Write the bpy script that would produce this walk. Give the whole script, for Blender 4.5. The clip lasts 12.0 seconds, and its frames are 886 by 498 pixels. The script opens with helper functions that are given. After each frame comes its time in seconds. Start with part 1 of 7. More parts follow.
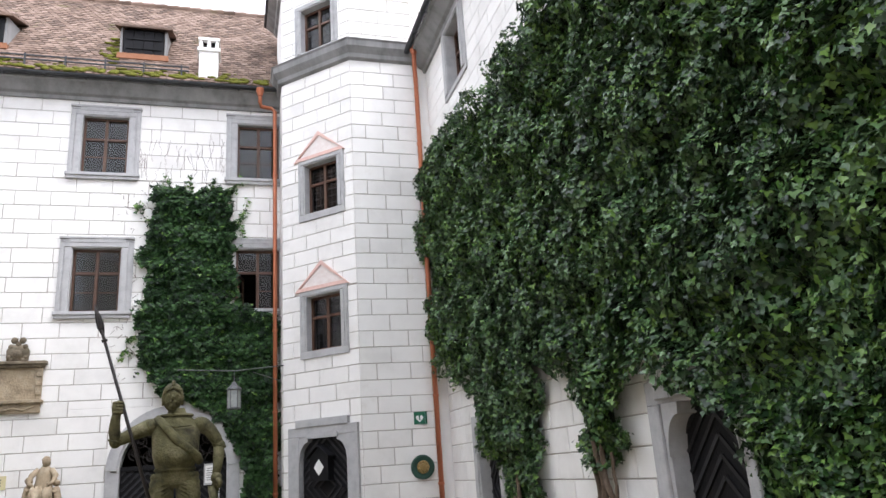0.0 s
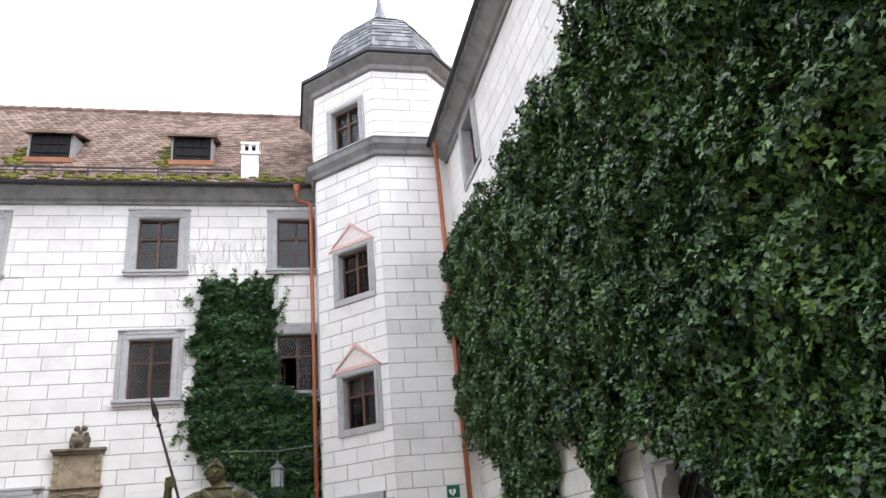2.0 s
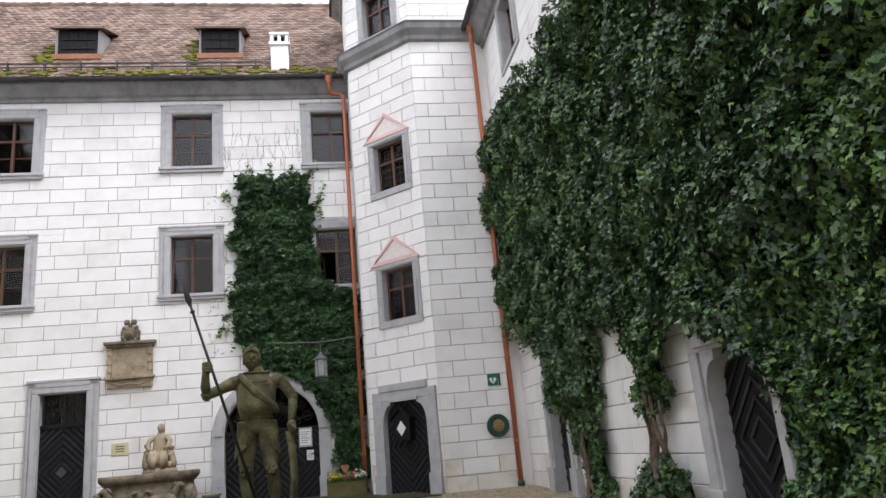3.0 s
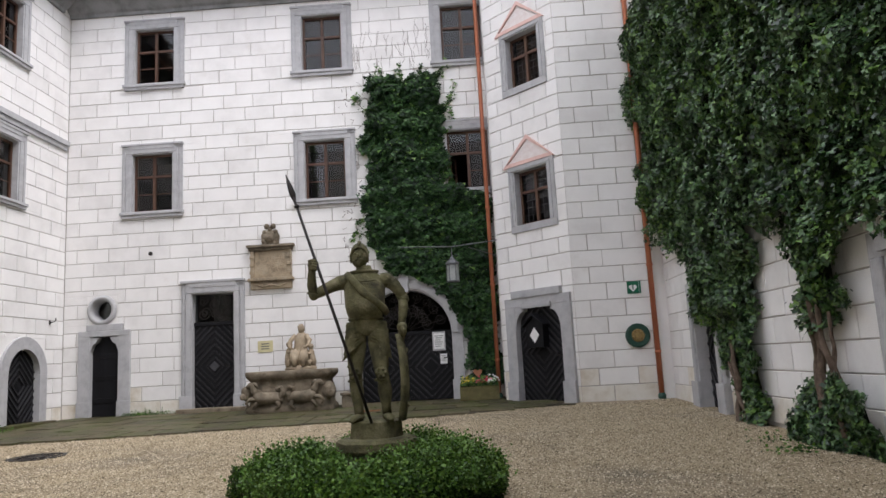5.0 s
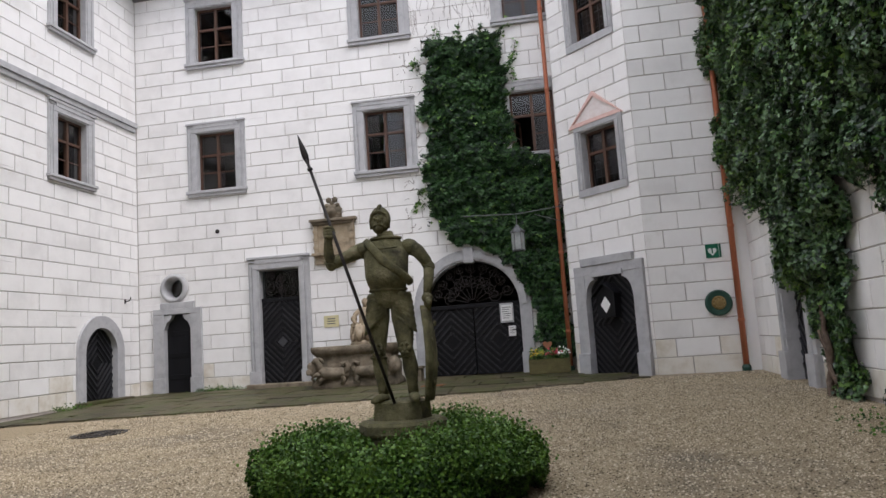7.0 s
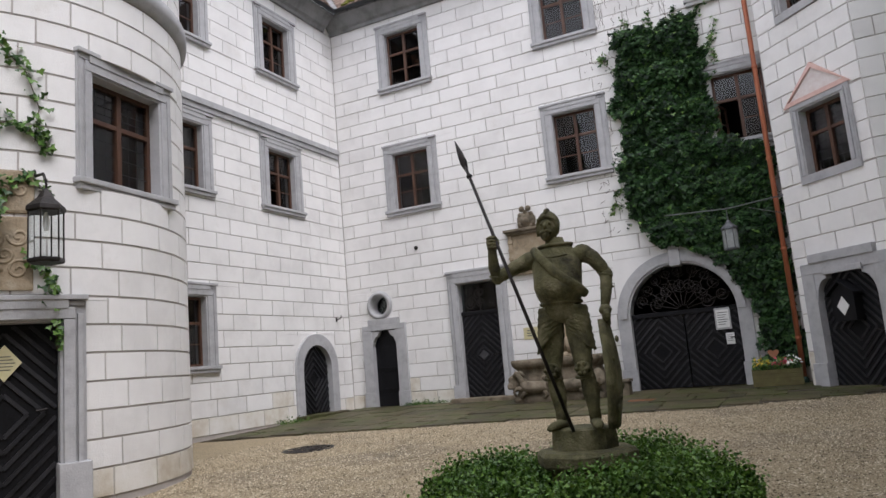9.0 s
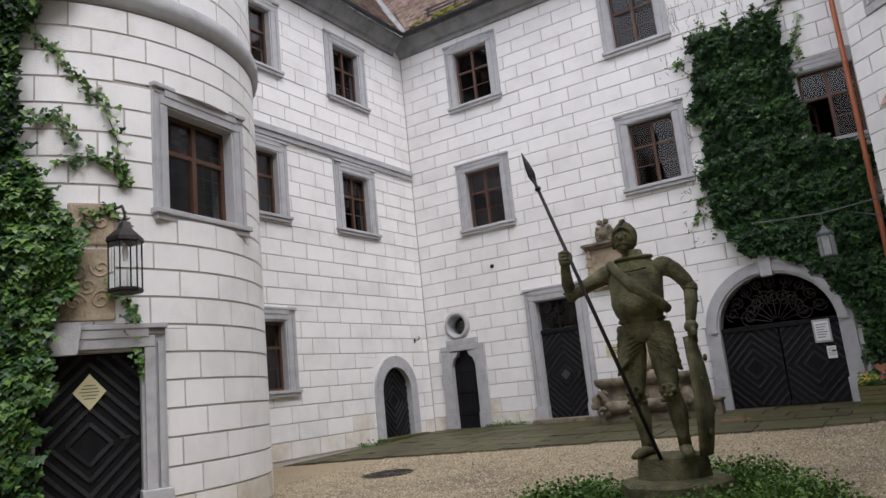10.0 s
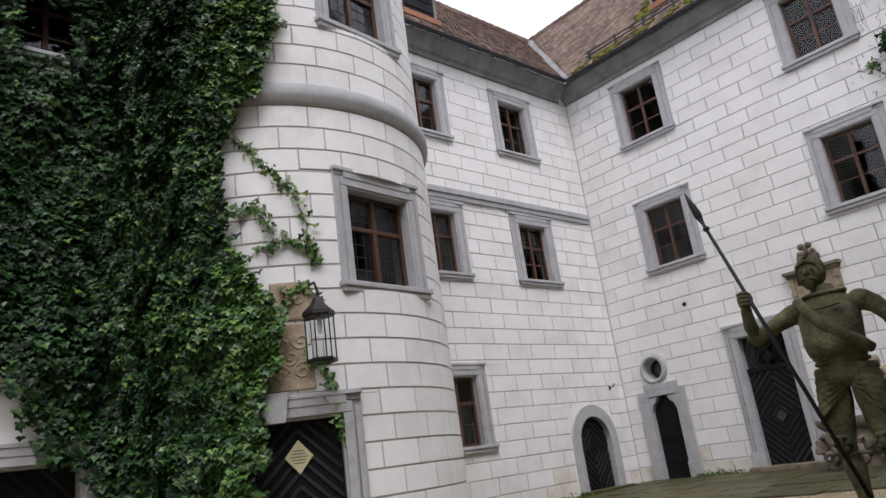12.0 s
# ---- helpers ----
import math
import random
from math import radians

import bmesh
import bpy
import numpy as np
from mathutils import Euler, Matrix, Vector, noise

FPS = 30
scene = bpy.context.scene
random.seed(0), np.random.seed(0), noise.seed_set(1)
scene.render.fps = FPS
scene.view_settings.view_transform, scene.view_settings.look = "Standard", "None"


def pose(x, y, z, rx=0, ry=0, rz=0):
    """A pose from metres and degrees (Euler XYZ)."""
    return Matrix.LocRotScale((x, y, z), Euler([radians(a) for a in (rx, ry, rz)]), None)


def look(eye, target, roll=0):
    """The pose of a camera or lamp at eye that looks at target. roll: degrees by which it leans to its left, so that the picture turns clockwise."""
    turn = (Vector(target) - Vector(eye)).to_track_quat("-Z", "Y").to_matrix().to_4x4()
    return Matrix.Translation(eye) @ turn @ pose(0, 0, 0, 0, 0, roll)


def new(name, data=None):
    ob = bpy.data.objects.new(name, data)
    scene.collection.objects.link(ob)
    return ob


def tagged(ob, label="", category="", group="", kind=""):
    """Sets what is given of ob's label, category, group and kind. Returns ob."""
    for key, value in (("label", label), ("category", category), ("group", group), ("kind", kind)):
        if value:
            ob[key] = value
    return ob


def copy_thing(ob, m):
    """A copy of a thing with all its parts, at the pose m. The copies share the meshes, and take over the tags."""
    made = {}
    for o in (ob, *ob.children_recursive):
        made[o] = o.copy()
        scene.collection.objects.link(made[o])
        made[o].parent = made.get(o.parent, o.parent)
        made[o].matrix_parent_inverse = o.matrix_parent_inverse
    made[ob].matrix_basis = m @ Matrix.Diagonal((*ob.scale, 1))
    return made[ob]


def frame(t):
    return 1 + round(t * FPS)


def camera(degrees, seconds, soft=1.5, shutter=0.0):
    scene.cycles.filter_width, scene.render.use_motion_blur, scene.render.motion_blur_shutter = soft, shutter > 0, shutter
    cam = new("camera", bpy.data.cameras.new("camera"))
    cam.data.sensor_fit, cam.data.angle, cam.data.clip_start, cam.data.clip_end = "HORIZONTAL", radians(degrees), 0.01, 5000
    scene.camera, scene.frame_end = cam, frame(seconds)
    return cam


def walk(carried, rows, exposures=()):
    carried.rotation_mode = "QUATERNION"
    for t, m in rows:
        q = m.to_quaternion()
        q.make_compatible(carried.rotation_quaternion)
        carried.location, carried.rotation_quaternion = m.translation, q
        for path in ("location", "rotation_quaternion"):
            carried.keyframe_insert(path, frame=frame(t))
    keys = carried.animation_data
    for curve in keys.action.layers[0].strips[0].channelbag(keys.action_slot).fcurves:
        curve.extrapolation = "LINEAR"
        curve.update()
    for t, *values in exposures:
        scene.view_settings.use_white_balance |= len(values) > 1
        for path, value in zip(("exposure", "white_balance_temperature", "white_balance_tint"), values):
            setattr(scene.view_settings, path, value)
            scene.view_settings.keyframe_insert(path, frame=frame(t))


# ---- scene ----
cam = camera(63.0, 12.0)
PATH = [
    (0, (-0.858, 2.21, 1.216), (-0.308, 4.045, 1.793), -4.1),
    (0.5, (-0.79, 1.40, 1.086), (-0.283, 3.226, 1.727), -4.5),
    (1, (-0.743, 0.96, 0.993), (-0.266, 2.782, 1.667), -4.7),
    (1.5, (-0.722, 0.958, 1.007), (-0.274, 2.764, 1.74), -5.0),
    (2, (-0.684, 1.054, 0.994), (-0.254, 2.847, 1.769), -5.6),
    (2.5, (-0.628, 1.268, 0.977), (-0.247, 3.117, 1.638), -5.4),
    (3, (-0.571, 1.444, 0.948), (-0.256, 3.349, 1.469), -5.3),
    (5, (-0.303, 2.233, 0.948), (-0.392, 4.207, 1.253), -3.1),
    (5.5, (-0.213, 2.42, 0.931), (-0.314, 4.399, 1.201), -3.5),
    (6, (-0.055, 2.567, 0.938), (-0.186, 4.549, 1.175), -3.9),
    (6.5, (0.035, 2.753, 0.93), (-0.181, 4.727, 1.168), -3.9),
    (8.5, (0.244, 3.391, 0.971), (-0.482, 5.232, 1.261), -4.7),
    (9, (0.246, 3.545, 0.989), (-0.619, 5.322, 1.302), -5.0),
    (9.5, (0.223, 3.698, 1.003), (-0.74, 5.419, 1.337), -5.2),
    (10, (0.203, 3.782, 1.016), (-0.84, 5.445, 1.4), -5.9),
    (10.5, (0.242, 3.842, 1.036), (-0.861, 5.453, 1.468), -6.5),
    (11, (0.309, 3.876, 1.051), (-0.867, 5.424, 1.522), -7.1),
    (11.5, (0.352, 3.869, 1.068), (-0.929, 5.317, 1.582), -7.7),
    (12, (0.385, 3.848, 1.069), (-1.012, 5.161, 1.638), -8.0),
]
walk(cam, [(t, look(eye, target, roll)) for t, eye, target, roll in PATH], exposures=[(0.0, 1.42, 6200, 14), (1.5, 1.34, 6200, 14), (3.0, 1.13, 6250, 15), (5.0, 0.95, 6300, 16), (8.5, 0.74, 6200, 16), (12.0, 0.50, 6200, 17)])
# ---- sky, sun ----
sky = bpy.data.worlds.new("sky")
scene.world = sky
sky.use_nodes = True
nt = sky.node_tree
bg = nt.nodes["Background"]
tex = nt.nodes.new("ShaderNodeTexSky")
tex.sky_type = "NISHITA"
tex.sun_disc = False
tex.sun_elevation = radians(57)
tex.sun_rotation = radians(122)
veil = nt.nodes.new("ShaderNodeMix")
veil.data_type = "RGBA"
veil.inputs[0].default_value = 0.9
veil.inputs[7].default_value = (9.7, 9.9, 10.2, 1)
nt.links.new(tex.outputs[0], veil.inputs[6])
nt.links.new(veil.outputs[2], bg.inputs[0])
bg.inputs[1].default_value = 0.125

sun = new("sun", bpy.data.lights.new("sun", "SUN"))
sun.data.energy = 1.4
sun.data.angle = radians(35)
sun.data.color = (1.0, 0.97, 0.93)
sun.matrix_world = look((12, -1.5, 26), (-3, 8, 0))


# ---- materials ----
def material(name, colors, scale=3.0, rough=0.7, bump=0.2, bump_scale=40.0, metal=0.0, spec=0.4, random_by="", amount=0.15,
             stain=None, stain_scale=0.6, stain_range=(0.55, 0.75), streak=False):
    m = bpy.data.materials.new(name)
    m.use_nodes = True
    t = m.node_tree
    b = t.nodes["Principled BSDF"]
    geo = t.nodes.new("ShaderNodeNewGeometry")
    n1 = t.nodes.new("ShaderNodeTexNoise")
    n1.inputs["Scale"].default_value = scale
    n1.inputs["Detail"].default_value = 6
    n1.inputs["Roughness"].default_value = 0.65
    where = geo.outputs["Position"]
    if streak:
        stretch = t.nodes.new("ShaderNodeVectorMath")
        stretch.operation = "MULTIPLY"
        stretch.inputs[1].default_value = (1, 1, 0.18)
        t.links.new(where, stretch.inputs[0])
        where = stretch.outputs[0]
    t.links.new(where, n1.inputs["Vector"])
    ramp = t.nodes.new("ShaderNodeValToRGB")
    ramp.color_ramp.elements[0].position, ramp.color_ramp.elements[1].position = 0.3, 0.7
    ramp.color_ramp.elements[0].color = (*colors[0], 1)
    ramp.color_ramp.elements[1].color = (*colors[-1], 1)
    for k, c in enumerate(colors[1:-1]):
        e = ramp.color_ramp.elements.new(0.3 + 0.4 * (k + 1) / (len(colors) - 1))
        e.color = (*c, 1)
    out = ramp.outputs[0]
    t.links.new(n1.outputs[0], ramp.inputs[0])
    if random_by:
        src = geo.outputs["Random Per Island"] if random_by == "island" else t.nodes.new("ShaderNodeObjectInfo").outputs["Random"]
        add = t.nodes.new("ShaderNodeMath")
        add.operation = "MULTIPLY_ADD"
        add.inputs[1].default_value = amount
        t.links.new(src, add.inputs[0])
        mid = t.nodes.new("ShaderNodeMath")
        mid.operation = "SUBTRACT"
        mid.inputs[1].default_value = amount / 2
        t.links.new(n1.outputs[0], mid.inputs[0])
        t.links.new(mid.outputs[0], add.inputs[2])
        t.links.new(add.outputs[0], ramp.inputs[0])
    if stain:
        n2 = t.nodes.new("ShaderNodeTexNoise")
        n2.inputs["Scale"].default_value = stain_scale
        n2.inputs["Detail"].default_value = 8
        n2.inputs["Roughness"].default_value = 0.7
        t.links.new(geo.outputs["Position"], n2.inputs["Vector"])
        r2 = t.nodes.new("ShaderNodeMapRange")
        r2.inputs[1].default_value, r2.inputs[2].default_value = stain_range
        t.links.new(n2.outputs[0], r2.inputs[0])
        mix = t.nodes.new("ShaderNodeMix")
        mix.data_type = "RGBA"
        mix.inputs[7].default_value = (*stain, 1)
        t.links.new(r2.outputs[0], mix.inputs[0])
        t.links.new(out, mix.inputs[6])
        out = mix.outputs[2]
    t.links.new(out, b.inputs["Base Color"])
    b.inputs["Roughness"].default_value = rough
    b.inputs["Metallic"].default_value = metal
    b.inputs["Specular IOR Level"].default_value = spec
    if bump:
        n3 = t.nodes.new("ShaderNodeTexNoise")
        n3.inputs["Scale"].default_value = bump_scale
        n3.inputs["Detail"].default_value = 4
        t.links.new(geo.outputs["Position"], n3.inputs["Vector"])
        bp = t.nodes.new("ShaderNodeBump")
        bp.inputs["Strength"].default_value = bump
        bp.inputs["Distance"].default_value = 0.02
        t.links.new(n3.outputs[0], bp.inputs["Height"])
        t.links.new(bp.outputs[0], b.inputs["Normal"])
    return m


PLASTER = material("white_plaster", [(0.70, 0.69, 0.67), (0.78, 0.77, 0.75), (0.82, 0.81, 0.79)], 1.3, 0.85, 0.25, 60, random_by="object", amount=0.25,
                   stain=(0.60, 0.57, 0.52), stain_scale=0.9, stain_range=(0.6, 0.85), spec=0.2)
PLASTER_ALL = material("white_plaster_joined", [(0.70, 0.69, 0.67), (0.78, 0.77, 0.75), (0.82, 0.81, 0.79)], 1.3, 0.85, 0.25, 60, random_by="island", amount=0.25,
                       stain=(0.60, 0.57, 0.52), stain_scale=0.9, stain_range=(0.6, 0.85), spec=0.2)
JOINT = material("painted_joint", [(0.38, 0.35, 0.325), (0.50, 0.47, 0.44)], 4, 0.9, 0.3, 50, spec=0.2)
DAMP = material("damp_plinth_plaster", [(0.54, 0.48, 0.38), (0.70, 0.67, 0.60), (0.77, 0.75, 0.71)], 1.6, 0.9, 0.3, 40, spec=0.2, random_by="object", amount=0.2)
GREY = material("grey_painted_stone", [(0.34, 0.34, 0.345), (0.41, 0.41, 0.415), (0.455, 0.455, 0.46)], 5, 0.8, 0.25, 50, spec=0.25, stain=(0.28, 0.27, 0.26), stain_scale=2.5, stain_range=(0.62, 0.85))
CORNICE = material("weathered_grey_cornice", [(0.15, 0.15, 0.15), (0.23, 0.23, 0.23), (0.28, 0.28, 0.28)], 2.5, 0.85, 0.3, 30, spec=0.25, streak=True)
PINK = material("pink_painted_moulding", [(0.62, 0.40, 0.35), (0.72, 0.52, 0.47)], 8, 0.85, 0.2, 60, spec=0.2)
PINKWHITE = material("pale_tympanum", [(0.66, 0.58, 0.55), (0.77, 0.73, 0.71)], 9, 0.85, 0.3, 40, spec=0.2)
SAND = material("sandstone", [(0.24, 0.19, 0.13), (0.36, 0.29, 0.20), (0.42, 0.36, 0.27)], 5, 0.9, 0.6, 25, spec=0.2, stain=(0.10, 0.085, 0.06), stain_scale=3, stain_range=(0.5, 0.8))
SANDDARK = material("weathered_sandstone", [(0.10, 0.08, 0.055), (0.20, 0.165, 0.12), (0.27, 0.23, 0.17)], 4, 0.92, 0.7, 22, spec=0.2, stain=(0.055, 0.05, 0.035), stain_scale=2.2, stain_range=(0.45, 0.75))
MOSSY = material("mossy_statue_stone", [(0.042, 0.038, 0.022), (0.105, 0.100, 0.048), (0.185, 0.165, 0.10)], 7, 0.85, 0.6, 55, spec=0.25, stain=(0.028, 0.025, 0.019), stain_scale=5, stain_range=(0.5, 0.72))
IRON = material("dark_iron", [(0.018, 0.016, 0.015), (0.035, 0.030, 0.028)], 12, 0.5, 0.3, 60, metal=0.6)
BLACKWOOD = material("black_stained_door_wood", [(0.005, 0.005, 0.006), (0.010, 0.010, 0.012)], 6, 0.6, 0.3, 45, spec=0.18, random_by="object", amount=0.3, streak=True)
BATTEN = material("door_batten_wood", [(0.010, 0.010, 0.012), (0.026, 0.026, 0.029)], 8, 0.45, 0.2, 50, spec=0.3, random_by="object", amount=0.5)
OLDEDGE = material("worn_door_edge", [(0.035, 0.035, 0.038), (0.06, 0.06, 0.065)], 9, 0.6, 0.2, 50)
BROWN = material("brown_window_wood", [(0.060, 0.028, 0.017), (0.105, 0.052, 0.031)], 7, 0.5, 0.2, 50, streak=True)
COPPER = material("copper_pipe", [(0.34, 0.105, 0.052), (0.48, 0.17, 0.085)], 3, 0.42, 0.1, 30, metal=0.25, streak=True)
ZINC = material("dark_zinc_gutter", [(0.030, 0.032, 0.035), (0.055, 0.058, 0.062)], 3, 0.5, 0.1, 30, metal=0.4)
TILE = material("old_clay_roof_tile", [(0.115, 0.083, 0.066), (0.185, 0.128, 0.100), (0.26, 0.19, 0.155)], 1.2, 0.9, 0.3, 40, spec=0.2, random_by="island", amount=0.40,
                stain=(0.10, 0.10, 0.03), stain_scale=0.9, stain_range=(0.60, 0.75))
SLATE = material("grey_slate", [(0.09, 0.095, 0.105), (0.15, 0.155, 0.165), (0.21, 0.215, 0.225)], 2, 0.6, 0.25, 30, random_by="island", amount=0.6)
MOSS = material("roof_moss", [(0.075, 0.080, 0.014), (0.16, 0.16, 0.03)], 8, 0.95, 0.8, 30, spec=0.1)
# Near-black: the darkness behind openings is put into this colour.
ROOMSHADE = material("painted_room_shade", [(0.012, 0.011, 0.010), (0.022, 0.020, 0.018)], 2, 0.95, 0, spec=0.1)
GRAVEL = material("gravel", [(0.125, 0.101, 0.062), (0.315, 0.257, 0.164), (0.49, 0.408, 0.283)], 60, 0.95, 1.0, 60, spec=0.15, stain=(0.135, 0.12, 0.098), stain_scale=0.30, stain_range=(0.5, 0.72))
STONES = material("gravel_stone", [(0.10, 0.081, 0.050), (0.335, 0.272, 0.176), (0.59, 0.505, 0.375)], 3, 0.9, 0.2, 60, spec=0.2, random_by="island", amount=0.8)
FLAG = material("mossy_flagstone", [(0.030, 0.025, 0.013), (0.064, 0.053, 0.027), (0.115, 0.095, 0.053)], 3, 0.6, 0.5, 25, spec=0.4, random_by="object", amount=0.3, stain=(0.055, 0.066, 0.014), stain_scale=1.2, stain_range=(0.45, 0.62))
EARTH = material("earth", [(0.05, 0.04, 0.028), (0.10, 0.085, 0.06)], 6, 0.95, 0.8, 30)
BARK = material("vine_bark", [(0.075, 0.052, 0.038), (0.16, 0.12, 0.09)], 14, 0.9, 0.8, 40, spec=0.2)
# Near-black: shade deep inside ivy and hedge is put into this colour.
UNDER = material("stems_and_painted_shade", [(0.008, 0.012, 0.006), (0.022, 0.026, 0.014)], 9, 0.95, 0.8, 25, spec=0.1)


def leaf_material(name, colors, rough=0.45, amount=0.8, spec=0.3):
    m = material(name, colors, 1.1, rough, 0, 30, spec=spec, random_by="island", amount=amount)
    return m


IVY = leaf_material("ivy_leaf", [(0.013, 0.034, 0.013), (0.040, 0.090, 0.034), (0.100, 0.180, 0.070)], 0.34, spec=0.36)
CREEPER = leaf_material("creeper_leaf", [(0.005, 0.017, 0.006), (0.015, 0.043, 0.013), (0.038, 0.090, 0.025)], 0.48, spec=0.22)
IVYLIGHT = leaf_material("fresh_ivy_leaf", [(0.020, 0.058, 0.011), (0.054, 0.125, 0.022), (0.12, 0.215, 0.045)], 0.38)
BOX = leaf_material("box_leaf", [(0.011, 0.034, 0.004), (0.032, 0.084, 0.009), (0.070, 0.145, 0.016)], 0.5, 0.6, spec=0.2)
BOXTIP = leaf_material("fresh_box_leaf", [(0.030, 0.075, 0.010), (0.065, 0.145, 0.018), (0.11, 0.20, 0.03)], 0.5, 0.5)
# Opaque pale grey for translucent panes; the sky's reflection is put into it.
SKYPALE = material("sky_pale_lantern_pane", [(0.22, 0.24, 0.24), (0.34, 0.36, 0.35)], 9, 0.25, 0.05)
GREYIRON = material("faded_grey_iron", [(0.075, 0.080, 0.085), (0.14, 0.145, 0.15)], 12, 0.5, 0.2, 60, metal=0.2)
WHITE = material("white_paint", [(0.72, 0.72, 0.71), (0.80, 0.80, 0.79)], 5, 0.6, 0.05)
PAPER = material("yellowed_sign", [(0.52, 0.47, 0.26), (0.62, 0.57, 0.35)], 6, 0.6, 0.05)
GREEN = material("green_enamel", [(0.006, 0.10, 0.055), (0.012, 0.14, 0.075)], 5, 0.35, 0.05)
DARKGREEN = material("dark_green_enamel", [(0.010, 0.045, 0.032), (0.018, 0.065, 0.045)], 5, 0.4, 0.05)
BRASS = material("dull_brass", [(0.22, 0.15, 0.06), (0.36, 0.26, 0.11)], 12, 0.45, 0.3, 60, metal=0.6)
INK = material("grey_print", [(0.10, 0.10, 0.09), (0.15, 0.15, 0.14)], 5, 0.8, 0)
RED = material("red_flower", [(0.45, 0.03, 0.06), (0.62, 0.10, 0.14)], 5, 0.6, 0, random_by="island", amount=0.5)
YELLOW = material("yellow_flower", [(0.55, 0.38, 0.02), (0.70, 0.55, 0.06)], 5, 0.6, 0)
TERRA = material("terracotta", [(0.24, 0.10, 0.05), (0.34, 0.16, 0.09)], 6, 0.85, 0.3)
WOODBOX = material("mossy_wood_box", [(0.10, 0.085, 0.035), (0.17, 0.15, 0.06)], 6, 0.85, 0.4, 40)

GLASS = bpy.data.materials.new("window_glass")
GLASS.use_nodes = True
gt = GLASS.node_tree
gt.nodes.remove(gt.nodes["Principled BSDF"])
g_out = gt.nodes["Material Output"]
g_mix = gt.nodes.new("ShaderNodeMixShader")
g_tr = gt.nodes.new("ShaderNodeBsdfTransparent")
g_tr.inputs[0].default_value = (0.72, 0.75, 0.74, 1)
g_gl = gt.nodes.new("ShaderNodeBsdfGlossy")
g_gl.inputs["Roughness"].default_value = 0.03
g_fr = gt.nodes.new("ShaderNodeFresnel")
g_fr.inputs[0].default_value = 1.55
g_no = gt.nodes.new("ShaderNodeTexNoise")
g_no.inputs["Scale"].default_value = 2.5
g_ge = gt.nodes.new("ShaderNodeNewGeometry")
g_bp = gt.nodes.new("ShaderNodeBump")
g_bp.inputs["Strength"].default_value = 0.04
g_bp.inputs["Distance"].default_value = 0.03
gt.links.new(g_ge.outputs["Position"], g_no.inputs["Vector"])
gt.links.new(g_no.outputs[0], g_bp.inputs["Height"])
gt.links.new(g_bp.outputs[0], g_gl.inputs["Normal"])
gt.links.new(g_fr.outputs[0], g_mix.inputs[0])
gt.links.new(g_tr.outputs[0], g_mix.inputs[1])
gt.links.new(g_gl.outputs[0], g_mix.inputs[2])
gt.links.new(g_mix.outputs[0], g_out.inputs[0])


CLEAR = GLASS.copy()
CLEAR.name = "lantern_glass"
CLEAR.node_tree.nodes["Transparent BSDF"].inputs[0].default_value = (0.93, 0.95, 0.95, 1)
CLEAR.node_tree.nodes["Fresnel"].inputs[0].default_value = 1.1
BACK = bpy.data.materials.new("glass_inner_face")
BACK.use_nodes = True
BACK.node_tree.nodes.remove(BACK.node_tree.nodes["Principled BSDF"])
b_tr = BACK.node_tree.nodes.new("ShaderNodeBsdfTransparent")
b_tr.inputs[0].default_value = (0.94, 0.95, 0.95, 1)
BACK.node_tree.links.new(b_tr.outputs[0], BACK.node_tree.nodes["Material Output"].inputs[0])


# ---- mesh helpers ----
def mesh_of(name, bm, *mats):
    me = bpy.data.meshes.new(name)
    bm.to_mesh(me)
    bm.free()
    for m in mats:
        me.materials.append(m)
    return me


def smooth(ob):
    for p in ob.data.polygons:
        p.use_smooth = True
    return ob


def part(name, bm, mat, parent=None, label="", at=None):
    ob = new(name, mesh_of(name, bm, mat))
    if parent:
        ob.parent = parent
    if at is not None:
        ob.matrix_basis = at
    if label:
        ob["label"] = label
    return ob


def thing(name, m, label, category, group="", kind=""):
    return tagged_at(new(name), m, label, category, group, kind)


def tagged_at(ob, m, label, category, group="", kind=""):
    ob.matrix_basis = m
    return tagged(ob, label, category, group, kind)


def box(bm, a, b, bevel=0.0):
    r = bmesh.ops.create_cube(bm, size=1)
    vs = r["verts"]
    for v in vs:
        v.co = Vector([(a[i] + b[i]) / 2 + v.co[i] * (b[i] - a[i]) for i in range(3)])
    if bevel:
        es = list({e for v in vs for e in v.link_edges})
        bmesh.ops.bevel(bm, geom=es, offset=bevel, segments=2, affect="EDGES", profile=0.6)
    return bm


def boxes(*list_of, bevel=0.0):
    bm = bmesh.new()
    for a, b in list_of:
        box(bm, a, b, bevel)
    return bm


def ring_loft(bm, rings, cap=True, closed=True):
    """Skins rings of equal count, each a list of places."""
    rows = [[bm.verts.new(p) for p in r] for r in rings]
    n = len(rows[0])
    for a, b in zip(rows, rows[1:]):
        for k in range(n if closed else n - 1):
            bm.faces.new((a[k], a[(k + 1) % n], b[(k + 1) % n], b[k]))
    if cap and closed:
        bm.faces.new(rows[0][::-1])
        bm.faces.new(rows[-1])
    return bm


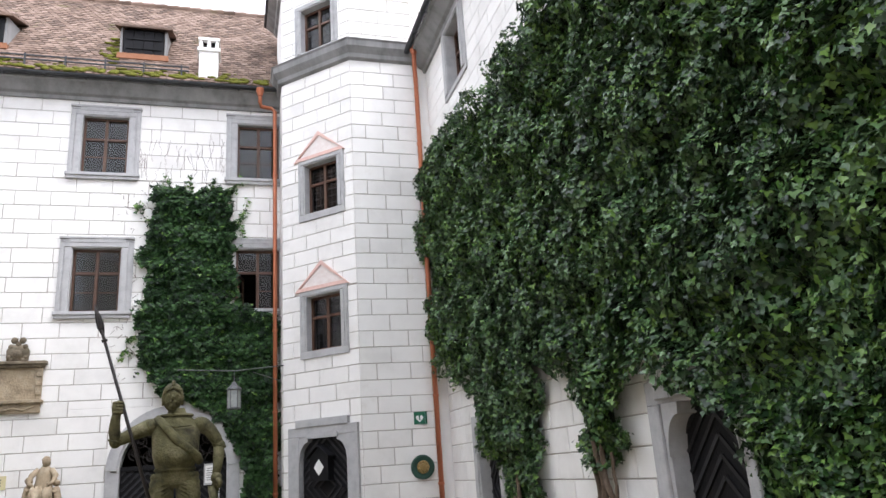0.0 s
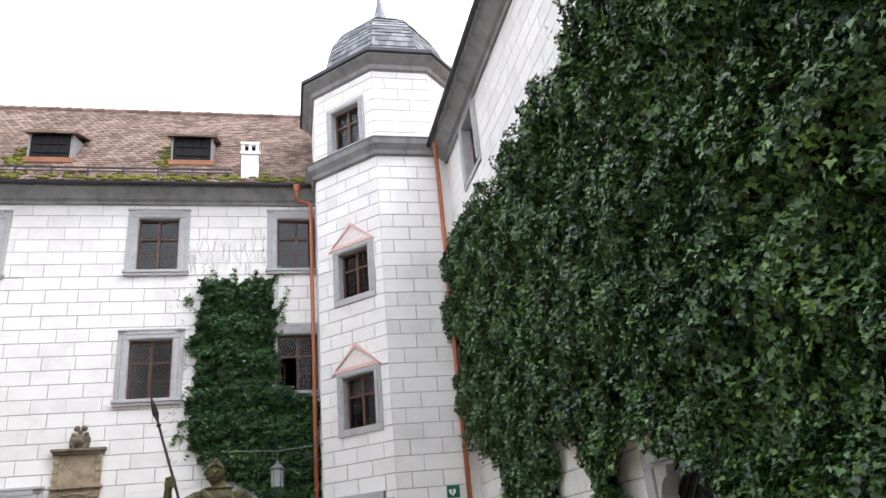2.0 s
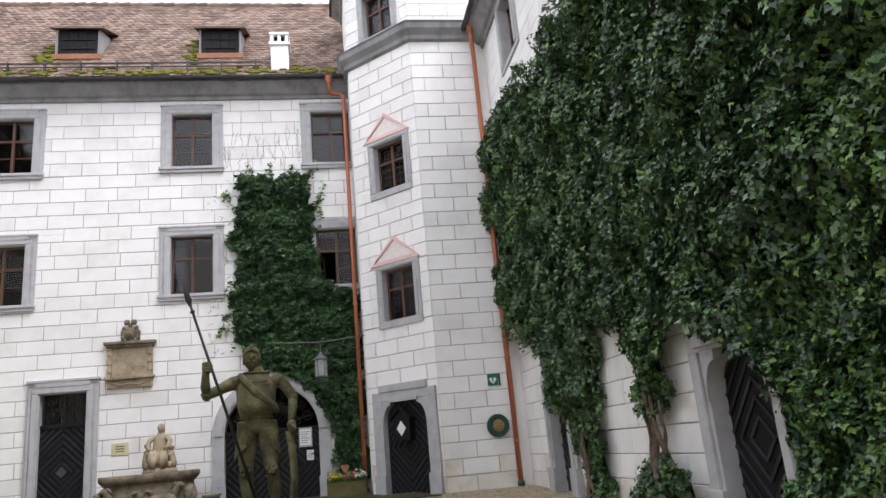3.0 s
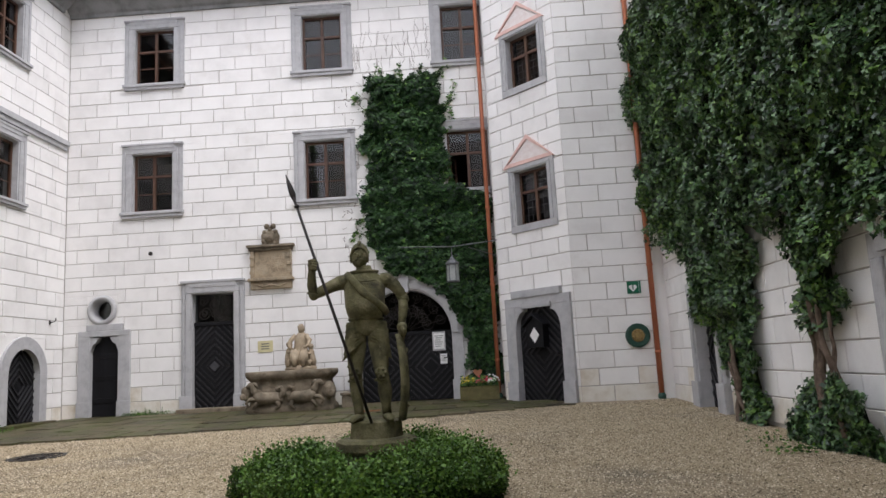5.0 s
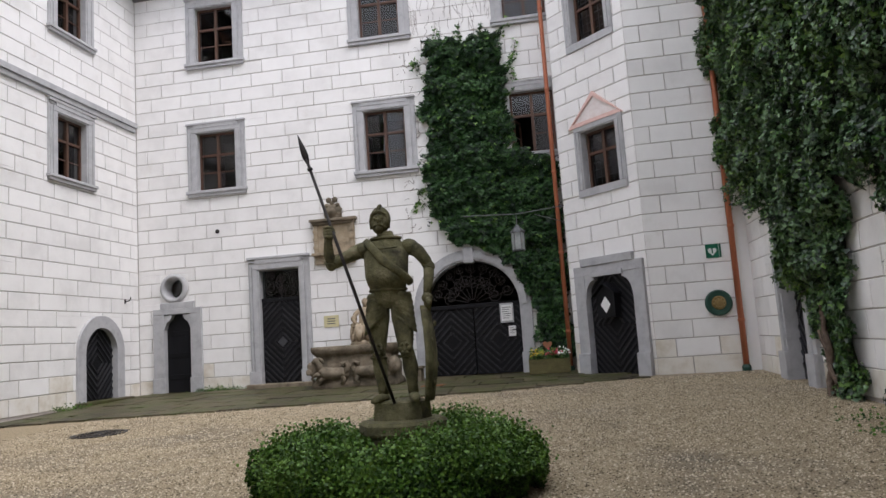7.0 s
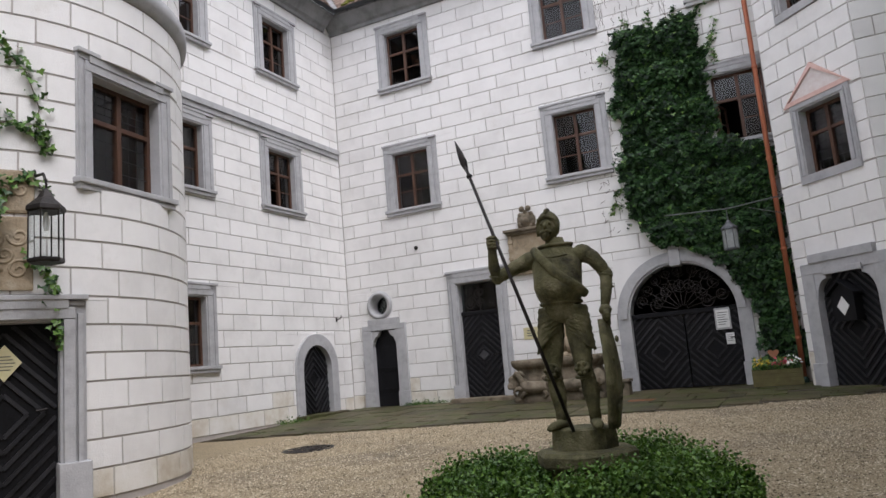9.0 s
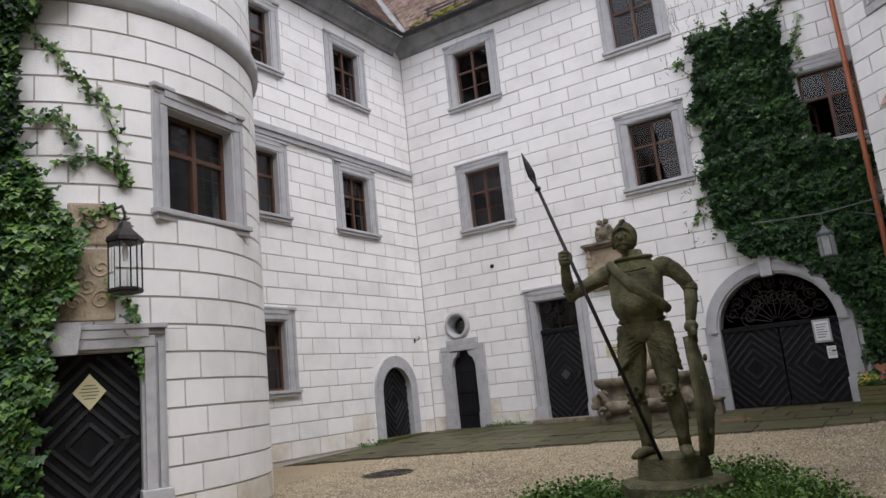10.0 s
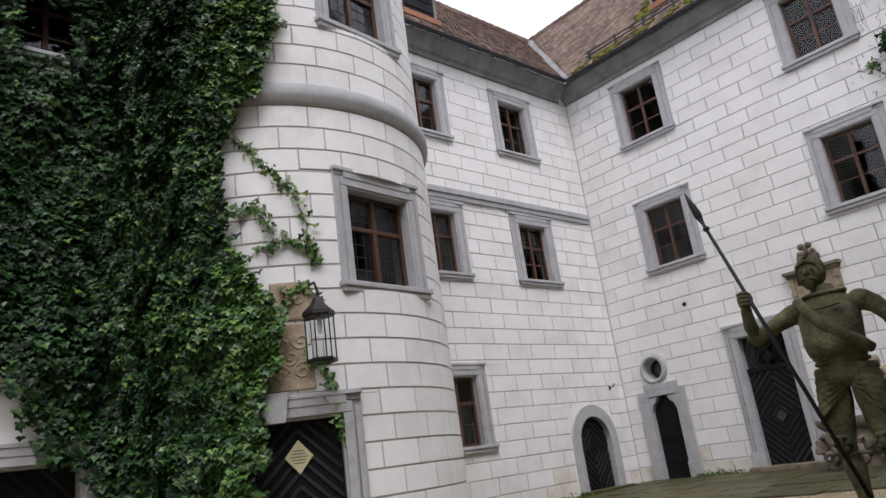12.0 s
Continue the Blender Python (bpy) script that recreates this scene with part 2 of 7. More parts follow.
def tube(bm, points, radii, n=10, flat=1.0):
    """A tapering tube along points; flat squeezes it along its second cross axis."""
    pts = [Vector(p) for p in points]
    rings = []
    side = None
    for k, p in enumerate(pts):
        d = (pts[min(k + 1, len(pts) - 1)] - pts[max(k - 1, 0)]).normalized()
        if side is None:
            side = d.cross(Vector((0, 1, 0)))
            if side.length < 0.1:
                side = d.cross(Vector((1, 0, 0)))
        side = (side - d * side.dot(d)).normalized()
        up = d.cross(side)
        r = radii[k] if isinstance(radii, (list, tuple)) else radii
        rings.append([p + side * (r * math.cos(2 * math.pi * j / n)) + up * (r * flat * math.sin(2 * math.pi * j / n)) for j in range(n)])
    return ring_loft(bm, rings)


def lathe(bm, profile, n=20, at=(0, 0, 0)):
    rings = [[Vector(at) + Vector((r * math.cos(2 * math.pi * j / n), r * math.sin(2 * math.pi * j / n), z)) for j in range(n)] for r, z in profile]
    return ring_loft(bm, rings)


def extrude_outline(bm, pts, y0, y1):
    """A plate from an outline in x, z between two depths."""
    return ring_loft(bm, [[(x, y0, z) for x, z in pts], [(x, y1, z) for x, z in pts]])


def arch_band(bm, cx, z0, r_in, r_out, y0, y1, n=20, squash=1.0, a0=0.0, a1=180.0):
    """A curved band over an opening, springing at z0."""
    rings = []
    for k in range(n + 1):
        a = radians(a0 + (a1 - a0) * k / n)
        c, s = math.cos(a), math.sin(a) * squash
        rings.append([(cx + r_in * c, y0, z0 + r_in * s), (cx + r_out * c, y0, z0 + r_out * s), (cx + r_out * c, y1, z0 + r_out * s), (cx + r_in * c, y1, z0 + r_in * s)])
    return ring_loft(bm, rings)


def cut(rects, hole):
    """Rectangles (s0, s1, z0, z1) less a hole."""
    out = []
    for a, b, c, d in rects:
        p, q, r, s = max(a, hole[0]), min(b, hole[1]), max(c, hole[2]), min(d, hole[3])
        if p >= q or r >= s:
            out.append((a, b, c, d))
            continue
        out += [x for x in ((a, b, c, r), (a, b, s, d), (a, p, r, s), (q, b, r, s)) if x[1] - x[0] > 0.03 and x[3] - x[2] > 0.03]
    return out


def carve(bm, amount, scale, seed=0.0, fine=0.4):
    """Uneven hand-cut stone: pushes the skin in and out along its normals."""
    bmesh.ops.recalc_face_normals(bm, faces=bm.faces)
    bm.normal_update()
    moved = []
    for v in bm.verts:
        p = v.co * scale + Vector((seed, seed * 0.7, 0))
        moved.append(v.co + v.normal * amount * (noise.noise(p) + fine * noise.noise(p * 2.7)))
    for v, c in zip(bm.verts, moved):
        v.co = c
    return bm


COURSE = 0.352
block_meshes = {}


def block_mesh(pieces, mat):
    """One ashlar with chamfered face; pieces are rectangles round its own corner."""
    key = (tuple(tuple(round(v, 2) for v in p) for p in pieces), mat.name)
    if key not in block_meshes:
        bm = bmesh.new()
        for a, b, c, d in pieces:
            e = 0.006
            back = [bm.verts.new(p) for p in ((a, 0.03, c), (b, 0.03, c), (b, 0.03, d), (a, 0.03, d))]
            mid = [bm.verts.new(p) for p in ((a, 0.006, c), (b, 0.006, c), (b, 0.006, d), (a, 0.006, d))]
            front = [bm.verts.new(p) for p in ((a + e, 0, c + e), (b - e, 0, c + e), (b - e, 0, d - e), (a + e, 0, d - e))]
            for u, v in ((back, mid), (mid, front)):
                for k in range(4):
                    bm.faces.new((u[k], u[(k + 1) % 4], v[(k + 1) % 4], v[k]))
            bm.faces.new(front)
        block_meshes[key] = mesh_of("block", bm, mat)
    return block_meshes[key]


pending_blocks = []


def wall(name, m, length, z0, z1, openings, label, thick=0.5, ext=0.0, long=0.82, blocks_to=None, first=0.0):
    """A wall with openings through it; its painted ashlars follow at the end of the file."""
    bm = bmesh.new()
    rects = [(-ext, length + ext, z0 - 0.5, z1)]
    for o in openings:
        rects = cut(rects, o)
    for a, b, c, d in rects:
        box(bm, (a, 0.016, c), (b, thick, d))
    ob = part(name, bm, JOINT)
    ob.matrix_basis = m
    tagged(ob, label, "wall", kind="structure")
    pending_blocks.append((ob, length if blocks_to is None else blocks_to, z0, z1, openings, long, first))
    return ob


def lay_blocks(ob, length, z0, z1, openings, long, first, seed):
    rnd = random.Random(seed)
    made, rest = 0, []
    for row in range(int((z1 - z0) / COURSE) + 1):
        za = z0 + row * COURSE
        zb = min(za + COURSE, z1)
        if zb - za < 0.05:
            continue
        s = first - (0.5 * long if row % 2 else 0) - rnd.uniform(0, 0.08)
        while s < length:
            w = long * rnd.uniform(0.92, 1.08)
            a, b = max(s, 0), min(s + w, length)
            if length - b < 0.16:
                b = length
            s += w
            if b - a < 0.06:
                continue
            j = 0.009
            pieces = [(a + j, b - j, za + j, zb - j)]
            for o in openings:
                pieces = cut(pieces, o)
            if not pieces:
                continue
            mat = DAMP if row < 1 or (row == 1 and rnd.random() < 0.25) else PLASTER
            if made < 300:
                local = [(p[0] - a, p[1] - a, p[2] - za, p[3] - za) for p in pieces]
                child = new("block", block_mesh(local, mat))
                child.parent = ob
                child.matrix_basis = Matrix.Translation((a, rnd.uniform(-0.002, 0.002), za))
                made += 1
            else:
                rest += pieces
            if b == length:
                break
    if rest:
        bm = bmesh.new()
        for p in rest:
            box(bm, (p[0], 0, p[2]), (p[1], 0.03, p[3]))
        tagged(part("upper_blocks", bm, PLASTER_ALL, ob, "white painted ashlar courses high on the wall"), kind="stuff")


# ---- the ground ----
def ground_z(x, y):
    return -0.022 * max(0.0, min(20 - y, 22.0))


def ground_mesh(name, mat, lift=0.0):
    bm = bmesh.new()
    xs = [-400, -60, -20] + [-11.4 + 0.6 * k for k in range(28)] + [20, 60, 400]
    ys = [-400, -60, -20] + [-9 + 0.6 * k for k in range(51)] + [40, 80, 400]
    grid = [[bm.verts.new((x, y, ground_z(x, y) + lift + (0.012 * noise.noise(Vector((x * 0.8, y * 0.8, 0)))))) for x in xs] for y in ys]
    for r0, r1 in zip(grid, grid[1:]):
        for k in range(len(xs) - 1):
            bm.faces.new((r0[k], r0[k + 1], r1[k + 1], r1[k]))
    ob = part(name, bm, mat)
    return tagged(smooth(ob), "sandy gravel of the courtyard, rising gently to the house", "ground", kind="structure")


ground = ground_mesh("ground", GRAVEL)

# ---- frames of the walls ----
NORTH = pose(-10.77, 20.0, 0)
WEST = pose(-10.77, 0, 0, 0, 0, 90)
FACE_SW = pose(0.2, 19.0, 0, 0, 0, -45)
FACE_S = pose(1.7, 17.5, 0)
EAST = pose(3.6, 17.5, 0, 0, 0, -90)
TOWER = Vector((-9.40, 9.455, 0))
TOWER_R = 2.5


def on_tower(angle, z=0.0, out=0.0):
    a = radians(angle)
    return pose(TOWER.x + (TOWER_R + out) * math.cos(a), TOWER.y + (TOWER_R + out) * math.sin(a), z, 0, 0, angle + 90)


# ---- windows ----
count = {"window": 0, "door": 0}


def surround(parent, w, h, jamb, head, sill, proud=0.06, mat=GREY, plain=False):
    """Jambs, lintel with cornice and sill about an opening w by h whose lower middle is the origin."""
    hw = w / 2
    for sx in (-1, 1):
        bm = bmesh.new()
        x0, x1 = sorted((sx * hw, sx * (hw + jamb)))
        box(bm, (x0, -proud * 0.6, -0.0), (x1, 0.30, h), 0.006)
        xi0, xi1 = sorted((sx * (hw + 0.03), sx * (hw + jamb * 0.55)))
        box(bm, (xi0, -proud, 0.0), (xi1, -proud * 0.5, h + 0.02), 0.006)
        xj0, xj1 = sorted((sx * (hw + jamb * 0.66), sx * (hw + jamb * 0.86)))
        box(bm, (xj0, -proud * 0.85, 0.0), (xj1, -proud * 0.5, h + head * 0.3), 0.006)
        part("jamb", bm, mat, parent)
    bm = bmesh.new()
    box(bm, (-hw - jamb, -proud * 0.6, h), (hw + jamb, 0.30, h + head), 0.006)
    box(bm, (-hw - jamb * 0.55, -proud, h + 0.03), (hw + jamb * 0.55, -proud * 0.5, h + head * 0.55), 0.006)
    if not plain:
        box(bm, (-hw - jamb - 0.015, -proud - 0.025, h + head * 0.84), (hw + jamb + 0.015, 0.02, h + head + 0.01), 0.01)
        box(bm, (-hw - jamb * 0.3, -proud - 0.012, h + head * 0.5), (hw + jamb * 0.3, 0.0, h + head * 0.86), 0.006)
        box(bm, (-hw - jamb * 0.9, -proud * 0.85, h + head * 0.62), (hw + jamb * 0.9, 0.0, h + head * 0.8), 0.006)
    part("lintel", bm, mat, parent)
    if sill and plain:
        part("sill", boxes(((-hw - jamb, -proud * 0.6, -sill), (hw + jamb, 0.30, 0.0)), bevel=0.006), mat, parent)
    elif sill:
        bm = bmesh.new()
        box(bm, (-hw - jamb - 0.03, -proud - 0.05, -sill * 0.5), (hw + jamb + 0.03, 0.32, 0.0), 0.014)
        box(bm, (-hw - jamb, -proud - 0.02, -sill), (hw + jamb, 0.05, -sill * 0.5), 0.012)
        part("sill", bm, mat, parent)


def sashes(parent, w, h, deep=0.2, bars=1, mat=BROWN, leaded=False, transom=0.62, ajar=False):
    """A wooden cross window with glass, and a box coloured near-black for the room's darkness."""
    hw, f = w / 2, 0.055
    bm = boxes(((-hw, deep, 0), (-hw + f, deep + 0.07, h)), ((hw - f, deep, 0), (hw, deep + 0.07, h)), ((-hw + f, deep, 0), (hw - f, deep + 0.07, f)), ((-hw + f, deep, h - f), (hw - f, deep + 0.07, h)), bevel=0.006)
    room_of, parent = parent, part("sash_frame", bm, mat, parent)
    part("mullion", boxes(((-0.035, deep - 0.015, f), (0.035, deep + 0.07, h - f)), bevel=0.008), mat, parent)
    tz = h * transom
    part("transom", boxes(((-hw + f, deep - 0.01, tz - 0.03), (-0.036, deep + 0.065, tz + 0.03)), ((0.036, deep - 0.01, tz - 0.03), (hw - f, deep + 0.065, tz + 0.03)), bevel=0.006), mat, parent)
    for x0, x1 in ((-hw + f, -0.036), (0.036, hw - f)):
        for z0, z1 in ((f, tz - 0.03), (tz + 0.03, h - f)):
            if ajar and x0 < 0 and z0 < h * 0.3:
                swing = Matrix.Translation((x0, deep + 0.07, z0)) @ Matrix.Rotation(radians(72), 4, "Z")
                ww, hh = x1 - x0, z1 - z0
                part("casement", boxes(((0, -0.02, 0), (0.05, 0.02, hh)), ((ww - 0.05, -0.02, 0), (ww, 0.02, hh)), ((0.05, -0.02, 0), (ww - 0.05, 0.02, 0.05)), ((0.05, -0.02, hh - 0.05), (ww - 0.05, 0.02, hh)), ((0.05, -0.012, hh / 2 - 0.012), (ww - 0.05, 0.012, hh / 2 + 0.012)), bevel=0.004), mat, parent, "casement swung into the room", at=swing)
                continue
            bm = bmesh.new()
            box(bm, (x0, deep + 0.035, z0), (x1, deep + 0.041, z1))
            bm.normal_update()
            for face in bm.faces:
                face.material_index = 0 if face.normal.y < -0.5 else 1
            p = part("pane", bm, GLASS, parent)
            p.data.materials.append(BACK)
            p.visible_shadow = False
            nb = bars if z1 < h * 0.7 else 0
            bm = bmesh.new()
            for k in range(nb):
                zz = z0 + (z1 - z0) * (k + 1) / (nb + 1)
                box(bm, (x0, deep + 0.022, zz - 0.012), (x1, deep + 0.034, zz + 0.012))
            if leaded:
                for k in range(2):
                    xx = x0 + (x1 - x0) * (k + 1) / 3
                    box(bm, (xx - 0.004, deep + 0.026, z0), (xx + 0.004, deep + 0.034, z1))
                for k in range(3):
                    zz = z0 + (z1 - z0) * (k + 1) / 4
                    box(bm, (x0, deep + 0.024, zz - 0.004), (x1, deep + 0.032, zz + 0.004))
            if nb or leaded:
                part("glazing_bar", bm, ZINC if leaded else mat, parent)
            else:
                bm.free()
    # Box open towards the panes; its near-black colour stands in for indoor shade.
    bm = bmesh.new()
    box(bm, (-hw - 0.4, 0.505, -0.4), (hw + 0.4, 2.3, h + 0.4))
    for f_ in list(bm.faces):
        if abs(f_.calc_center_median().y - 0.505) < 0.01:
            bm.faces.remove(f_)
    part("painted_room_shade", bm, ROOMSHADE, room_of, "box behind the panes with the room's darkness put in its near-black colour")


def make_window(m, w, h, jamb, head, sill, label, **kw):
    count["window"] += 1
    t = thing("window_%d" % count["window"], m, label, "window", kind="structure")
    plain = kw.pop("plain", False)
    surround(t, w, h, jamb, head, sill, plain=plain)
    sashes(t, w, h, **kw)
    return t


def copy_window(t, m):
    c = copy_thing(t, m)
    count["window"] += 1
    c.name = "window_%d" % count["window"]
    return c


def opening(x, z, w, h, grow=0.0):
    return (x - w / 2 - grow, x + w / 2 + grow, z - grow, z + h + grow)


# wall places: s along the north wall from its west end
WN = [(-8.50, 5.12), (-4.0, 5.17), (-8.47, 8.55), (-4.0, 8.60), (-0.34, 8.60), (-0.34, 5.20)]
WW, WH = 1.04, 1.52
first_window = make_window(NORTH @ pose(WN[0][0] + 10.77, 0, WN[0][1]), WW, WH, 0.28, 0.27, 0.16, "wooden cross window in a moulded grey stone surround", deep=0.10)
for x, z in WN[1:5]:
    copy_window(first_window, NORTH @ pose(x + 10.77, 0, z))
ajar = make_window(NORTH @ pose(WN[5][0] + 10.77, 0, WN[5][1]), WW, WH, 0.28, 0.27, 0.16, "wooden cross window with one casement standing open", deep=0.10, ajar=True)
WWEST = [(17.45, 5.08), (14.3, 5.08), (17.45, 8.50), (14.3, 8.50), (14.25, 1.36)]
west_window = make_window(WEST @ pose(17.45, 0, 5.08), 0.98, 1.42, 0.30, 0.28, 0.14, "wooden cross window in a moulded grey surround under a string course", deep=0.11)
for y, z in WWEST[1:]:
    copy_window(west_window, WEST @ pose(y, 0, z))
tw = make_window(FACE_SW @ pose(1.2, 0, 3.88), 0.96, 1.24, 0.19, 0.16, 0.16, "small leaded stair window in a plain grey surround", plain=True, bars=0, leaded=True, deep=0.15)
copy_window(tw, FACE_SW @ pose(1.2, 0, 7.12))
copy_window(tw, FACE_SW @ pose(1.14, 0, 11.46))
east_window = make_window(EAST @ pose(2.3, 0, 9.05), 1.0, 1.45, 0.28, 0.22, 0.12, "tall grey-framed window under the eaves above the ivy", plain=True)
copy_window(east_window, EAST @ pose(9.7, 0, 6.6))
big = make_window(on_tower(6.0, 3.46, -0.13), 1.10, 1.30, 0.23, 0.27, 0.14, "large leaded window in a fluted grey surround on the round tower", leaded=True, bars=0, deep=0.12)
copy_window(big, on_tower(6.0, 7.34, -0.13))
ivy_window = make_window(pose(-9.2, 6.05, 7.1, 0, 0, 90), 0.9, 1.3, 0.2, 0.2, 0.12, "white-lit wooden window deep in the ivy")


# ---- doors ----
def diagonal_leaf(parent, x0, x1, z0, z1, y, mat=BLACKWOOD, lozenge=True, shape=None, step=0.16):
    """A leaf boarded with slanting battens round a lozenge."""
    parent = part("leaf", boxes(((x0, y, z0), (x1, y + 0.07, z1)), bevel=0.004), mat, parent)
    cx, cz = (x0 + x1) / 2, (z0 + z1) / 2
    w, h = (x1 - x0) / 2, (z1 - z0) / 2
    for qx in (-1, 1):
        for qz in (-1, 1):
            k = 0.22
            while k < (w + h) * 0.98:
                # the batten's ends on the leaf's quarter
                a = (min(k, w - 0.02), max(0.0, k - (w - 0.02)))
                b = (max(0.0, k - (h - 0.02)), min(k, h - 0.02))
                if abs(a[0] - b[0]) > 0.06:
                    pa = Vector((cx + qx * a[0], 0, cz + qz * a[1]))
                    pb = Vector((cx + qx * b[0], 0, cz + qz * b[1]))
                    d = (pb - pa).normalized()
                    n = Vector((-d.z, 0, d.x)) * 0.021
                    bm = bmesh.new()
                    extrude_outline(bm, [((pa + n).x, (pa + n).z), ((pb + n).x, (pb + n).z), ((pb - n).x, (pb - n).z), ((pa - n).x, (pa - n).z)], y - 0.022, y + 0.002)
                    bmesh.ops.recalc_face_normals(bm, faces=bm.faces)
                    part("batten", bm, BATTEN, parent)
                k += step
    if lozenge:
        bm = bmesh.new()
        r = 0.13
        extrude_outline(bm, [(cx - r, cz), (cx, cz - r), (cx + r, cz), (cx, cz + r)], y - 0.04, y)
        part("lozenge", bm, OLDEDGE, parent, "raised worn lozenge boss")
    bm = bmesh.new()
    tube(bm, [(x1 - 0.12, y - 0.02, z0 + 1.0), (x1 - 0.12, y - 0.09, z0 + 1.0), (x1 - 0.22, y - 0.09, z0 + 0.99)], 0.012, 8)
    part("door_handle", bm, IRON, parent, "dark iron handle")


# Box added behind a door; it shuts out sky, darkness is in its colour.
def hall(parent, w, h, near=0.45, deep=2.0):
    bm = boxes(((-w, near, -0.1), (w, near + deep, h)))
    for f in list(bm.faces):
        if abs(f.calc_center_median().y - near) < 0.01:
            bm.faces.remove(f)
    part("painted_hall_shade", bm, ROOMSHADE, parent, "box added behind the door with indoor darkness put in its near-black colour")


def scroll(bm, cx, cz, r, y, turns=1.5, start=0.0, sense=1):
    pts = []
    for k in range(22):
        u = k / 21
        a = start + sense * u * turns * 2 * math.pi
        rr = r * (1 - 0.82 * u)
        pts.append((cx + rr * math.cos(a), y, cz + rr * math.sin(a)))
    tube(bm, pts, 0.011, 5)


def new_door(m, label):
    count["door"] += 1
    return thing("door_%d" % count["door"], m, label, "door", kind="structure")


# tall door with a grille above it
d = new_door(NORTH @ pose(-6.92 + 10.77, 0, 0.0), "tall black boarded door with iron fanlight grille in grey stone surround")
surround(d, 1.04, 2.92, 0.28, 0.33, 0, proud=0.09)
for sx in (-1, 1):
    part("plinth_block", boxes(((sx * 0.67 - 0.16, -0.11, -0.15), (sx * 0.67 + 0.16, 0.1, 0.42)), bevel=0.012), GREY, d)
part("step", boxes(((-0.85, -0.28, -0.2), (0.85, 0.4, 0.12)), bevel=0.02), SANDDARK, d)
diagonal_leaf(d, -0.52, 0.52, 0.12, 2.12, 0.09)
part("transom_bar", boxes(((-0.52, 0.05, 2.12), (0.52, 0.18, 2.22)), bevel=0.01), BLACKWOOD, d)
part("grille_backing", boxes(((-0.52, 0.17, 2.22), (0.52, 0.18, 2.92))), GLASS, d)
bm = bmesh.new()
for k, (cx, cz, r) in enumerate(((-0.28, 2.42, 0.15), (0.28, 2.42, 0.15), (-0.3, 2.74, 0.13), (0.3, 2.74, 0.13), (0, 2.66, 0.14), (0, 2.40, 0.12))):
    scroll(bm, cx, cz, r, 0.10, 1.6, k * 1.1, 1 if k % 2 else -1)
    scroll(bm, cx + 0.05, cz + 0.05, r * 0.8, 0.10, 1.3, k * 2.1, -1 if k % 2 else 1)
tube(bm, [(0, 0.10, 2.22), (0, 0.10, 2.9)], 0.012, 6)
part("grille", bm, IRON, d, "scrolled wrought-iron grille")
hall(d, 0.9, 3.2)

# small round-shouldered door with the round window above
d = new_door(NORTH @ pose(-9.68 + 10.77, 0, 0.0), "narrow black door in a grey shouldered surround with a round window above")
for sx in (-1, 1):
    x0, x1 = sorted((sx * 0.36, sx * 0.66))
    part("jamb", boxes(((x0, -0.07, -0.1), (x1, 0.3, 2.0)), bevel=0.012), GREY, d)
    part("plinth_block", boxes(((x0 - 0.02, -0.09, -0.1), (x1 + 0.02, -0.06, 0.40)), bevel=0.01), GREY, d)
    bm = bmesh.new()
    extrude_outline(bm, [(sx * 0.36, 1.62), (sx * 0.36, 1.98), (sx * 0.14, 1.98), (sx * 0.20, 1.86), (sx * 0.29, 1.80)], -0.05, 0.28)
    bmesh.ops.recalc_face_normals(bm, faces=bm.faces)
    part("shoulder", bm, GREY, d)
part("lintel", boxes(((-0.66, -0.075, 2.0), (0.66, 0.3, 2.14)), ((-0.46, -0.075, 2.14), (0.46, 0.02, 2.30)), bevel=0.012), GREY, d)
part("leaf", boxes(((-0.38, 0.09, 0.0), (0.38, 0.15, 2.0)), bevel=0.005), BLACKWOOD, d)
for k in range(3):
    part("ledge", boxes(((-0.34, 0.075, 0.35 + 0.55 * k), (0.34, 0.092, 0.47 + 0.55 * k)), bevel=0.005), BLACKWOOD, d)
bm = bmesh.new()
rings = []
for k in range(33):
    a = 2 * math.pi * k / 32
    rings.append([(0.385 * math.cos(a), -0.02, 2.66 + 0.385 * math.sin(a)), (0.34 * math.cos(a), -0.075, 2.66 + 0.34 * math.sin(a)), (0.27 * math.cos(a), -0.075, 2.66 + 0.27 * math.sin(a)), (0.235 * math.cos(a), 0.3, 2.66 + 0.235 * math.sin(a))])
ring_loft(bm, rings, cap=False, closed=False)
for v in bm.verts:
    v.co.x -= 0.09
smooth(part("round_frame", bm, GREY, d, "round moulded grey stone ring"))
bm = bmesh.new()
lathe(bm, [(0.3, 0), (0.3, 0.01)], 24)
bmesh.ops.rotate(bm, verts=bm.verts, matrix=Matrix.Rotation(radians(90), 3, "X"))
bmesh.ops.translate(bm, verts=bm.verts, vec=(-0.09, 0.26, 2.66))
part("round_pane", bm, GLASS, d)
hall(d, 0.9, 3.3)

# round-headed door in the west wall
d = new_door(WEST @ pose(18.42, 0, 0.0), "low round-headed black door in a grey chamfered surround")
bm = bmesh.new()
arch_band(bm, 0, 1.14, 0.58, 0.86, -0.06, 0.3)
part("arch", bm, GREY, d)
for sx in (-1, 1):
    x0, x1 = sorted((sx * 0.58, sx * 0.86))
    part("jamb", boxes(((x0, -0.06, -0.15), (x1, 0.3, 1.14)), bevel=0.01), GREY, d)
diagonal_leaf(d, -0.6, 0.6, 0.05, 1.75, 0.10, lozenge=False)
part("step", boxes(((-0.9, -0.3, -0.25), (0.9, 0.3, 0.05)), bevel=0.02), FLAG, d)
hall(d, 0.9, 2.2)

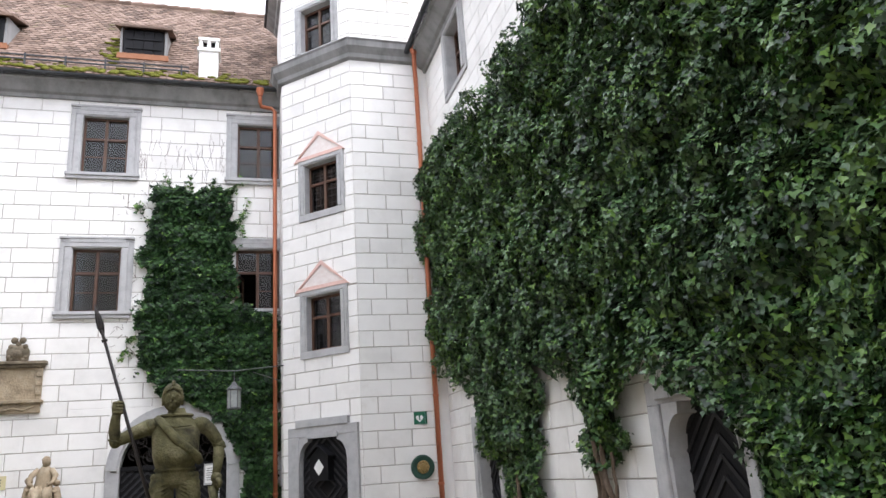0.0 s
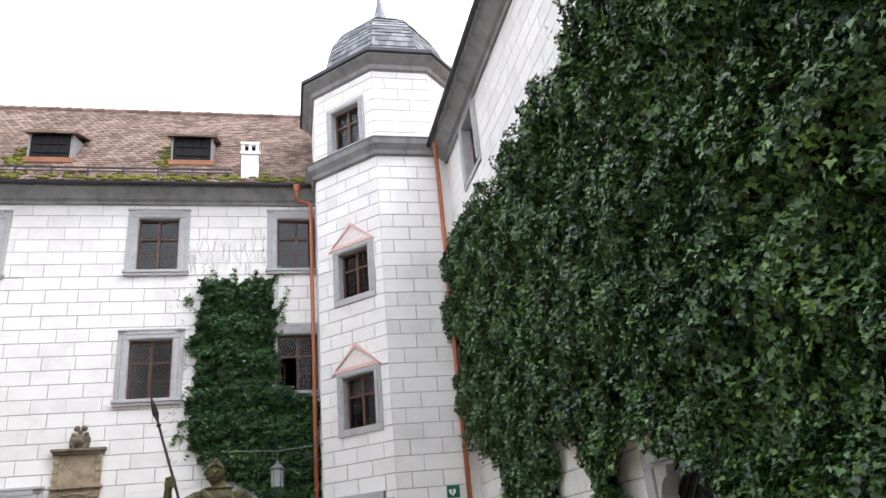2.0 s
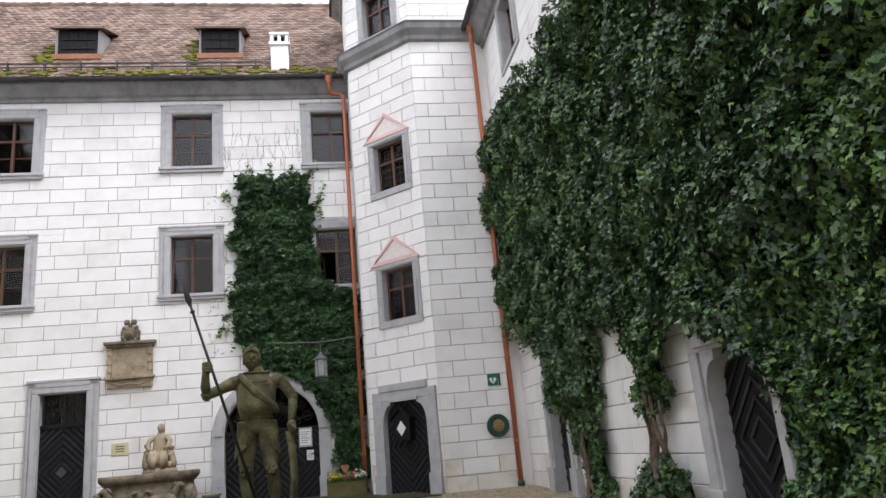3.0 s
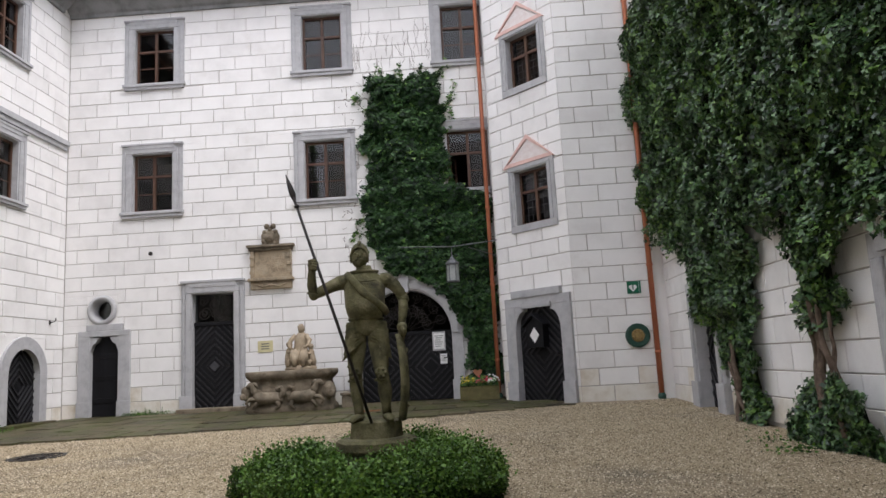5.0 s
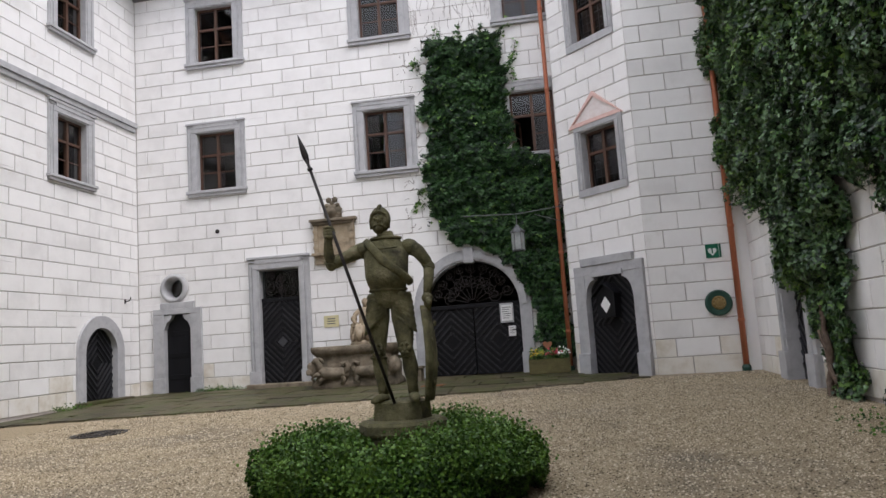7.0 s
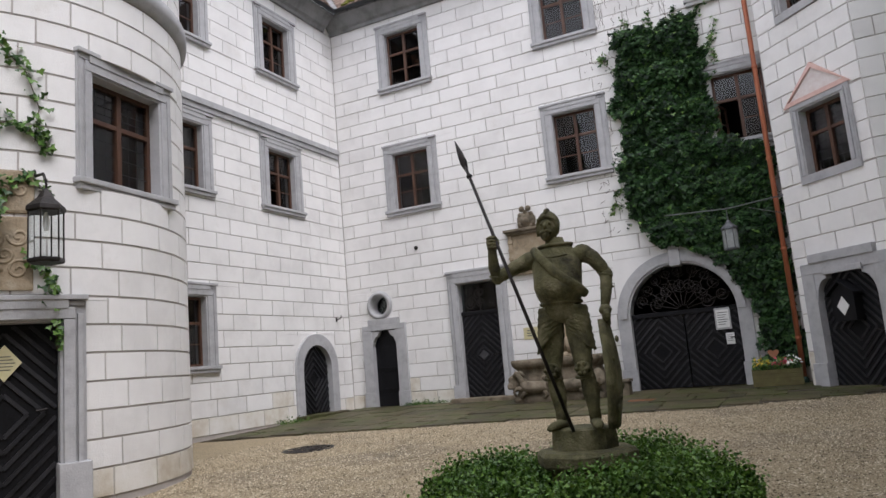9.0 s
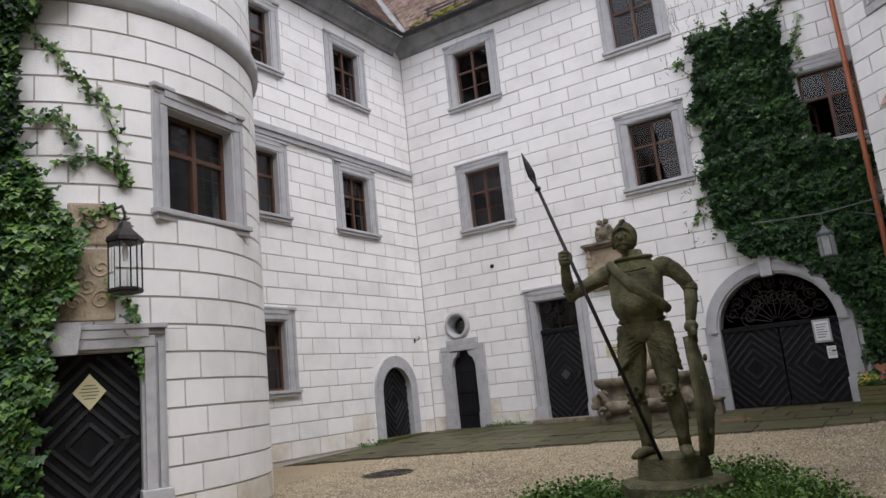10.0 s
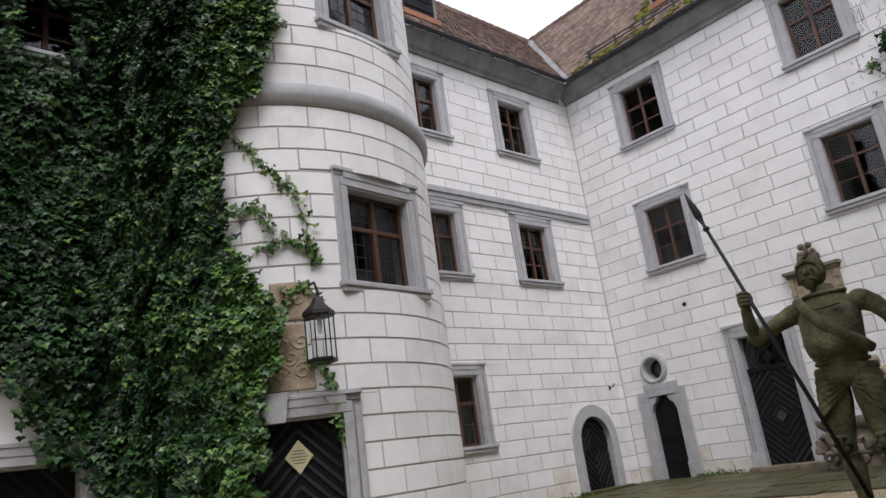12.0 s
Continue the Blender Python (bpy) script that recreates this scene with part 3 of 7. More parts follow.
# great arched gate
d = new_door(NORTH @ pose(-2.12 + 10.77, 0, 0.0), "wide black double gate under a scrolled iron fanlight in a grey stone arch")
bm = bmesh.new()
arch_band(bm, 0, 1.62, 1.12, 1.40, -0.07, 0.35, 28, squash=0.98)
arch_band(bm, 0, 1.62, 1.17, 1.30, -0.11, -0.05, 28, squash=0.98)
part("arch", bm, GREY, d)
for sx in (-1, 1):
    x0, x1 = sorted((sx * 1.12, sx * 1.40))
    part("jamb", boxes(((x0, -0.07, -0.1), (x1, 0.35, 1.62)), bevel=0.012), GREY, d)
    part("plinth_block", boxes(((x0 - 0.03, -0.11, -0.1), (x1 + 0.03, -0.06, 0.5)), bevel=0.012), GREY, d)
diagonal_leaf(d, -1.12, -0.01, 0.03, 1.62, 0.12, step=0.17, lozenge=False)
diagonal_leaf(d, 0.01, 1.12, 0.03, 1.62, 0.12, step=0.17, lozenge=False)
part("transom_bar", boxes(((-1.12, 0.07, 1.60), (1.12, 0.22, 1.70)), bevel=0.01), BLACKWOOD, d)
bm = bmesh.new()
for k in range(9):
    a = radians(18 + 18 * k)
    for rr, q in ((0.55, 0.17), (0.88, 0.15)):
        scroll(bm, rr * math.cos(a), 1.70 + rr * math.sin(a), q, 0.11, 1.6, a + k, 1 if k % 2 else -1)
        scroll(bm, rr * math.cos(a), 1.70 + rr * math.sin(a), q * 0.7, 0.12, 1.2, a + 2 * k, -1 if k % 2 else 1)
    tube(bm, [(0.1 * math.cos(a), 0.11, 1.70 + 0.1 * math.sin(a)), (1.08 * math.cos(a), 0.11, 1.66 + 1.06 * math.sin(a))], 0.010, 5)
part("grille", bm, IRON, d, "scrolled wrought-iron fanlight")
part("keystone", boxes(((-0.12, -0.16, 2.66), (0.12, 0.1, 3.04)), bevel=0.02), GREY, d)
hall(d, 1.6, 3.2)
notice = thing("notice_frame", NORTH @ pose(-1.33 + 10.77, 0.088, 1.43), "white framed notice hung on the black gate", "notice")
part("frame", boxes(((-0.16, -0.02, -0.23), (0.16, 0.0, 0.23)), bevel=0.006), GREY, notice)
part("sheet", boxes(((-0.13, -0.026, -0.19), (0.13, -0.021, 0.19))), WHITE, notice)
part("print", boxes(*[((-0.10, -0.029, 0.12 - 0.05 * k), (0.10 - 0.03 * (k % 3), -0.0265, 0.135 - 0.05 * k)) for k in range(6)]), INK, notice, "unreadable lines of print")
notice = thing("paper_sheet", NORTH @ pose(-1.23 + 10.77, 0.095, 1.0), "small white paper sheet pinned to the gate", "notice")
part("sheet", boxes(((-0.085, -0.012, -0.12), (0.085, 0.0, 0.12))), WHITE, notice)
part("print", boxes(*[((-0.06, -0.015, 0.07 - 0.04 * k), (0.05, -0.0125, 0.078 - 0.04 * k)) for k in range(4)]), INK, notice, "unreadable lines of print")

# stair tower door
d = new_door(FACE_SW @ pose(1.12, 0, -0.06), "black boarded tower door in a grey surround with shouldered head")
for sx in (-1, 1):
    x0, x1 = sorted((sx * 0.64, sx * 0.93))
    part("jamb", boxes(((x0, -0.07, -0.1), (x1, 0.3, 2.1)), bevel=0.012), GREY, d)
    part("plinth_block", boxes(((x0 - 0.015, -0.12, -0.1), (x1 + 0.015, -0.06, 0.46)), bevel=0.012), GREY, d)
    bm = bmesh.new()
    pts = [(sx * 0.65, 1.55), (sx * 0.65, 2.1), (sx * 0.38, 2.1), (sx * 0.38, 1.99)]
    pts += [(sx * (0.38 + 0.25 * math.sin(radians(9 * k))), 1.99 - 0.40 * (1 - math.cos(radians(9 * k)))) for k in range(1, 11)]
    extrude_outline(bm, pts, -0.055, 0.26)
    bmesh.ops.recalc_face_normals(bm, faces=bm.faces)
    part("shoulder", bm, GREY, d)
part("lintel", boxes(((-0.93, -0.07, 2.1), (0.93, 0.3, 2.3)), ((-0.70, -0.1, 2.3), (0.70, 0.02, 2.46)), ((-0.42, -0.1, 2.05), (0.42, -0.04, 2.16)), bevel=0.012), GREY, d)
diagonal_leaf(d, -0.64, 0.64, 0.0, 2.1, 0.10, lozenge=False)
hall(d, 0.6, 2.4)
post = thing("letter_box", FACE_SW @ pose(1.06, 0.09, 1.12), "black house-shaped letter box with a white diamond label", "letter box")
bm = bmesh.new()
extrude_outline(bm, [(-0.24, 0), (0.24, 0), (0.24, 0.5), (0, 0.68), (-0.24, 0.5)], -0.2, 0.0)
part("body", bm, BLACKWOOD, post)
bm = bmesh.new()
extrude_outline(bm, [(-0.30, 0.46), (0, 0.70), (0.30, 0.46), (0.30, 0.50), (0, 0.745), (-0.30, 0.50)], -0.27, -0.01)
part("roof", bm, BLACKWOOD, post)
bm = bmesh.new()
extrude_outline(bm, [(-0.13, 0.27), (0, 0.10), (0.13, 0.27), (0, 0.44)], -0.206, -0.2)
part("label_plate", bm, WHITE, post, "white diamond-shaped label")

# east wall doors
def east_door(s, w, h, label):
    dd = new_door(EAST @ pose(s, 0, ground_z(0, 17.5 - s)), label)
    hw = w / 2
    for sx in (-1, 1):
        x0, x1 = sorted((sx * hw, sx * (hw + 0.34)))
        bm = boxes(((x0, -0.07, -0.1), (x1, 0.35, h)), bevel=0.012)
        xa, xb = sorted((sx * (hw + 0.06), sx * (hw + 0.20)))
        box(bm, (xa, -0.11, 0.4), (xb, -0.06, h), 0.02)
        part("jamb", bm, GREY, dd)
        part("plinth_block", boxes(((x0 - 0.02, -0.13, -0.1), (x1 + 0.02, -0.06, 0.46)), bevel=0.015), GREY, dd)
        bm = bmesh.new()
        pts = [(sx * hw, h - 0.55), (sx * hw, h), (sx * (hw - 0.28), h), (sx * (hw - 0.26), h - 0.12)]
        pts += [(sx * (hw - 0.26 + 0.25 * math.sin(radians(9 * k))), h - 0.12 - 0.38 * (1 - math.cos(radians(9 * k)))) for k in range(1, 11)]
        extrude_outline(bm, pts, -0.09, 0.3)
        bmesh.ops.recalc_face_normals(bm, faces=bm.faces)
        part("shoulder", bm, GREY, dd)
    part("lintel", boxes(((-hw - 0.34, -0.07, h), (hw + 0.34, 0.35, h + 0.26)), ((-hw - 0.1, -0.12, h + 0.05), (hw + 0.1, -0.06, h + 0.19)), bevel=0.012), GREY, dd)
    diagonal_leaf(dd, -hw, hw, 0.0, h, 0.14, lozenge=False, step=0.2)
    hall(dd, hw, h)
    return dd


east_door(8.95, 1.15, 1.95, "black boarded door in a moulded grey surround half hidden by ivy")
east_door(2.55, 1.05, 1.95, "dark door in a grey moulded surround behind hanging ivy")

# round tower door
d = new_door(on_tower(-28, -0.12, -0.14), "black boarded tower door in a grey eared surround with keystone")
surround(d, 1.02, 1.92, 0.26, 0.28, 0, proud=0.16)
for sx in (-1, 1):
    part("plinth_block", boxes(((sx * 0.65 - 0.16, -0.19, -0.1), (sx * 0.65 + 0.16, 0.1, 0.42)), bevel=0.012), GREY, d)
bm = bmesh.new()
extrude_outline(bm, [(-0.12, 1.90), (0.12, 1.90), (0.17, 2.24), (-0.17, 2.24)], -0.24, -0.1)
bmesh.ops.translate(bm, verts=bm.verts, vec=(-0.25, 0, 0))
part("keystone", bm, GREY, d)
diagonal_leaf(d, -0.51, 0.51, 0.0, 1.92, 0.06, lozenge=False)
bm = bmesh.new()
extrude_outline(bm, [(-0.165, 1.51), (0, 1.315), (0.165, 1.51), (0, 1.705)], 0.018, 0.03)
part("diamond_notice", bm, PAPER, d, "pale yellow diamond-shaped notice")
part("print", boxes(*[((-0.10 + 0.02 * abs(k - 2), 0.014, 1.575 - 0.035 * k), (0.10 - 0.02 * abs(k - 2), 0.017, 1.585 - 0.035 * k)) for k in range(5)]), INK, d, "unreadable lines of print")
relief = thing("carved_panel", on_tower(-28.5, 2.14, -0.05), "weathered sandstone panel carved with scrolls above the tower door", "relief")
bm = boxes(((-0.27, -0.08, 0), (0.27, 0.2, 0.80)), bevel=0.015)
part("slab", bm, SAND, relief)
bm = bmesh.new()
for k, (cx, cz, r) in enumerate(((-0.13, 0.2, 0.11), (0.13, 0.22, 0.11), (-0.1, 0.55, 0.13), (0.13, 0.58, 0.11), (0, 0.38, 0.09))):
    pts = []
    for q in range(18):
        a = k + q * 0.5
        rr = r * (1 - q / 20)
        pts.append((cx + rr * math.cos(a), -0.08, cz + rr * math.sin(a)))
    tube(bm, pts, 0.016, 6, 0.7)
smooth(part("scrollwork", bm, SAND, relief))
relief = thing("carved_panel", on_tower(-27.5, 2.98, -0.05), "weathered sandstone coat of arms above the tower door", "relief")
part("slab", boxes(((-0.24, -0.08, 0), (0.24, 0.2, 0.48)), bevel=0.03), SAND, relief)
bm = bmesh.new()
for k, (cx, cz, r) in enumerate(((-0.08, 0.2, 0.12), (0.1, 0.26, 0.1))):
    tube(bm, [(cx + r * (1 - q / 20) * math.cos(k + q * 0.5), -0.08, cz + r * (1 - q / 20) * math.sin(k + q * 0.5)) for q in range(18)], 0.016, 6, 0.7)
smooth(part("scrollwork", bm, SAND, relief))

# a dark door in the side wall past the round tower
d = new_door(pose(-9.2, 5.75, ground_z(0, 5.75), 0, 0, 90), "dark wide door under a grey cornice below the ivy")
surround(d, 1.5, 1.98, 0.26, 0.28, 0, proud=0.09)
diagonal_leaf(d, -0.75, 0.75, 0.0, 1.98, 0.2, lozenge=False)
hall(d, 0.9, 2.2)


# ---- walls ----
def hole(x, z, w, h, jamb, head, sill):
    return (x - w / 2 - jamb + 0.03, x + w / 2 + jamb - 0.03, z - sill + 0.03, z + h + head - 0.03)


def corner_fill(parent, cx, spring, r, z_top, half, y1=0.5, squash=1.0):
    """The plaster between a round head and the square cut of the wall about it."""
    for sx in (-1, 1):
        pts = [(cx + sx * half, spring), (cx + sx * half, z_top), (cx, z_top)]
        pts += [(cx + sx * r * math.sin(radians(7.5 * k)), spring + r * squash * math.cos(radians(7.5 * k))) for k in range(13)]
        bm = bmesh.new()
        extrude_outline(bm, pts, 0.003, y1)
        bmesh.ops.recalc_face_normals(bm, faces=bm.faces)
        part("arch_fill", bm, PLASTER, parent)


holes_n = [hole(x + 10.77, z, WW, WH, 0.28, 0.27, 0.16) for x, z in WN]
holes_n += [(-7.69 + 10.77, -6.15 + 10.77, -1, 3.2), (0.45, 1.73, -1, 2.12), (0.65, 1.53, 2.12, 2.28), (0.62, 1.38, 2.28, 3.03), (-3.51 + 10.77, -0.73 + 10.77, -1, 2.98)]
wall_n = wall("wall_north", NORTH, 11.2, 0.0, 10.9, holes_n, ext=0.45, label="tall white plastered house wall scored into painted ashlar blocks")
corner_fill(wall_n, -2.12 + 10.77, 1.62, 1.38, 2.98, 1.39, squash=0.98)
corner_fill(wall_n, 1.0, 2.66, 0.36, 3.03, 0.38)
for sx in (-1, 1):
    bm = bmesh.new()
    pts = [(1.0 + sx * 0.38, 2.66), (1.0 + sx * 0.38, 2.28), (1.0, 2.28)]
    pts += [(1.0 + sx * 0.36 * math.sin(radians(7.5 * k)), 2.66 - 0.36 * math.cos(radians(7.5 * k))) for k in range(13)]
    extrude_outline(bm, pts, 0.003, 0.5)
    bmesh.ops.recalc_face_normals(bm, faces=bm.faces)
    part("arch_fill", bm, PLASTER, wall_n)

holes_w = [hole(y - 9.0, z, 0.98, 1.42, 0.30, 0.28, 0.14) for y, z in WWEST]
holes_w += [(17.58 - 9, 19.26 - 9, -1, 1.98)]
wall_w = wall("wall_west", WEST @ pose(9.0, 0, 0), 11.0, -0.03, 10.9, holes_w, ext=0.45, label="tall white ashlar-painted wing wall with a grey string course")
corner_fill(wall_w, 18.42 - 9, 1.14, 0.84, 1.98, 0.84)
band = part("string_course", boxes(((13.2, -0.10, 6.96), (19.92, 0.02, 7.10)), ((13.2, -0.06, 6.84), (19.9, 0.02, 6.97)), bevel=0.015), GREY)
tagged(band, "grey moulded string course along the wing", "trim", kind="structure")
band.matrix_basis = WEST

holes_sw = [hole(1.2, z, 0.9, 1.22, 0.22, 0.16, 0.14) for z in (3.88, 7.12)] + [hole(1.14, 11.46, 0.9, 1.22, 0.22, 0.16, 0.14)]
holes_sw += [(0.22, 2.02, -1, 2.2), (0.45, 1.79, 2.2, 2.38)]
wall_sw = wall("wall_tower_southwest", FACE_SW, 2.121, -0.08, 13.9, holes_sw, "white ashlar-painted face of the polygonal stair tower", long=0.74)
wall_s = wall("wall_tower_south", FACE_S, 1.57, -0.08, 13.9, [], "white ashlar-painted face of the polygonal stair tower", long=0.76)
wall_se = wall("wall_tower_southeast", pose(3.27, 17.5, 0, 0, 0, 45), 2.12, 7.3, 13.9, [], "white ashlar-painted upper face of the stair tower", long=0.74)
wall_tw = wall("wall_tower_west", pose(0.2, 21.0, 0, 0, 0, -90), 2.0, -0.08, 13.9, [], "white ashlar-painted narrow face of the stair tower", long=0.74)
wall_tb = part("wall_tower_back", boxes(((0.3, 20.6, -0.3), (4.7, 21.0, 13.9)), ((4.3, 19.1, -0.3), (4.7, 20.6, 13.9))), PLASTER_ALL)
tagged(wall_tb, "white plastered back of the stair tower", "wall", kind="structure")
wall_sl = part("wall_tower_corner", boxes(((3.27, 17.52, -0.3), (3.62, 18.0, 11.0))), PLASTER_ALL)
tagged(wall_sl, "white plastered corner between tower and ivy wall", "wall", kind="structure")

holes_e = [hole(2.3, 9.05, 1.0, 1.45, 0.28, 0.22, 0.12), hole(9.7, 6.6, 1.0, 1.45, 0.28, 0.22, 0.12)]
holes_e += [(8.95 - 0.88, 8.95 + 0.88, -2, 1.98), (2.55 - 0.83, 2.55 + 0.83, -2, 1.83)]
wall_e = wall("wall_east", EAST, 27.0, -0.12, 10.9, holes_e, "white ashlar-painted wall almost wholly grown over with ivy", blocks_to=10.0, long=0.72)
# Added out of view; its height keeps sky out of the lower panes' reflections.
plain = part("wall_south", boxes(((-10.0, -9.9, -0.6), (4.2, -9.4, 15.5))), PLASTER_ALL)
tagged(plain, "unseen plain white wall added to close the yard and darken window reflections", "wall", kind="structure")
side_parts = [(-9.5, 8.0, -0.6, 11.0)]
for h in ((4.78, 6.72, -1, 1.92), (5.43, 6.67, 7.0, 8.6)):
    side_parts = cut(side_parts, h)
side = part("wall_side", boxes(*[((-9.7, a, c), (-9.2, b, d)) for a, b, c, d in side_parts]), PLASTER_ALL)
tagged(side, "white plastered wing wall behind the ivy curtain", "wall", kind="structure")


# ---- the round tower ----
def tower_blocks(ob, r, z0, z1, course, holes, made=0):
    rnd = random.Random(5)
    step = 14.2
    n = int(round((z1 - z0) / course))
    for row in range(n):
        za, zb = z0 + row * course, z0 + (row + 1) * course
        a = -62.0 + (step / 2 if row % 2 else 0) + rnd.uniform(-1, 1)
        while a < 100:
            w = step * rnd.uniform(0.93, 1.07)
            pieces = [(a + 0.25, a + w - 0.25, za + 0.011, zb - 0.011)]
            a += w
            for h in holes:
                pieces = cut([p for p in pieces], h)
            pieces = [p for p in pieces if p[1] - p[0] > 1]
            if not pieces:
                continue
            bm = bmesh.new()
            for p in pieces:
                k = max(2, int((p[1] - p[0]) / 4))
                rings = []
                for q in range(k + 1):
                    t = radians(p[0] + (p[1] - p[0]) * q / k)
                    c, s = math.cos(t), math.sin(t)
                    rings.append([((r - 0.02) * c, (r - 0.02) * s, p[2]), (r * c, r * s, p[2] + 0.004), (r * c, r * s, p[3] - 0.004), ((r - 0.02) * c, (r - 0.02) * s, p[3])])
                ring_loft(bm, rings)
            mat = DAMP if row == 0 and z0 < 1 else PLASTER
            part("block", bm, mat, ob)


def arc_shell(bm, r0, r1, z0, z1, a0, a1, n):
    rings = []
    for q in range(n + 1):
        t = radians(a0 + (a1 - a0) * q / n)
        c, s = math.cos(t), math.sin(t)
        rings.append([(r0 * c, r0 * s, z0), (r1 * c, r1 * s, z0), (r1 * c, r1 * s, z1), (r0 * c, r0 * s, z1)])
    ring_loft(bm, rings)


def deg(w):
    return math.degrees(w / TOWER_R)


bm = bmesh.new()
rects = [(-150, 150, -0.7, 11.0)]
t_holes = [(-28 - deg(0.75), -28 + deg(0.75), -1, 2.04), (6.0 - deg(0.74), 6.0 + deg(0.74), 3.36, 4.99), (6.0 - deg(0.74), 6.0 + deg(0.74), 7.24, 8.87)]
for h in t_holes:
    rects = [r for r in cut(rects, h)]
for a0, a1, z0, z1 in rects:
    arc_shell(bm, TOWER_R - 0.45, TOWER_R - 0.016, z0, z1, a0, a1, max(2, int((a1 - a0) / 3)))
round_tower = part("wall_round_tower", bm, JOINT)
round_tower.matrix_basis = Matrix.Translation(TOWER)
tagged(round_tower, "round white stair tower scored into painted ashlar courses", "wall", kind="structure")
bm = bmesh.new()
prof = [(2.46, 5.91), (2.52, 5.92), (2.54, 5.97), (2.58, 6.02), (2.59, 6.08), (2.59, 6.19), (2.56, 6.22), (2.46, 6.24)]
ring_loft(bm, [[(TOWER.x + r * math.cos(radians(-44 + 3 * k)), TOWER.y + r * math.sin(radians(-44 + 3 * k)), z) for r, z in prof] for k in range(50)])
bmesh.ops.recalc_face_normals(bm, faces=bm.faces)
ring = smooth(part("ring_cornice", bm, GREY))
tagged(ring, "grey moulded ring cornice round the tower", "trim", kind="structure")


# ---- eaves, gutters and roofs ----
def cornice_run(name, m, length, z, label, depth=0.42):
    bm = bmesh.new()
    prof = [(0.0, z - 0.42), (-0.06, z - 0.42), (-0.08, z - 0.34), (-0.16, z - 0.30), (-0.26, z - 0.18), (-depth + 0.06, z - 0.08), (-depth, z - 0.06), (-depth, z), (0.0, z)]
    ring_loft(bm, [[(0, y, zz) for y, zz in prof], [(length, y, zz) for y, zz in prof]])
    bmesh.ops.recalc_face_normals(bm, faces=bm.faces)
    ob = part(name, bm, CORNICE)
    ob.matrix_basis = m
    return tagged(ob, label, "cornice", kind="structure")


def gutter(m, length, z, y=-0.5):
    g = thing("gutter", m, "dark zinc half-round gutter under the roof edge", "gutter")
    bm = bmesh.new()
    prof = [(y + 0.075 * math.cos(radians(180 + 20 * k)), z + 0.075 * math.sin(radians(180 + 20 * k))) for k in range(10)]
    prof += [(y + 0.065 * math.cos(radians(360 - 20 * k)), z + 0.065 * math.sin(radians(360 - 20 * k))) for k in range(10)]
    ring_loft(bm, [[(0, a, b) for a, b in prof], [(length, a, b) for a, b in prof]])
    bmesh.ops.recalc_face_normals(bm, faces=bm.faces)
    part("trough", bm, ZINC, g)
    for k in range(int(length / 0.9)):
        part("bracket", boxes(((0.4 + 0.9 * k, y - 0.085, z - 0.085), (0.43 + 0.9 * k, y + 0.14, z - 0.07)), bevel=0.003), ZINC, g)
    return g


cornice_run("cornice_north", NORTH, 10.97, 10.95, "weathered grey coved eaves cornice")
cornice_run("cornice_west", WEST @ pose(9, 0, 0), 10.6, 10.95, "weathered grey coved eaves cornice")
cornice_run("cornice_east", EAST @ pose(0.0, 0, 0), 27.0, 11.0, "weathered grey coved eaves cornice")
gutter(NORTH @ pose(0.5, 0, 0), 10.5, 10.98)
gutter(WEST @ pose(9, 0, 0), 10.5, 10.98)
gutter(EAST @ pose(-0.3, 0, 0), 27.3, 11.05)


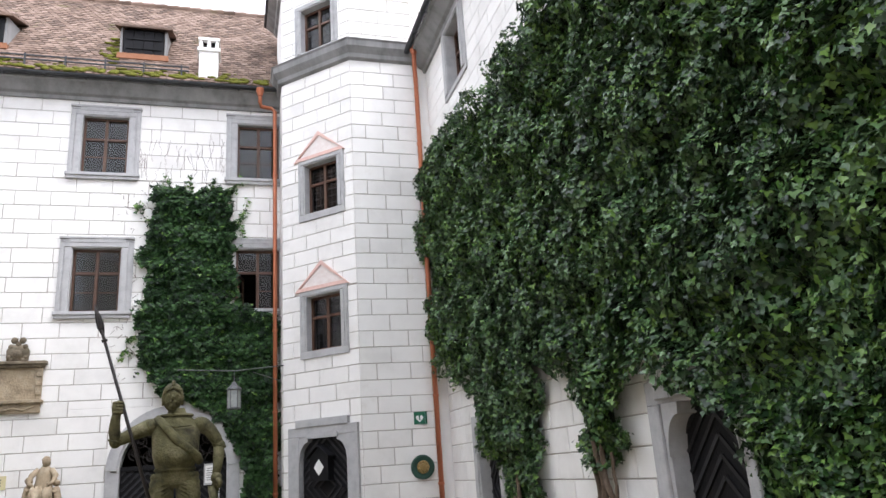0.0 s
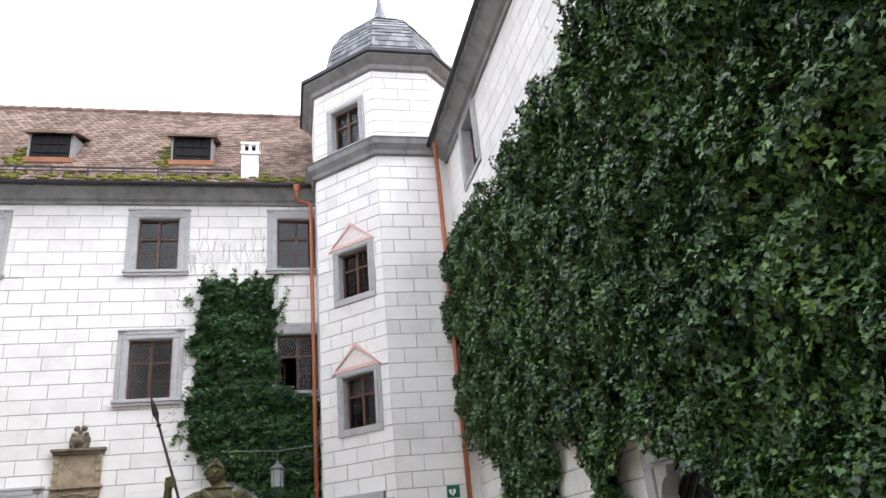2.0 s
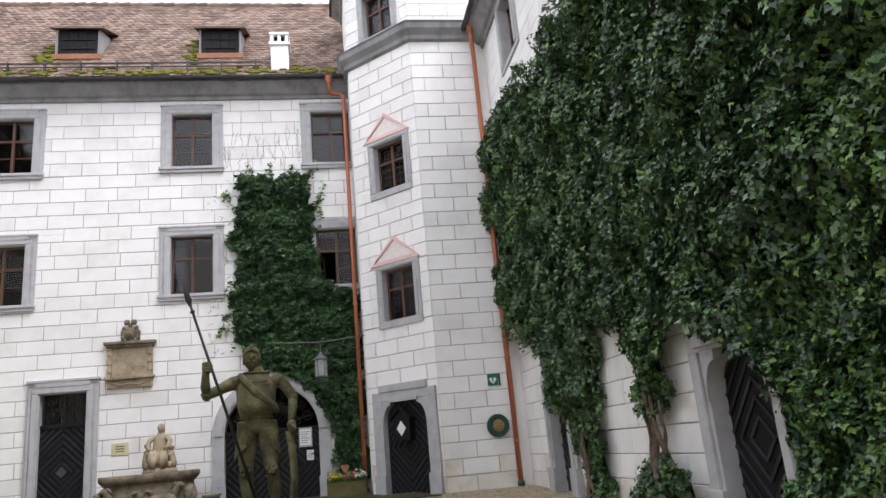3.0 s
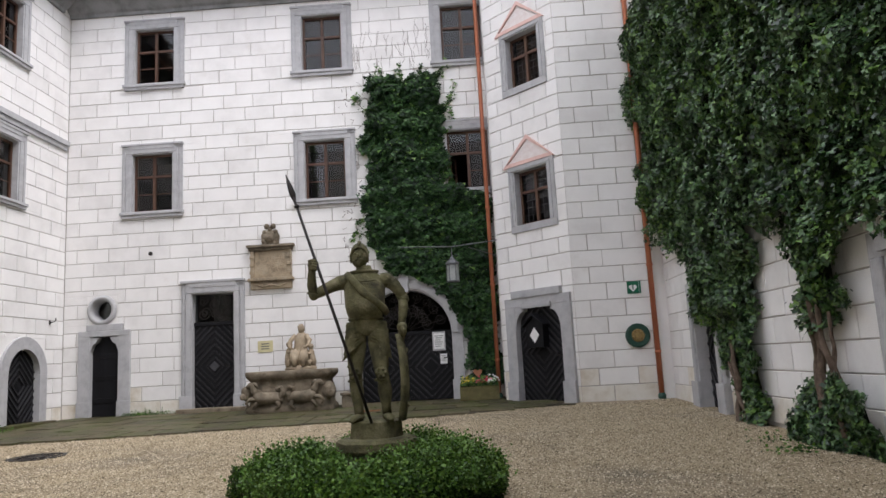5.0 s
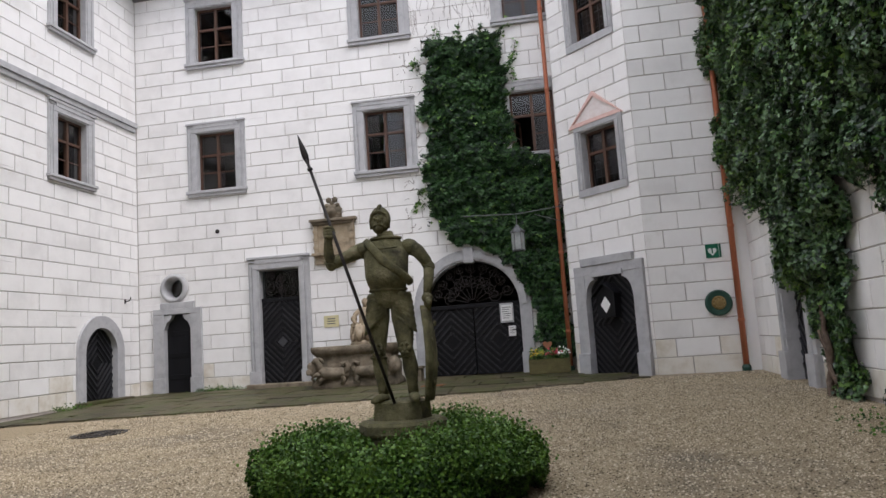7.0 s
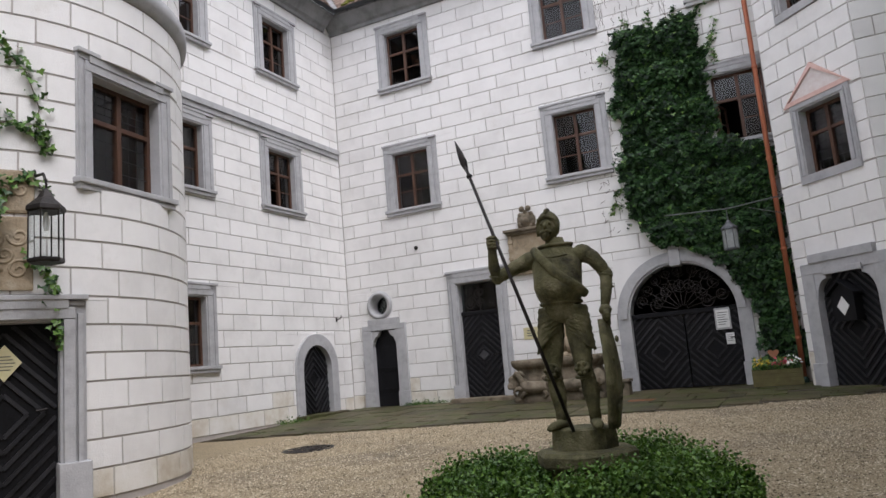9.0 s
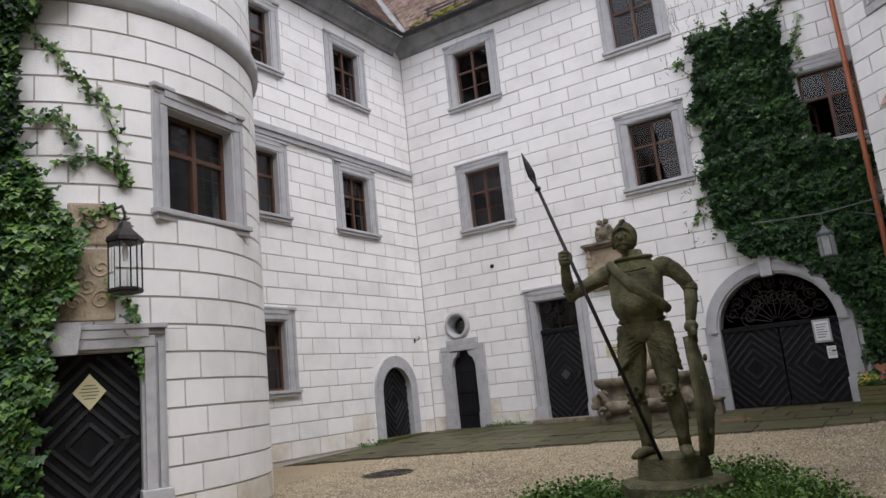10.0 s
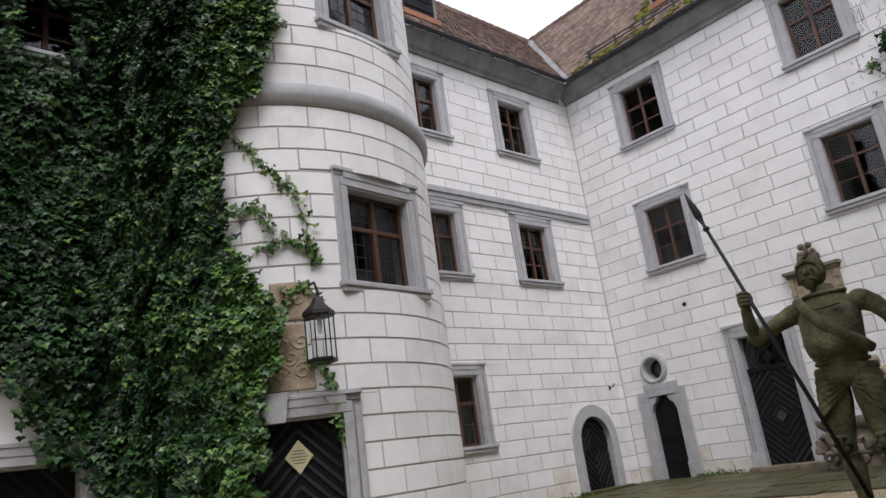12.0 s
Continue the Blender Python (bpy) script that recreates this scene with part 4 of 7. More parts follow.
def tile_roof(name, m, length, z0, k, run, label, y0=-0.5, left=None, right=None, tile=(0.19, 0.165), valley=0.0, x_from=0.0):
    """Plain tiles laid on a slope that rises with +y; valley trims it by x > valley * rise."""
    roof = thing(name, m, label, "roof", kind="structure")
    slope = math.sqrt(1 + k * k)
    cy, cz = 1 / slope, k / slope
    bm = bmesh.new()
    q = [bm.verts.new(p) for p in ((x_from - valley * 0.0, y0, z0 - 0.03), (length, y0, z0 - 0.03), (length, y0 + run, z0 + k * run - 0.03), (x_from - valley * run, y0 + run, z0 + k * run - 0.03))]
    bm.faces.new(q)
    part("deck", bm, EARTH, roof)
    rnd = random.Random(name)
    verts, faces = [], []
    rows = int(run * slope / tile[1])
    for r in range(rows):
        d = r * tile[1]
        n = int((length + valley * run) / tile[0]) + 1
        for c in range(-n if valley else 0, n):
            x = c * tile[0] + (tile[0] / 2 if r % 2 else 0)
            if x < x_from - valley * d * cy or x + tile[0] > length:
                continue
            w, ln = tile[0] * 0.95, tile[1] * 1.25
            j, tl = rnd.uniform(-0.008, 0.008), rnd.uniform(0.012, 0.028)
            b = len(verts)
            for px, pd, pn in ((0, ln, 0.004), (w, ln, 0.004), (w, 0.05, tl), (w * 0.75, 0.012, tl), (w * 0.5, 0.0, tl), (w * 0.25, 0.012, tl), (0, 0.05, tl),
                               (w, 0.05, tl - 0.014), (w * 0.75, 0.012, tl - 0.014), (w * 0.5, 0.0, tl - 0.014), (w * 0.25, 0.012, tl - 0.014), (0, 0.05, tl - 0.014)):
                dd = d + pd + j
                verts.append((x + px, y0 + dd * cy - pn * cz, z0 + dd * cz + pn * cy))
            faces.append((b, b + 1, b + 2, b + 3, b + 4, b + 5, b + 6))
            for e in range(4):
                faces.append((b + 2 + e, b + 7 + e, b + 8 + e, b + 3 + e))
    me = bpy.data.meshes.new("tiles")
    me.from_pydata([tuple(v) for v in verts], [], [f[::-1] if len(f) == 7 else f for f in faces])
    me.materials.append(TILE)
    t = new("tiles", me)
    t.parent = roof
    tagged(t, "weathered clay plain tiles", kind="stuff")
    bm = bmesh.new()
    rx0 = x_from - valley * run
    for c in range(int((length - rx0) / 0.35)):
        x = rx0 + c * 0.35
        tube(bm, [(x, y0 + run, z0 + k * run + 0.0), (x + 0.36, y0 + run, z0 + k * run + 0.02)], [0.10, 0.115], 8)
    part("ridge", bm, TILE, roof, "row of round ridge tiles")
    return roof


K = 1.2
RUN = 4.05
roof_n = tile_roof("roof_north", NORTH, 15.5, 11.02, K, RUN, "steep old clay-tiled roof with moss along the eaves", valley=1.0, x_from=0.5)
roof_w = tile_roof("roof_west", pose(-10.77, 19.5, 0, 0, 0, 90) @ Matrix.Diagonal((-1, 1, 1, 1)), 16.0, 11.02, K, RUN, "steep old clay-tiled roof of the side wing", valley=1.0, x_from=0.0)
roof_e = tile_roof("roof_east", EAST, 27.0, 11.08, 1.0, 4.0, "clay-tiled roof above the ivy wall", tile=(0.4, 0.36))
part("valley_flashing", ring_loft(bmesh.new(), [[(0.38, -0.52, 11.02), (0.62, -0.5, 11.02), (0.62, -0.5, 11.05), (0.38, -0.52, 11.05)], [(-3.67, 3.55, 15.92), (-3.42, 3.55, 15.92), (-3.42, 3.55, 15.96), (-3.67, 3.55, 15.96)]]), CORNICE, roof_n, "pale zinc valley flashing")


def dormer(m, w=1.1):
    t = thing("dormer", m, "low roof dormer with dark shutter boards and tiled hood", "dormer", group="roof dormers")
    h = 0.84
    for k in range(4):
        a = -w / 2 + 0.05 + k * (w - 0.1) / 4
        part("shutter_board", boxes(((a + 0.004, -0.03, 0.08), (a + (w - 0.1) / 4 - 0.004, 0.02, h)), bevel=0.004), BLACKWOOD, t)
    for zz in (0.26, 0.54):
        part("batten", boxes(((-w / 2 + 0.12, -0.055, zz), (w / 2 - 0.12, -0.031, zz + 0.05)), bevel=0.004), BLACKWOOD, t)
    for sx in (-1, 1):
        bm = bmesh.new()
        x = sx * w / 2
        ring_loft(bm, [[(x - 0.03, -0.04, 0), (x - 0.03, -0.04, h + 0.02), (x - 0.03, 1.0, h + 0.32), (x - 0.03, 0.75, 0.75)], [(x + 0.03, -0.04, 0), (x + 0.03, -0.04, h + 0.02), (x + 0.03, 1.0, h + 0.32), (x + 0.03, 0.75, 0.75)]])
        bmesh.ops.recalc_face_normals(bm, faces=bm.faces)
        part("cheek", bm, CORNICE, t)
    part("sill", boxes(((-w / 2 - 0.08, -0.12, -0.08), (w / 2 + 0.08, 0.05, 0.08)), bevel=0.01), TERRA, t)
    bm = bmesh.new()
    ring_loft(bm, [[(-w / 2 - 0.16, -0.18, h + 0.0), (w / 2 + 0.16, -0.18, h + 0.0), (w / 2 + 0.16, -0.18, h + 0.06), (-w / 2 - 0.16, -0.18, h + 0.06)],
                   [(-w / 2 - 0.16, 1.25, h + 0.62), (w / 2 + 0.16, 1.25, h + 0.62), (w / 2 + 0.16, 1.25, h + 0.68), (-w / 2 - 0.16, 1.25, h + 0.68)]])
    bmesh.ops.recalc_face_normals(bm, faces=bm.faces)
    part("hood", bm, TILE, t)
    return t


def roof_at(x, dy):
    return (x, 20 + dy, 11.02 + K * (dy + 0.5))


dm = dormer(pose(*roof_at(-3.3, 0.38)))
copy_thing(dm, pose(*roof_at(-7.1, 0.38)))
copy_thing(dm, pose(-10.85, 14.7, 11.02 + K * 0.58, 0, 0, 90))
rail = thing("snow_guard", pose(0, 0, 0), "low dark snow guard rail along the mossy eaves", "snow guard")
for dz in (0.13, 0.24):
    part("rail", boxes(((-9.6, 19.70, 11.28 + dz), (-2.1, 19.73, 11.315 + dz)), bevel=0.004), ZINC, rail)
for k in range(9):
    part("bracket", boxes(((-9.5 + 0.9 * k, 19.68, 11.25), (-9.46 + 0.9 * k, 19.75, 11.58)), bevel=0.004), ZINC, rail)
chim = thing("chimney", pose(-1.62, 19.95, 11.1), "whitewashed square chimney with arched vents at its head", "chimney")
part("shaft", boxes(((-0.24, -0.24, -0.3), (0.24, 0.24, 0.95)), bevel=0.012), PLASTER_ALL, chim)
part("collar", boxes(((-0.29, -0.29, 0.95), (0.29, 0.29, 1.05)), bevel=0.02), PLASTER_ALL, chim)
for sx in (-1, 0, 1):
    for sy in (-1, 1):
        part("vent_post", boxes(((sx * 0.2 - 0.045, sy * 0.2 - 0.045, 1.05), (sx * 0.2 + 0.045, sy * 0.2 + 0.045, 1.27)), bevel=0.008), PLASTER_ALL, chim)
part("cap", boxes(((-0.27, -0.27, 1.27), (0.27, 0.27, 1.36)), bevel=0.015), PLASTER_ALL, chim)
# Solid block in the rooms' near-black fills the space behind the vents.
part("flue", boxes(((-0.14, -0.14, 1.05), (0.14, 0.14, 1.27))), ROOMSHADE, chim)

# polygonal tower: cornices, bell roof
OCT = [(0.2, 21.0), (0.2, 19.0), (1.7, 17.5), (3.27, 17.5), (4.77, 19.0), (4.77, 21.0), (3.27, 22.5), (1.7, 22.5)]
OC = Vector((2.485, 20.0, 0))


def oct_ring(grow, z):
    out = []
    for x, y in OCT:
        v = Vector((x, y, 0)) - OC
        out.append(OC + v * (1 + grow / 2.6) + Vector((0, 0, z)))
    return out


bm = bmesh.new()
ring_loft(bm, [oct_ring(g, z) for g, z in ((0.0, 10.78), (0.10, 10.82), (0.12, 10.92), (0.24, 11.06), (0.26, 11.2), (0.30, 11.24), (0.02, 11.36))])
c = part("tower_cornice", bm, CORNICE)
tagged(c, "grey moulded cornice round the stair tower", "cornice", kind="structure")
bm = bmesh.new()
ring_loft(bm, [oct_ring(g, z) for g, z in ((0.0, 13.5), (0.08, 13.55), (0.10, 13.68), (0.24, 13.78), (0.34, 13.86), (0.34, 13.95), (0.0, 14.0))])
c = part("tower_eaves", bm, CORNICE)
tagged(c, "grey coved eaves under the bell roof", "cornice", kind="structure")
bm = bmesh.new()
ring_loft(bm, [oct_ring(g, z) for g, z in ((0.36, 13.90), (0.42, 13.92), (0.42, 14.02), (0.2, 14.06))])
c = part("tower_gutter", bm, ZINC)
tagged(c, "dark metal eaves edge of the tower roof", "gutter", kind="structure")
bell = thing("tower_roof", pose(0, 0, 0), "slate bell-shaped tower roof with a pointed finial", "roof", kind="structure")
profile = [(0.36, 14.02), (-0.25, 14.30), (-0.45, 14.75), (-0.55, 15.2), (-0.72, 15.7), (-1.02, 16.2), (-1.45, 16.6), (-1.9, 16.85), (-2.2, 17.05)]
bm = bmesh.new()
ring_loft(bm, [oct_ring(g, z) for g, z in profile])
part("deck", bm, SLATE, bell)
verts, faces = [], []
rnd = random.Random(3)
for (g0, z0), (g1, z1) in zip(profile, profile[1:]):
    seg = max(1, int(math.hypot(g1 - g0, z1 - z0) / 0.17))
    for r in range(seg):
        lo, hi = oct_ring(g0 + (g1 - g0) * r / seg, z0 + (z1 - z0) * r / seg), oct_ring(g0 + (g1 - g0) * (r + 1.35) / seg, z0 + (z1 - z0) * (r + 1.35) / seg)
        for e in range(8):
            a0, b0, a1, b1 = lo[e], lo[(e + 1) % 8], hi[e], hi[(e + 1) % 8]
            n = max(1, int((b0 - a0).length / 0.2))
            up = ((a0 + b0) / 2 - OC)
            up.z = 0
            up = up.normalized() * 0.02 + Vector((0, 0, 0.012))
            for k in range(n):
                o = 0.5 / n if r % 2 else 0
                u0, u1 = min(1, k / n + o), min(1, (k + 0.95) / n + o)
                if u1 - u0 < 0.02:
                    continue
                b = len(verts)
                l = up * rnd.uniform(0.8, 1.5)
                verts += [tuple(a0.lerp(b0, u0) + l), tuple(a0.lerp(b0, u1) + l), tuple(a1.lerp(b1, u1)), tuple(a1.lerp(b1, u0)), tuple(a0.lerp(b0, u0) + l * 0.2), tuple(a0.lerp(b0, u1) + l * 0.2)]
                faces += [(b, b + 1, b + 2, b + 3), (b + 4, b + 5, b + 1, b)]
me = bpy.data.meshes.new("slates")
me.from_pydata(verts, [], faces)
me.materials.append(SLATE)
sl = new("slates", me)
sl.parent = bell
tagged(sl, "overlapping grey slates", kind="stuff")
bm = bmesh.new()
lathe(bm, [(0.42, 17.0), (0.30, 17.25), (0.2, 17.6), (0.1, 18.1), (0.03, 18.7), (0.01, 19.0)], 8, (OC.x, OC.y, 0))
part("finial", bm, SLATE, bell)

# painted gables over the stair windows
for z in (5.26, 8.50):
    g = thing("window_gable", FACE_SW @ pose(1.16, 0, z), "pink-edged painted triangular gable over a tower window", "gable", group="window gables")
    bm = bmesh.new()
    extrude_outline(bm, [(-0.62, 0.09), (0.62, 0.09), (0, 0.56)], -0.012, 0.01)
    part("tympanum", bm, PINKWHITE, g)
    for pts in ([(-0.76, 0.0), (0.76, 0.0), (0.66, 0.085), (-0.66, 0.085)], [(-0.76, 0.0), (-0.64, 0.085), (0, 0.555), (0, 0.66)], [(0.76, 0.0), (0, 0.66), (0, 0.555), (0.64, 0.085)]):
        bm = bmesh.new()
        extrude_outline(bm, pts, -0.05, 0.01)
        bmesh.ops.recalc_face_normals(bm, faces=bm.faces)
        part("moulding", bm, PINK, g)


# ---- pipes, lamps, signs ----
def downpipe(points, label, r=0.05):
    t = thing("downpipe", pose(0, 0, 0), label, "downpipe")
    bm = bmesh.new()
    tube(bm, points, r, 12)
    smooth(part("pipe", bm, COPPER, t))
    x, y = points[-1][0], points[-1][1]
    for z in (0.9, 2.7, 4.6, 6.6, 8.6):
        bm = bmesh.new()
        lathe(bm, [(r + 0.004, z - 0.03), (r + 0.014, z - 0.02), (r + 0.014, z + 0.02), (r + 0.004, z + 0.03)], 14, (x, y, 0))
        box(bm, (x - 0.012, y, z - 0.012), (x + 0.012, y + 0.16, z + 0.012))
        part("bracket", bm, COPPER, t)
    bm = bmesh.new()
    lathe(bm, [(0.075, points[-1][2] - 0.06), (0.085, points[-1][2] + 0.02), (0.06, points[-1][2] + 0.07)], 14, (x, y, 0))
    part("shoe", bm, DARKGREEN, t, "green cast pipe shoe")
    bm = bmesh.new()
    lathe(bm, [(0.06, points[0][2] - 0.12), (0.10, points[0][2] + 0.02), (0.11, points[0][2] + 0.08)], 14, (points[0][0], points[0][1], 0))
    part("hopper", bm, COPPER, t)
    return t


downpipe([(-0.32, 19.5, 10.86), (-0.32, 19.55, 10.60), (-0.28, 19.62, 10.50), (-0.02, 19.66, 10.48), (0.06, 19.66, 10.40), (0.06, 19.66, 6), (0.06, 19.66, 0.06)], "bright copper downpipe between house and stair tower")
downpipe([(3.22, 17.1, 10.95), (3.22, 17.12, 10.6), (3.30, 17.38, 10.2), (3.30, 17.40, 6), (3.30, 17.40, 0.0)], "bright copper downpipe in the corner by the ivy wall", 0.055)


def lantern(m, h, r, label, metal=IRON, glass=GLASS):
    t = thing("wall_lantern", m, label, "lantern")
    n = 6
    bm = bmesh.new()
    lathe(bm, [(r * 0.98, -h * 0.42), (r * 1.05, -h * 0.40), (r * 1.05, -h * 0.37), (r * 0.9, -h * 0.36)], n)
    part("base_ring", bm, metal, t)
    bm = bmesh.new()
    lathe(bm, [(r * 1.0, h * 0.20), (r * 1.14, h * 0.22), (r * 1.10, h * 0.27), (r * 0.62, h * 0.36), (r * 0.5, h * 0.38), (r * 0.3, h * 0.46), (r * 0.08, h * 0.50)], n)
    roof = part("roof", bm, metal, t)
    for k in range(n):
        a = 2 * math.pi * k / n
        bm = bmesh.new()
        tube(bm, [(r * 0.98 * math.cos(a), r * 0.98 * math.sin(a), -h * 0.38), (r * 0.98 * math.cos(a), r * 0.98 * math.sin(a), h * 0.22)], 0.0085, 6)
        part("bar", bm, metal, t)
        b = a + 2 * math.pi / n
        bm = bmesh.new()
        p = [(r * 0.95 * math.cos(q), r * 0.95 * math.sin(q)) for q in (a, b)]
        vs = [bm.verts.new(v) for v in ((*p[0], -h * 0.37), (*p[1], -h * 0.37), (*p[1], h * 0.21), (*p[0], h * 0.21))]
        bm.faces.new(vs)
        part("pane", bm, glass, t).visible_shadow = False
    bm = bmesh.new()
    lathe(bm, [(0.02, -0.02), (0.035, 0.05), (0.03, 0.12), (0.012, 0.18)], 10)
    part("bulb", bm, WHITE, t, "unlit pale bulb")
    bm = bmesh.new()
    tube(bm, [(0, 0, h * 0.48), (0, 0, h * 0.62)], 0.012, 6)
    part("hook", bm, metal, roof)
    return t


lp = lantern(on_tower(-22, 2.72, 0.5), 0.86, 0.17, "black six-sided hanging lantern before the round tower", glass=CLEAR)
bm = bmesh.new()
tube(bm, [(0, 0, 0.5), (0.0, 0.12, 0.62), (0.0, 0.45, 0.68), (0.0, 0.62, 0.9)], 0.016, 6)
part("bracket", bm, IRON, lp)
lp = lantern(pose(-0.86, 19.0, 3.02), 0.66, 0.145, "small grey lantern hung from a rod by the gate arch", GREYIRON, SKYPALE)
bm = bmesh.new()
tube(bm, [(-1.2, 0, 0.62), (0, 0, 0.56), (1.15, 0, 0.66)], 0.014, 6)
part("wire", bm, GREYIRON, lp)
bm = bmesh.new()
tube(bm, [(0, 0, 0.34), (0, 0, 0.57)], 0.008, 5)
part("hanger", bm, GREYIRON, lp)
bm = bmesh.new()
tube(bm, [(0.4, 0.2, 0.55), (0.7, 0.3, 0.46), (1.0, 0.36, 0.36), (1.1, 0.36, 0.22)], 0.01, 5)
part("stay", bm, GREYIRON, lp)

aed = thing("first_aid_sign", FACE_S @ pose(1.25, -0.01, 2.25), "green and white defibrillator sign on the tower wall", "sign")
part("plate", boxes(((-0.14, -0.02, -0.13), (0.10, 0.0, 0.13)), bevel=0.004), GREEN, aed)
part("side_plate", boxes(((0.11, -0.06, -0.13), (0.135, 0.0, 0.13)), bevel=0.004), GREEN, aed)
bm = bmesh.new()
heart = []
for k in range(24):
    a = 2 * math.pi * k / 24
    heart.append((-0.02 + 0.0052 * 16 * math.sin(a) ** 3, -0.01 + 0.0052 * (13 * math.cos(a) - 5 * math.cos(2 * a) - 2 * math.cos(3 * a) - math.cos(4 * a))))
extrude_outline(bm, heart, -0.025, -0.021)
part("heart", bm, WHITE, aed, "white heart")
part("bolt", boxes(((-0.032, -0.029, -0.05), (-0.008, -0.0255, 0.03))), GREEN, aed)
bell_round = thing("round_wall_badge", FACE_S @ pose(1.24, 0, 1.25), "round dark green disc with brass relief on the tower wall", "badge")
bm = bmesh.new()
lathe(bm, [(0.25, 0.0), (0.25, 0.05), (0.235, 0.075), (0.2, 0.06)], 32)
bmesh.ops.rotate(bm, verts=bm.verts, matrix=Matrix.Rotation(radians(90), 3, "X"))
smooth(part("disc", bm, DARKGREEN, bell_round))
bm = bmesh.new()
lathe(bm, [(0.135, 0.06), (0.13, 0.085), (0.08, 0.09), (0.075, 0.12), (0.03, 0.13)], 24)
for k in range(9):
    a = k * 0.7
    lathe(bm, [(0.035, 0.08), (0.025, 0.105), (0.005, 0.11)], 7, (0.10 * math.cos(a), 0.10 * math.sin(a), 0))
bmesh.ops.rotate(bm, verts=bm.verts, matrix=Matrix.Rotation(radians(90), 3, "X"))
part("brass_relief", bm, BRASS, bell_round, "dull brass relief")
sg = thing("yellow_sign", NORTH @ pose(-5.62 + 10.77, -0.005, 1.53), "small yellow sign with print on the white wall", "sign")
part("plate", boxes(((-0.19, -0.012, -0.14), (0.19, 0.0, 0.14)), bevel=0.003), PAPER, sg)
part("print", boxes(*[((-0.10, -0.015, 0.05 - 0.06 * k), (0.10, -0.0125, 0.075 - 0.06 * k)) for k in range(3)]), INK, sg, "unreadable lines of print")

# ---- memorial plaque with coat of arms ----
pl = thing("memorial_plaque", NORTH @ pose(-5.43 + 10.77, 0, 0), "sandstone memorial plaque crowned with carved arms", "plaque")
part("panel", boxes(((-0.42, -0.05, 3.22), (0.42, 0.05, 3.92)), bevel=0.01), SAND, pl)
for sx in (-1, 1):
    bm = boxes(((sx * 0.47 - 0.05, -0.09, 3.22), (sx * 0.47 + 0.05, 0.05, 3.92)), bevel=0.015)
    for k in range(3):
        box(bm, (sx * 0.47 - 0.062, -0.11, 3.32 + 0.2 * k), (sx * 0.47 + 0.062, -0.05, 3.40 + 0.2 * k), 0.012)
    part("pilaster", bm, SAND, pl)
part("cornice", boxes(((-0.60, -0.18, 3.99), (0.60, 0.05, 4.06)), ((-0.55, -0.12, 3.92), (0.55, 0.05, 3.99)), bevel=0.014), SANDDARK, pl)
part("ledge", boxes(((-0.57, -0.16, 3.15), (0.57, 0.05, 3.22)), bevel=0.014), SAND, pl)
bm = boxes(((-0.52, -0.08, 2.94), (0.52, 0.05, 3.15)), bevel=0.02)
tube(bm, [(-0.4, -0.08, 3.08), (-0.2, -0.1, 3.0), (0, -0.1, 3.05), (0.2, -0.1, 3.0), (0.4, -0.08, 3.08)], 0.025, 6)
part("apron", bm, SAND, pl)
bm = bmesh.new()
extrude_outline(bm, [(-0.2, 4.06), (0.2, 4.06), (0.22, 4.3), (0.15, 4.42), (-0.15, 4.42), (-0.22, 4.3)], -0.12, 0.04)
for cx, cz, r in ((-0.08, 4.52, 0.075), (0.08, 4.52, 0.075), (0, 4.22, 0.10), (-0.17, 4.16, 0.055), (0.17, 4.16, 0.055), (0, 4.44, 0.06), (-0.14, 4.38, 0.06), (0.14, 4.38, 0.06), (-0.12, 4.1, 0.05), (0.12, 4.1, 0.05)):
    bmesh.ops.create_icosphere(bm, subdivisions=2, radius=r, matrix=Matrix.Translation((cx, -0.1, cz)) @ Matrix.Diagonal((1, 0.6, 1, 1)))
smooth(part("carved_arms", bm, SANDDARK, pl))

# ---- fountain trough and its sculpture ----
tr = thing("stone_trough", pose(-4.72, 19.1, ground_z(0, 19)), "carved sandstone fountain trough with reliefs of horses", "trough")


def trough_ring(gx, gy, z, n=96):
    pts = []
    for k in range(n):
        a = 2 * math.pi * k / n
        c, s = math.cos(a), math.sin(a)
        e = 0.35
        pts.append((gx * math.copysign(abs(c) ** e, c), gy * math.copysign(abs(s) ** e, s), z))
    return pts


bm = bmesh.new()
side = [(1.0, 0.52, 0.0), (1.02, 0.54, 0.07), (1.0, 0.52, 0.14), (0.95, 0.48, 0.19), (0.94, 0.47, 0.26), (0.95, 0.48, 0.33), (0.96, 0.49, 0.40), (0.96, 0.49, 0.47), (0.94, 0.48, 0.54), (0.91, 0.46, 0.61), (0.90, 0.45, 0.68), (0.92, 0.47, 0.73)]
ring_loft(bm, [trough_ring(*p) for p in side], cap=False)
carve(bm, 0.022, 7.0, 3.0)
ring_loft(bm, [trough_ring(*p) for p in ((0.92, 0.47, 0.73), (0.97, 0.52, 0.78), (1.01, 0.55, 0.83), (1.02, 0.555, 0.87), (1.02, 0.555, 0.93), (1.0, 0.54, 0.945), (0.9, 0.45, 0.94), (0.86, 0.42, 0.6), (0.5, 0.2, 0.58))])
bmesh.ops.recalc_face_normals(bm, faces=bm.faces)
smooth(part("basin", bm, SANDDARK, tr))


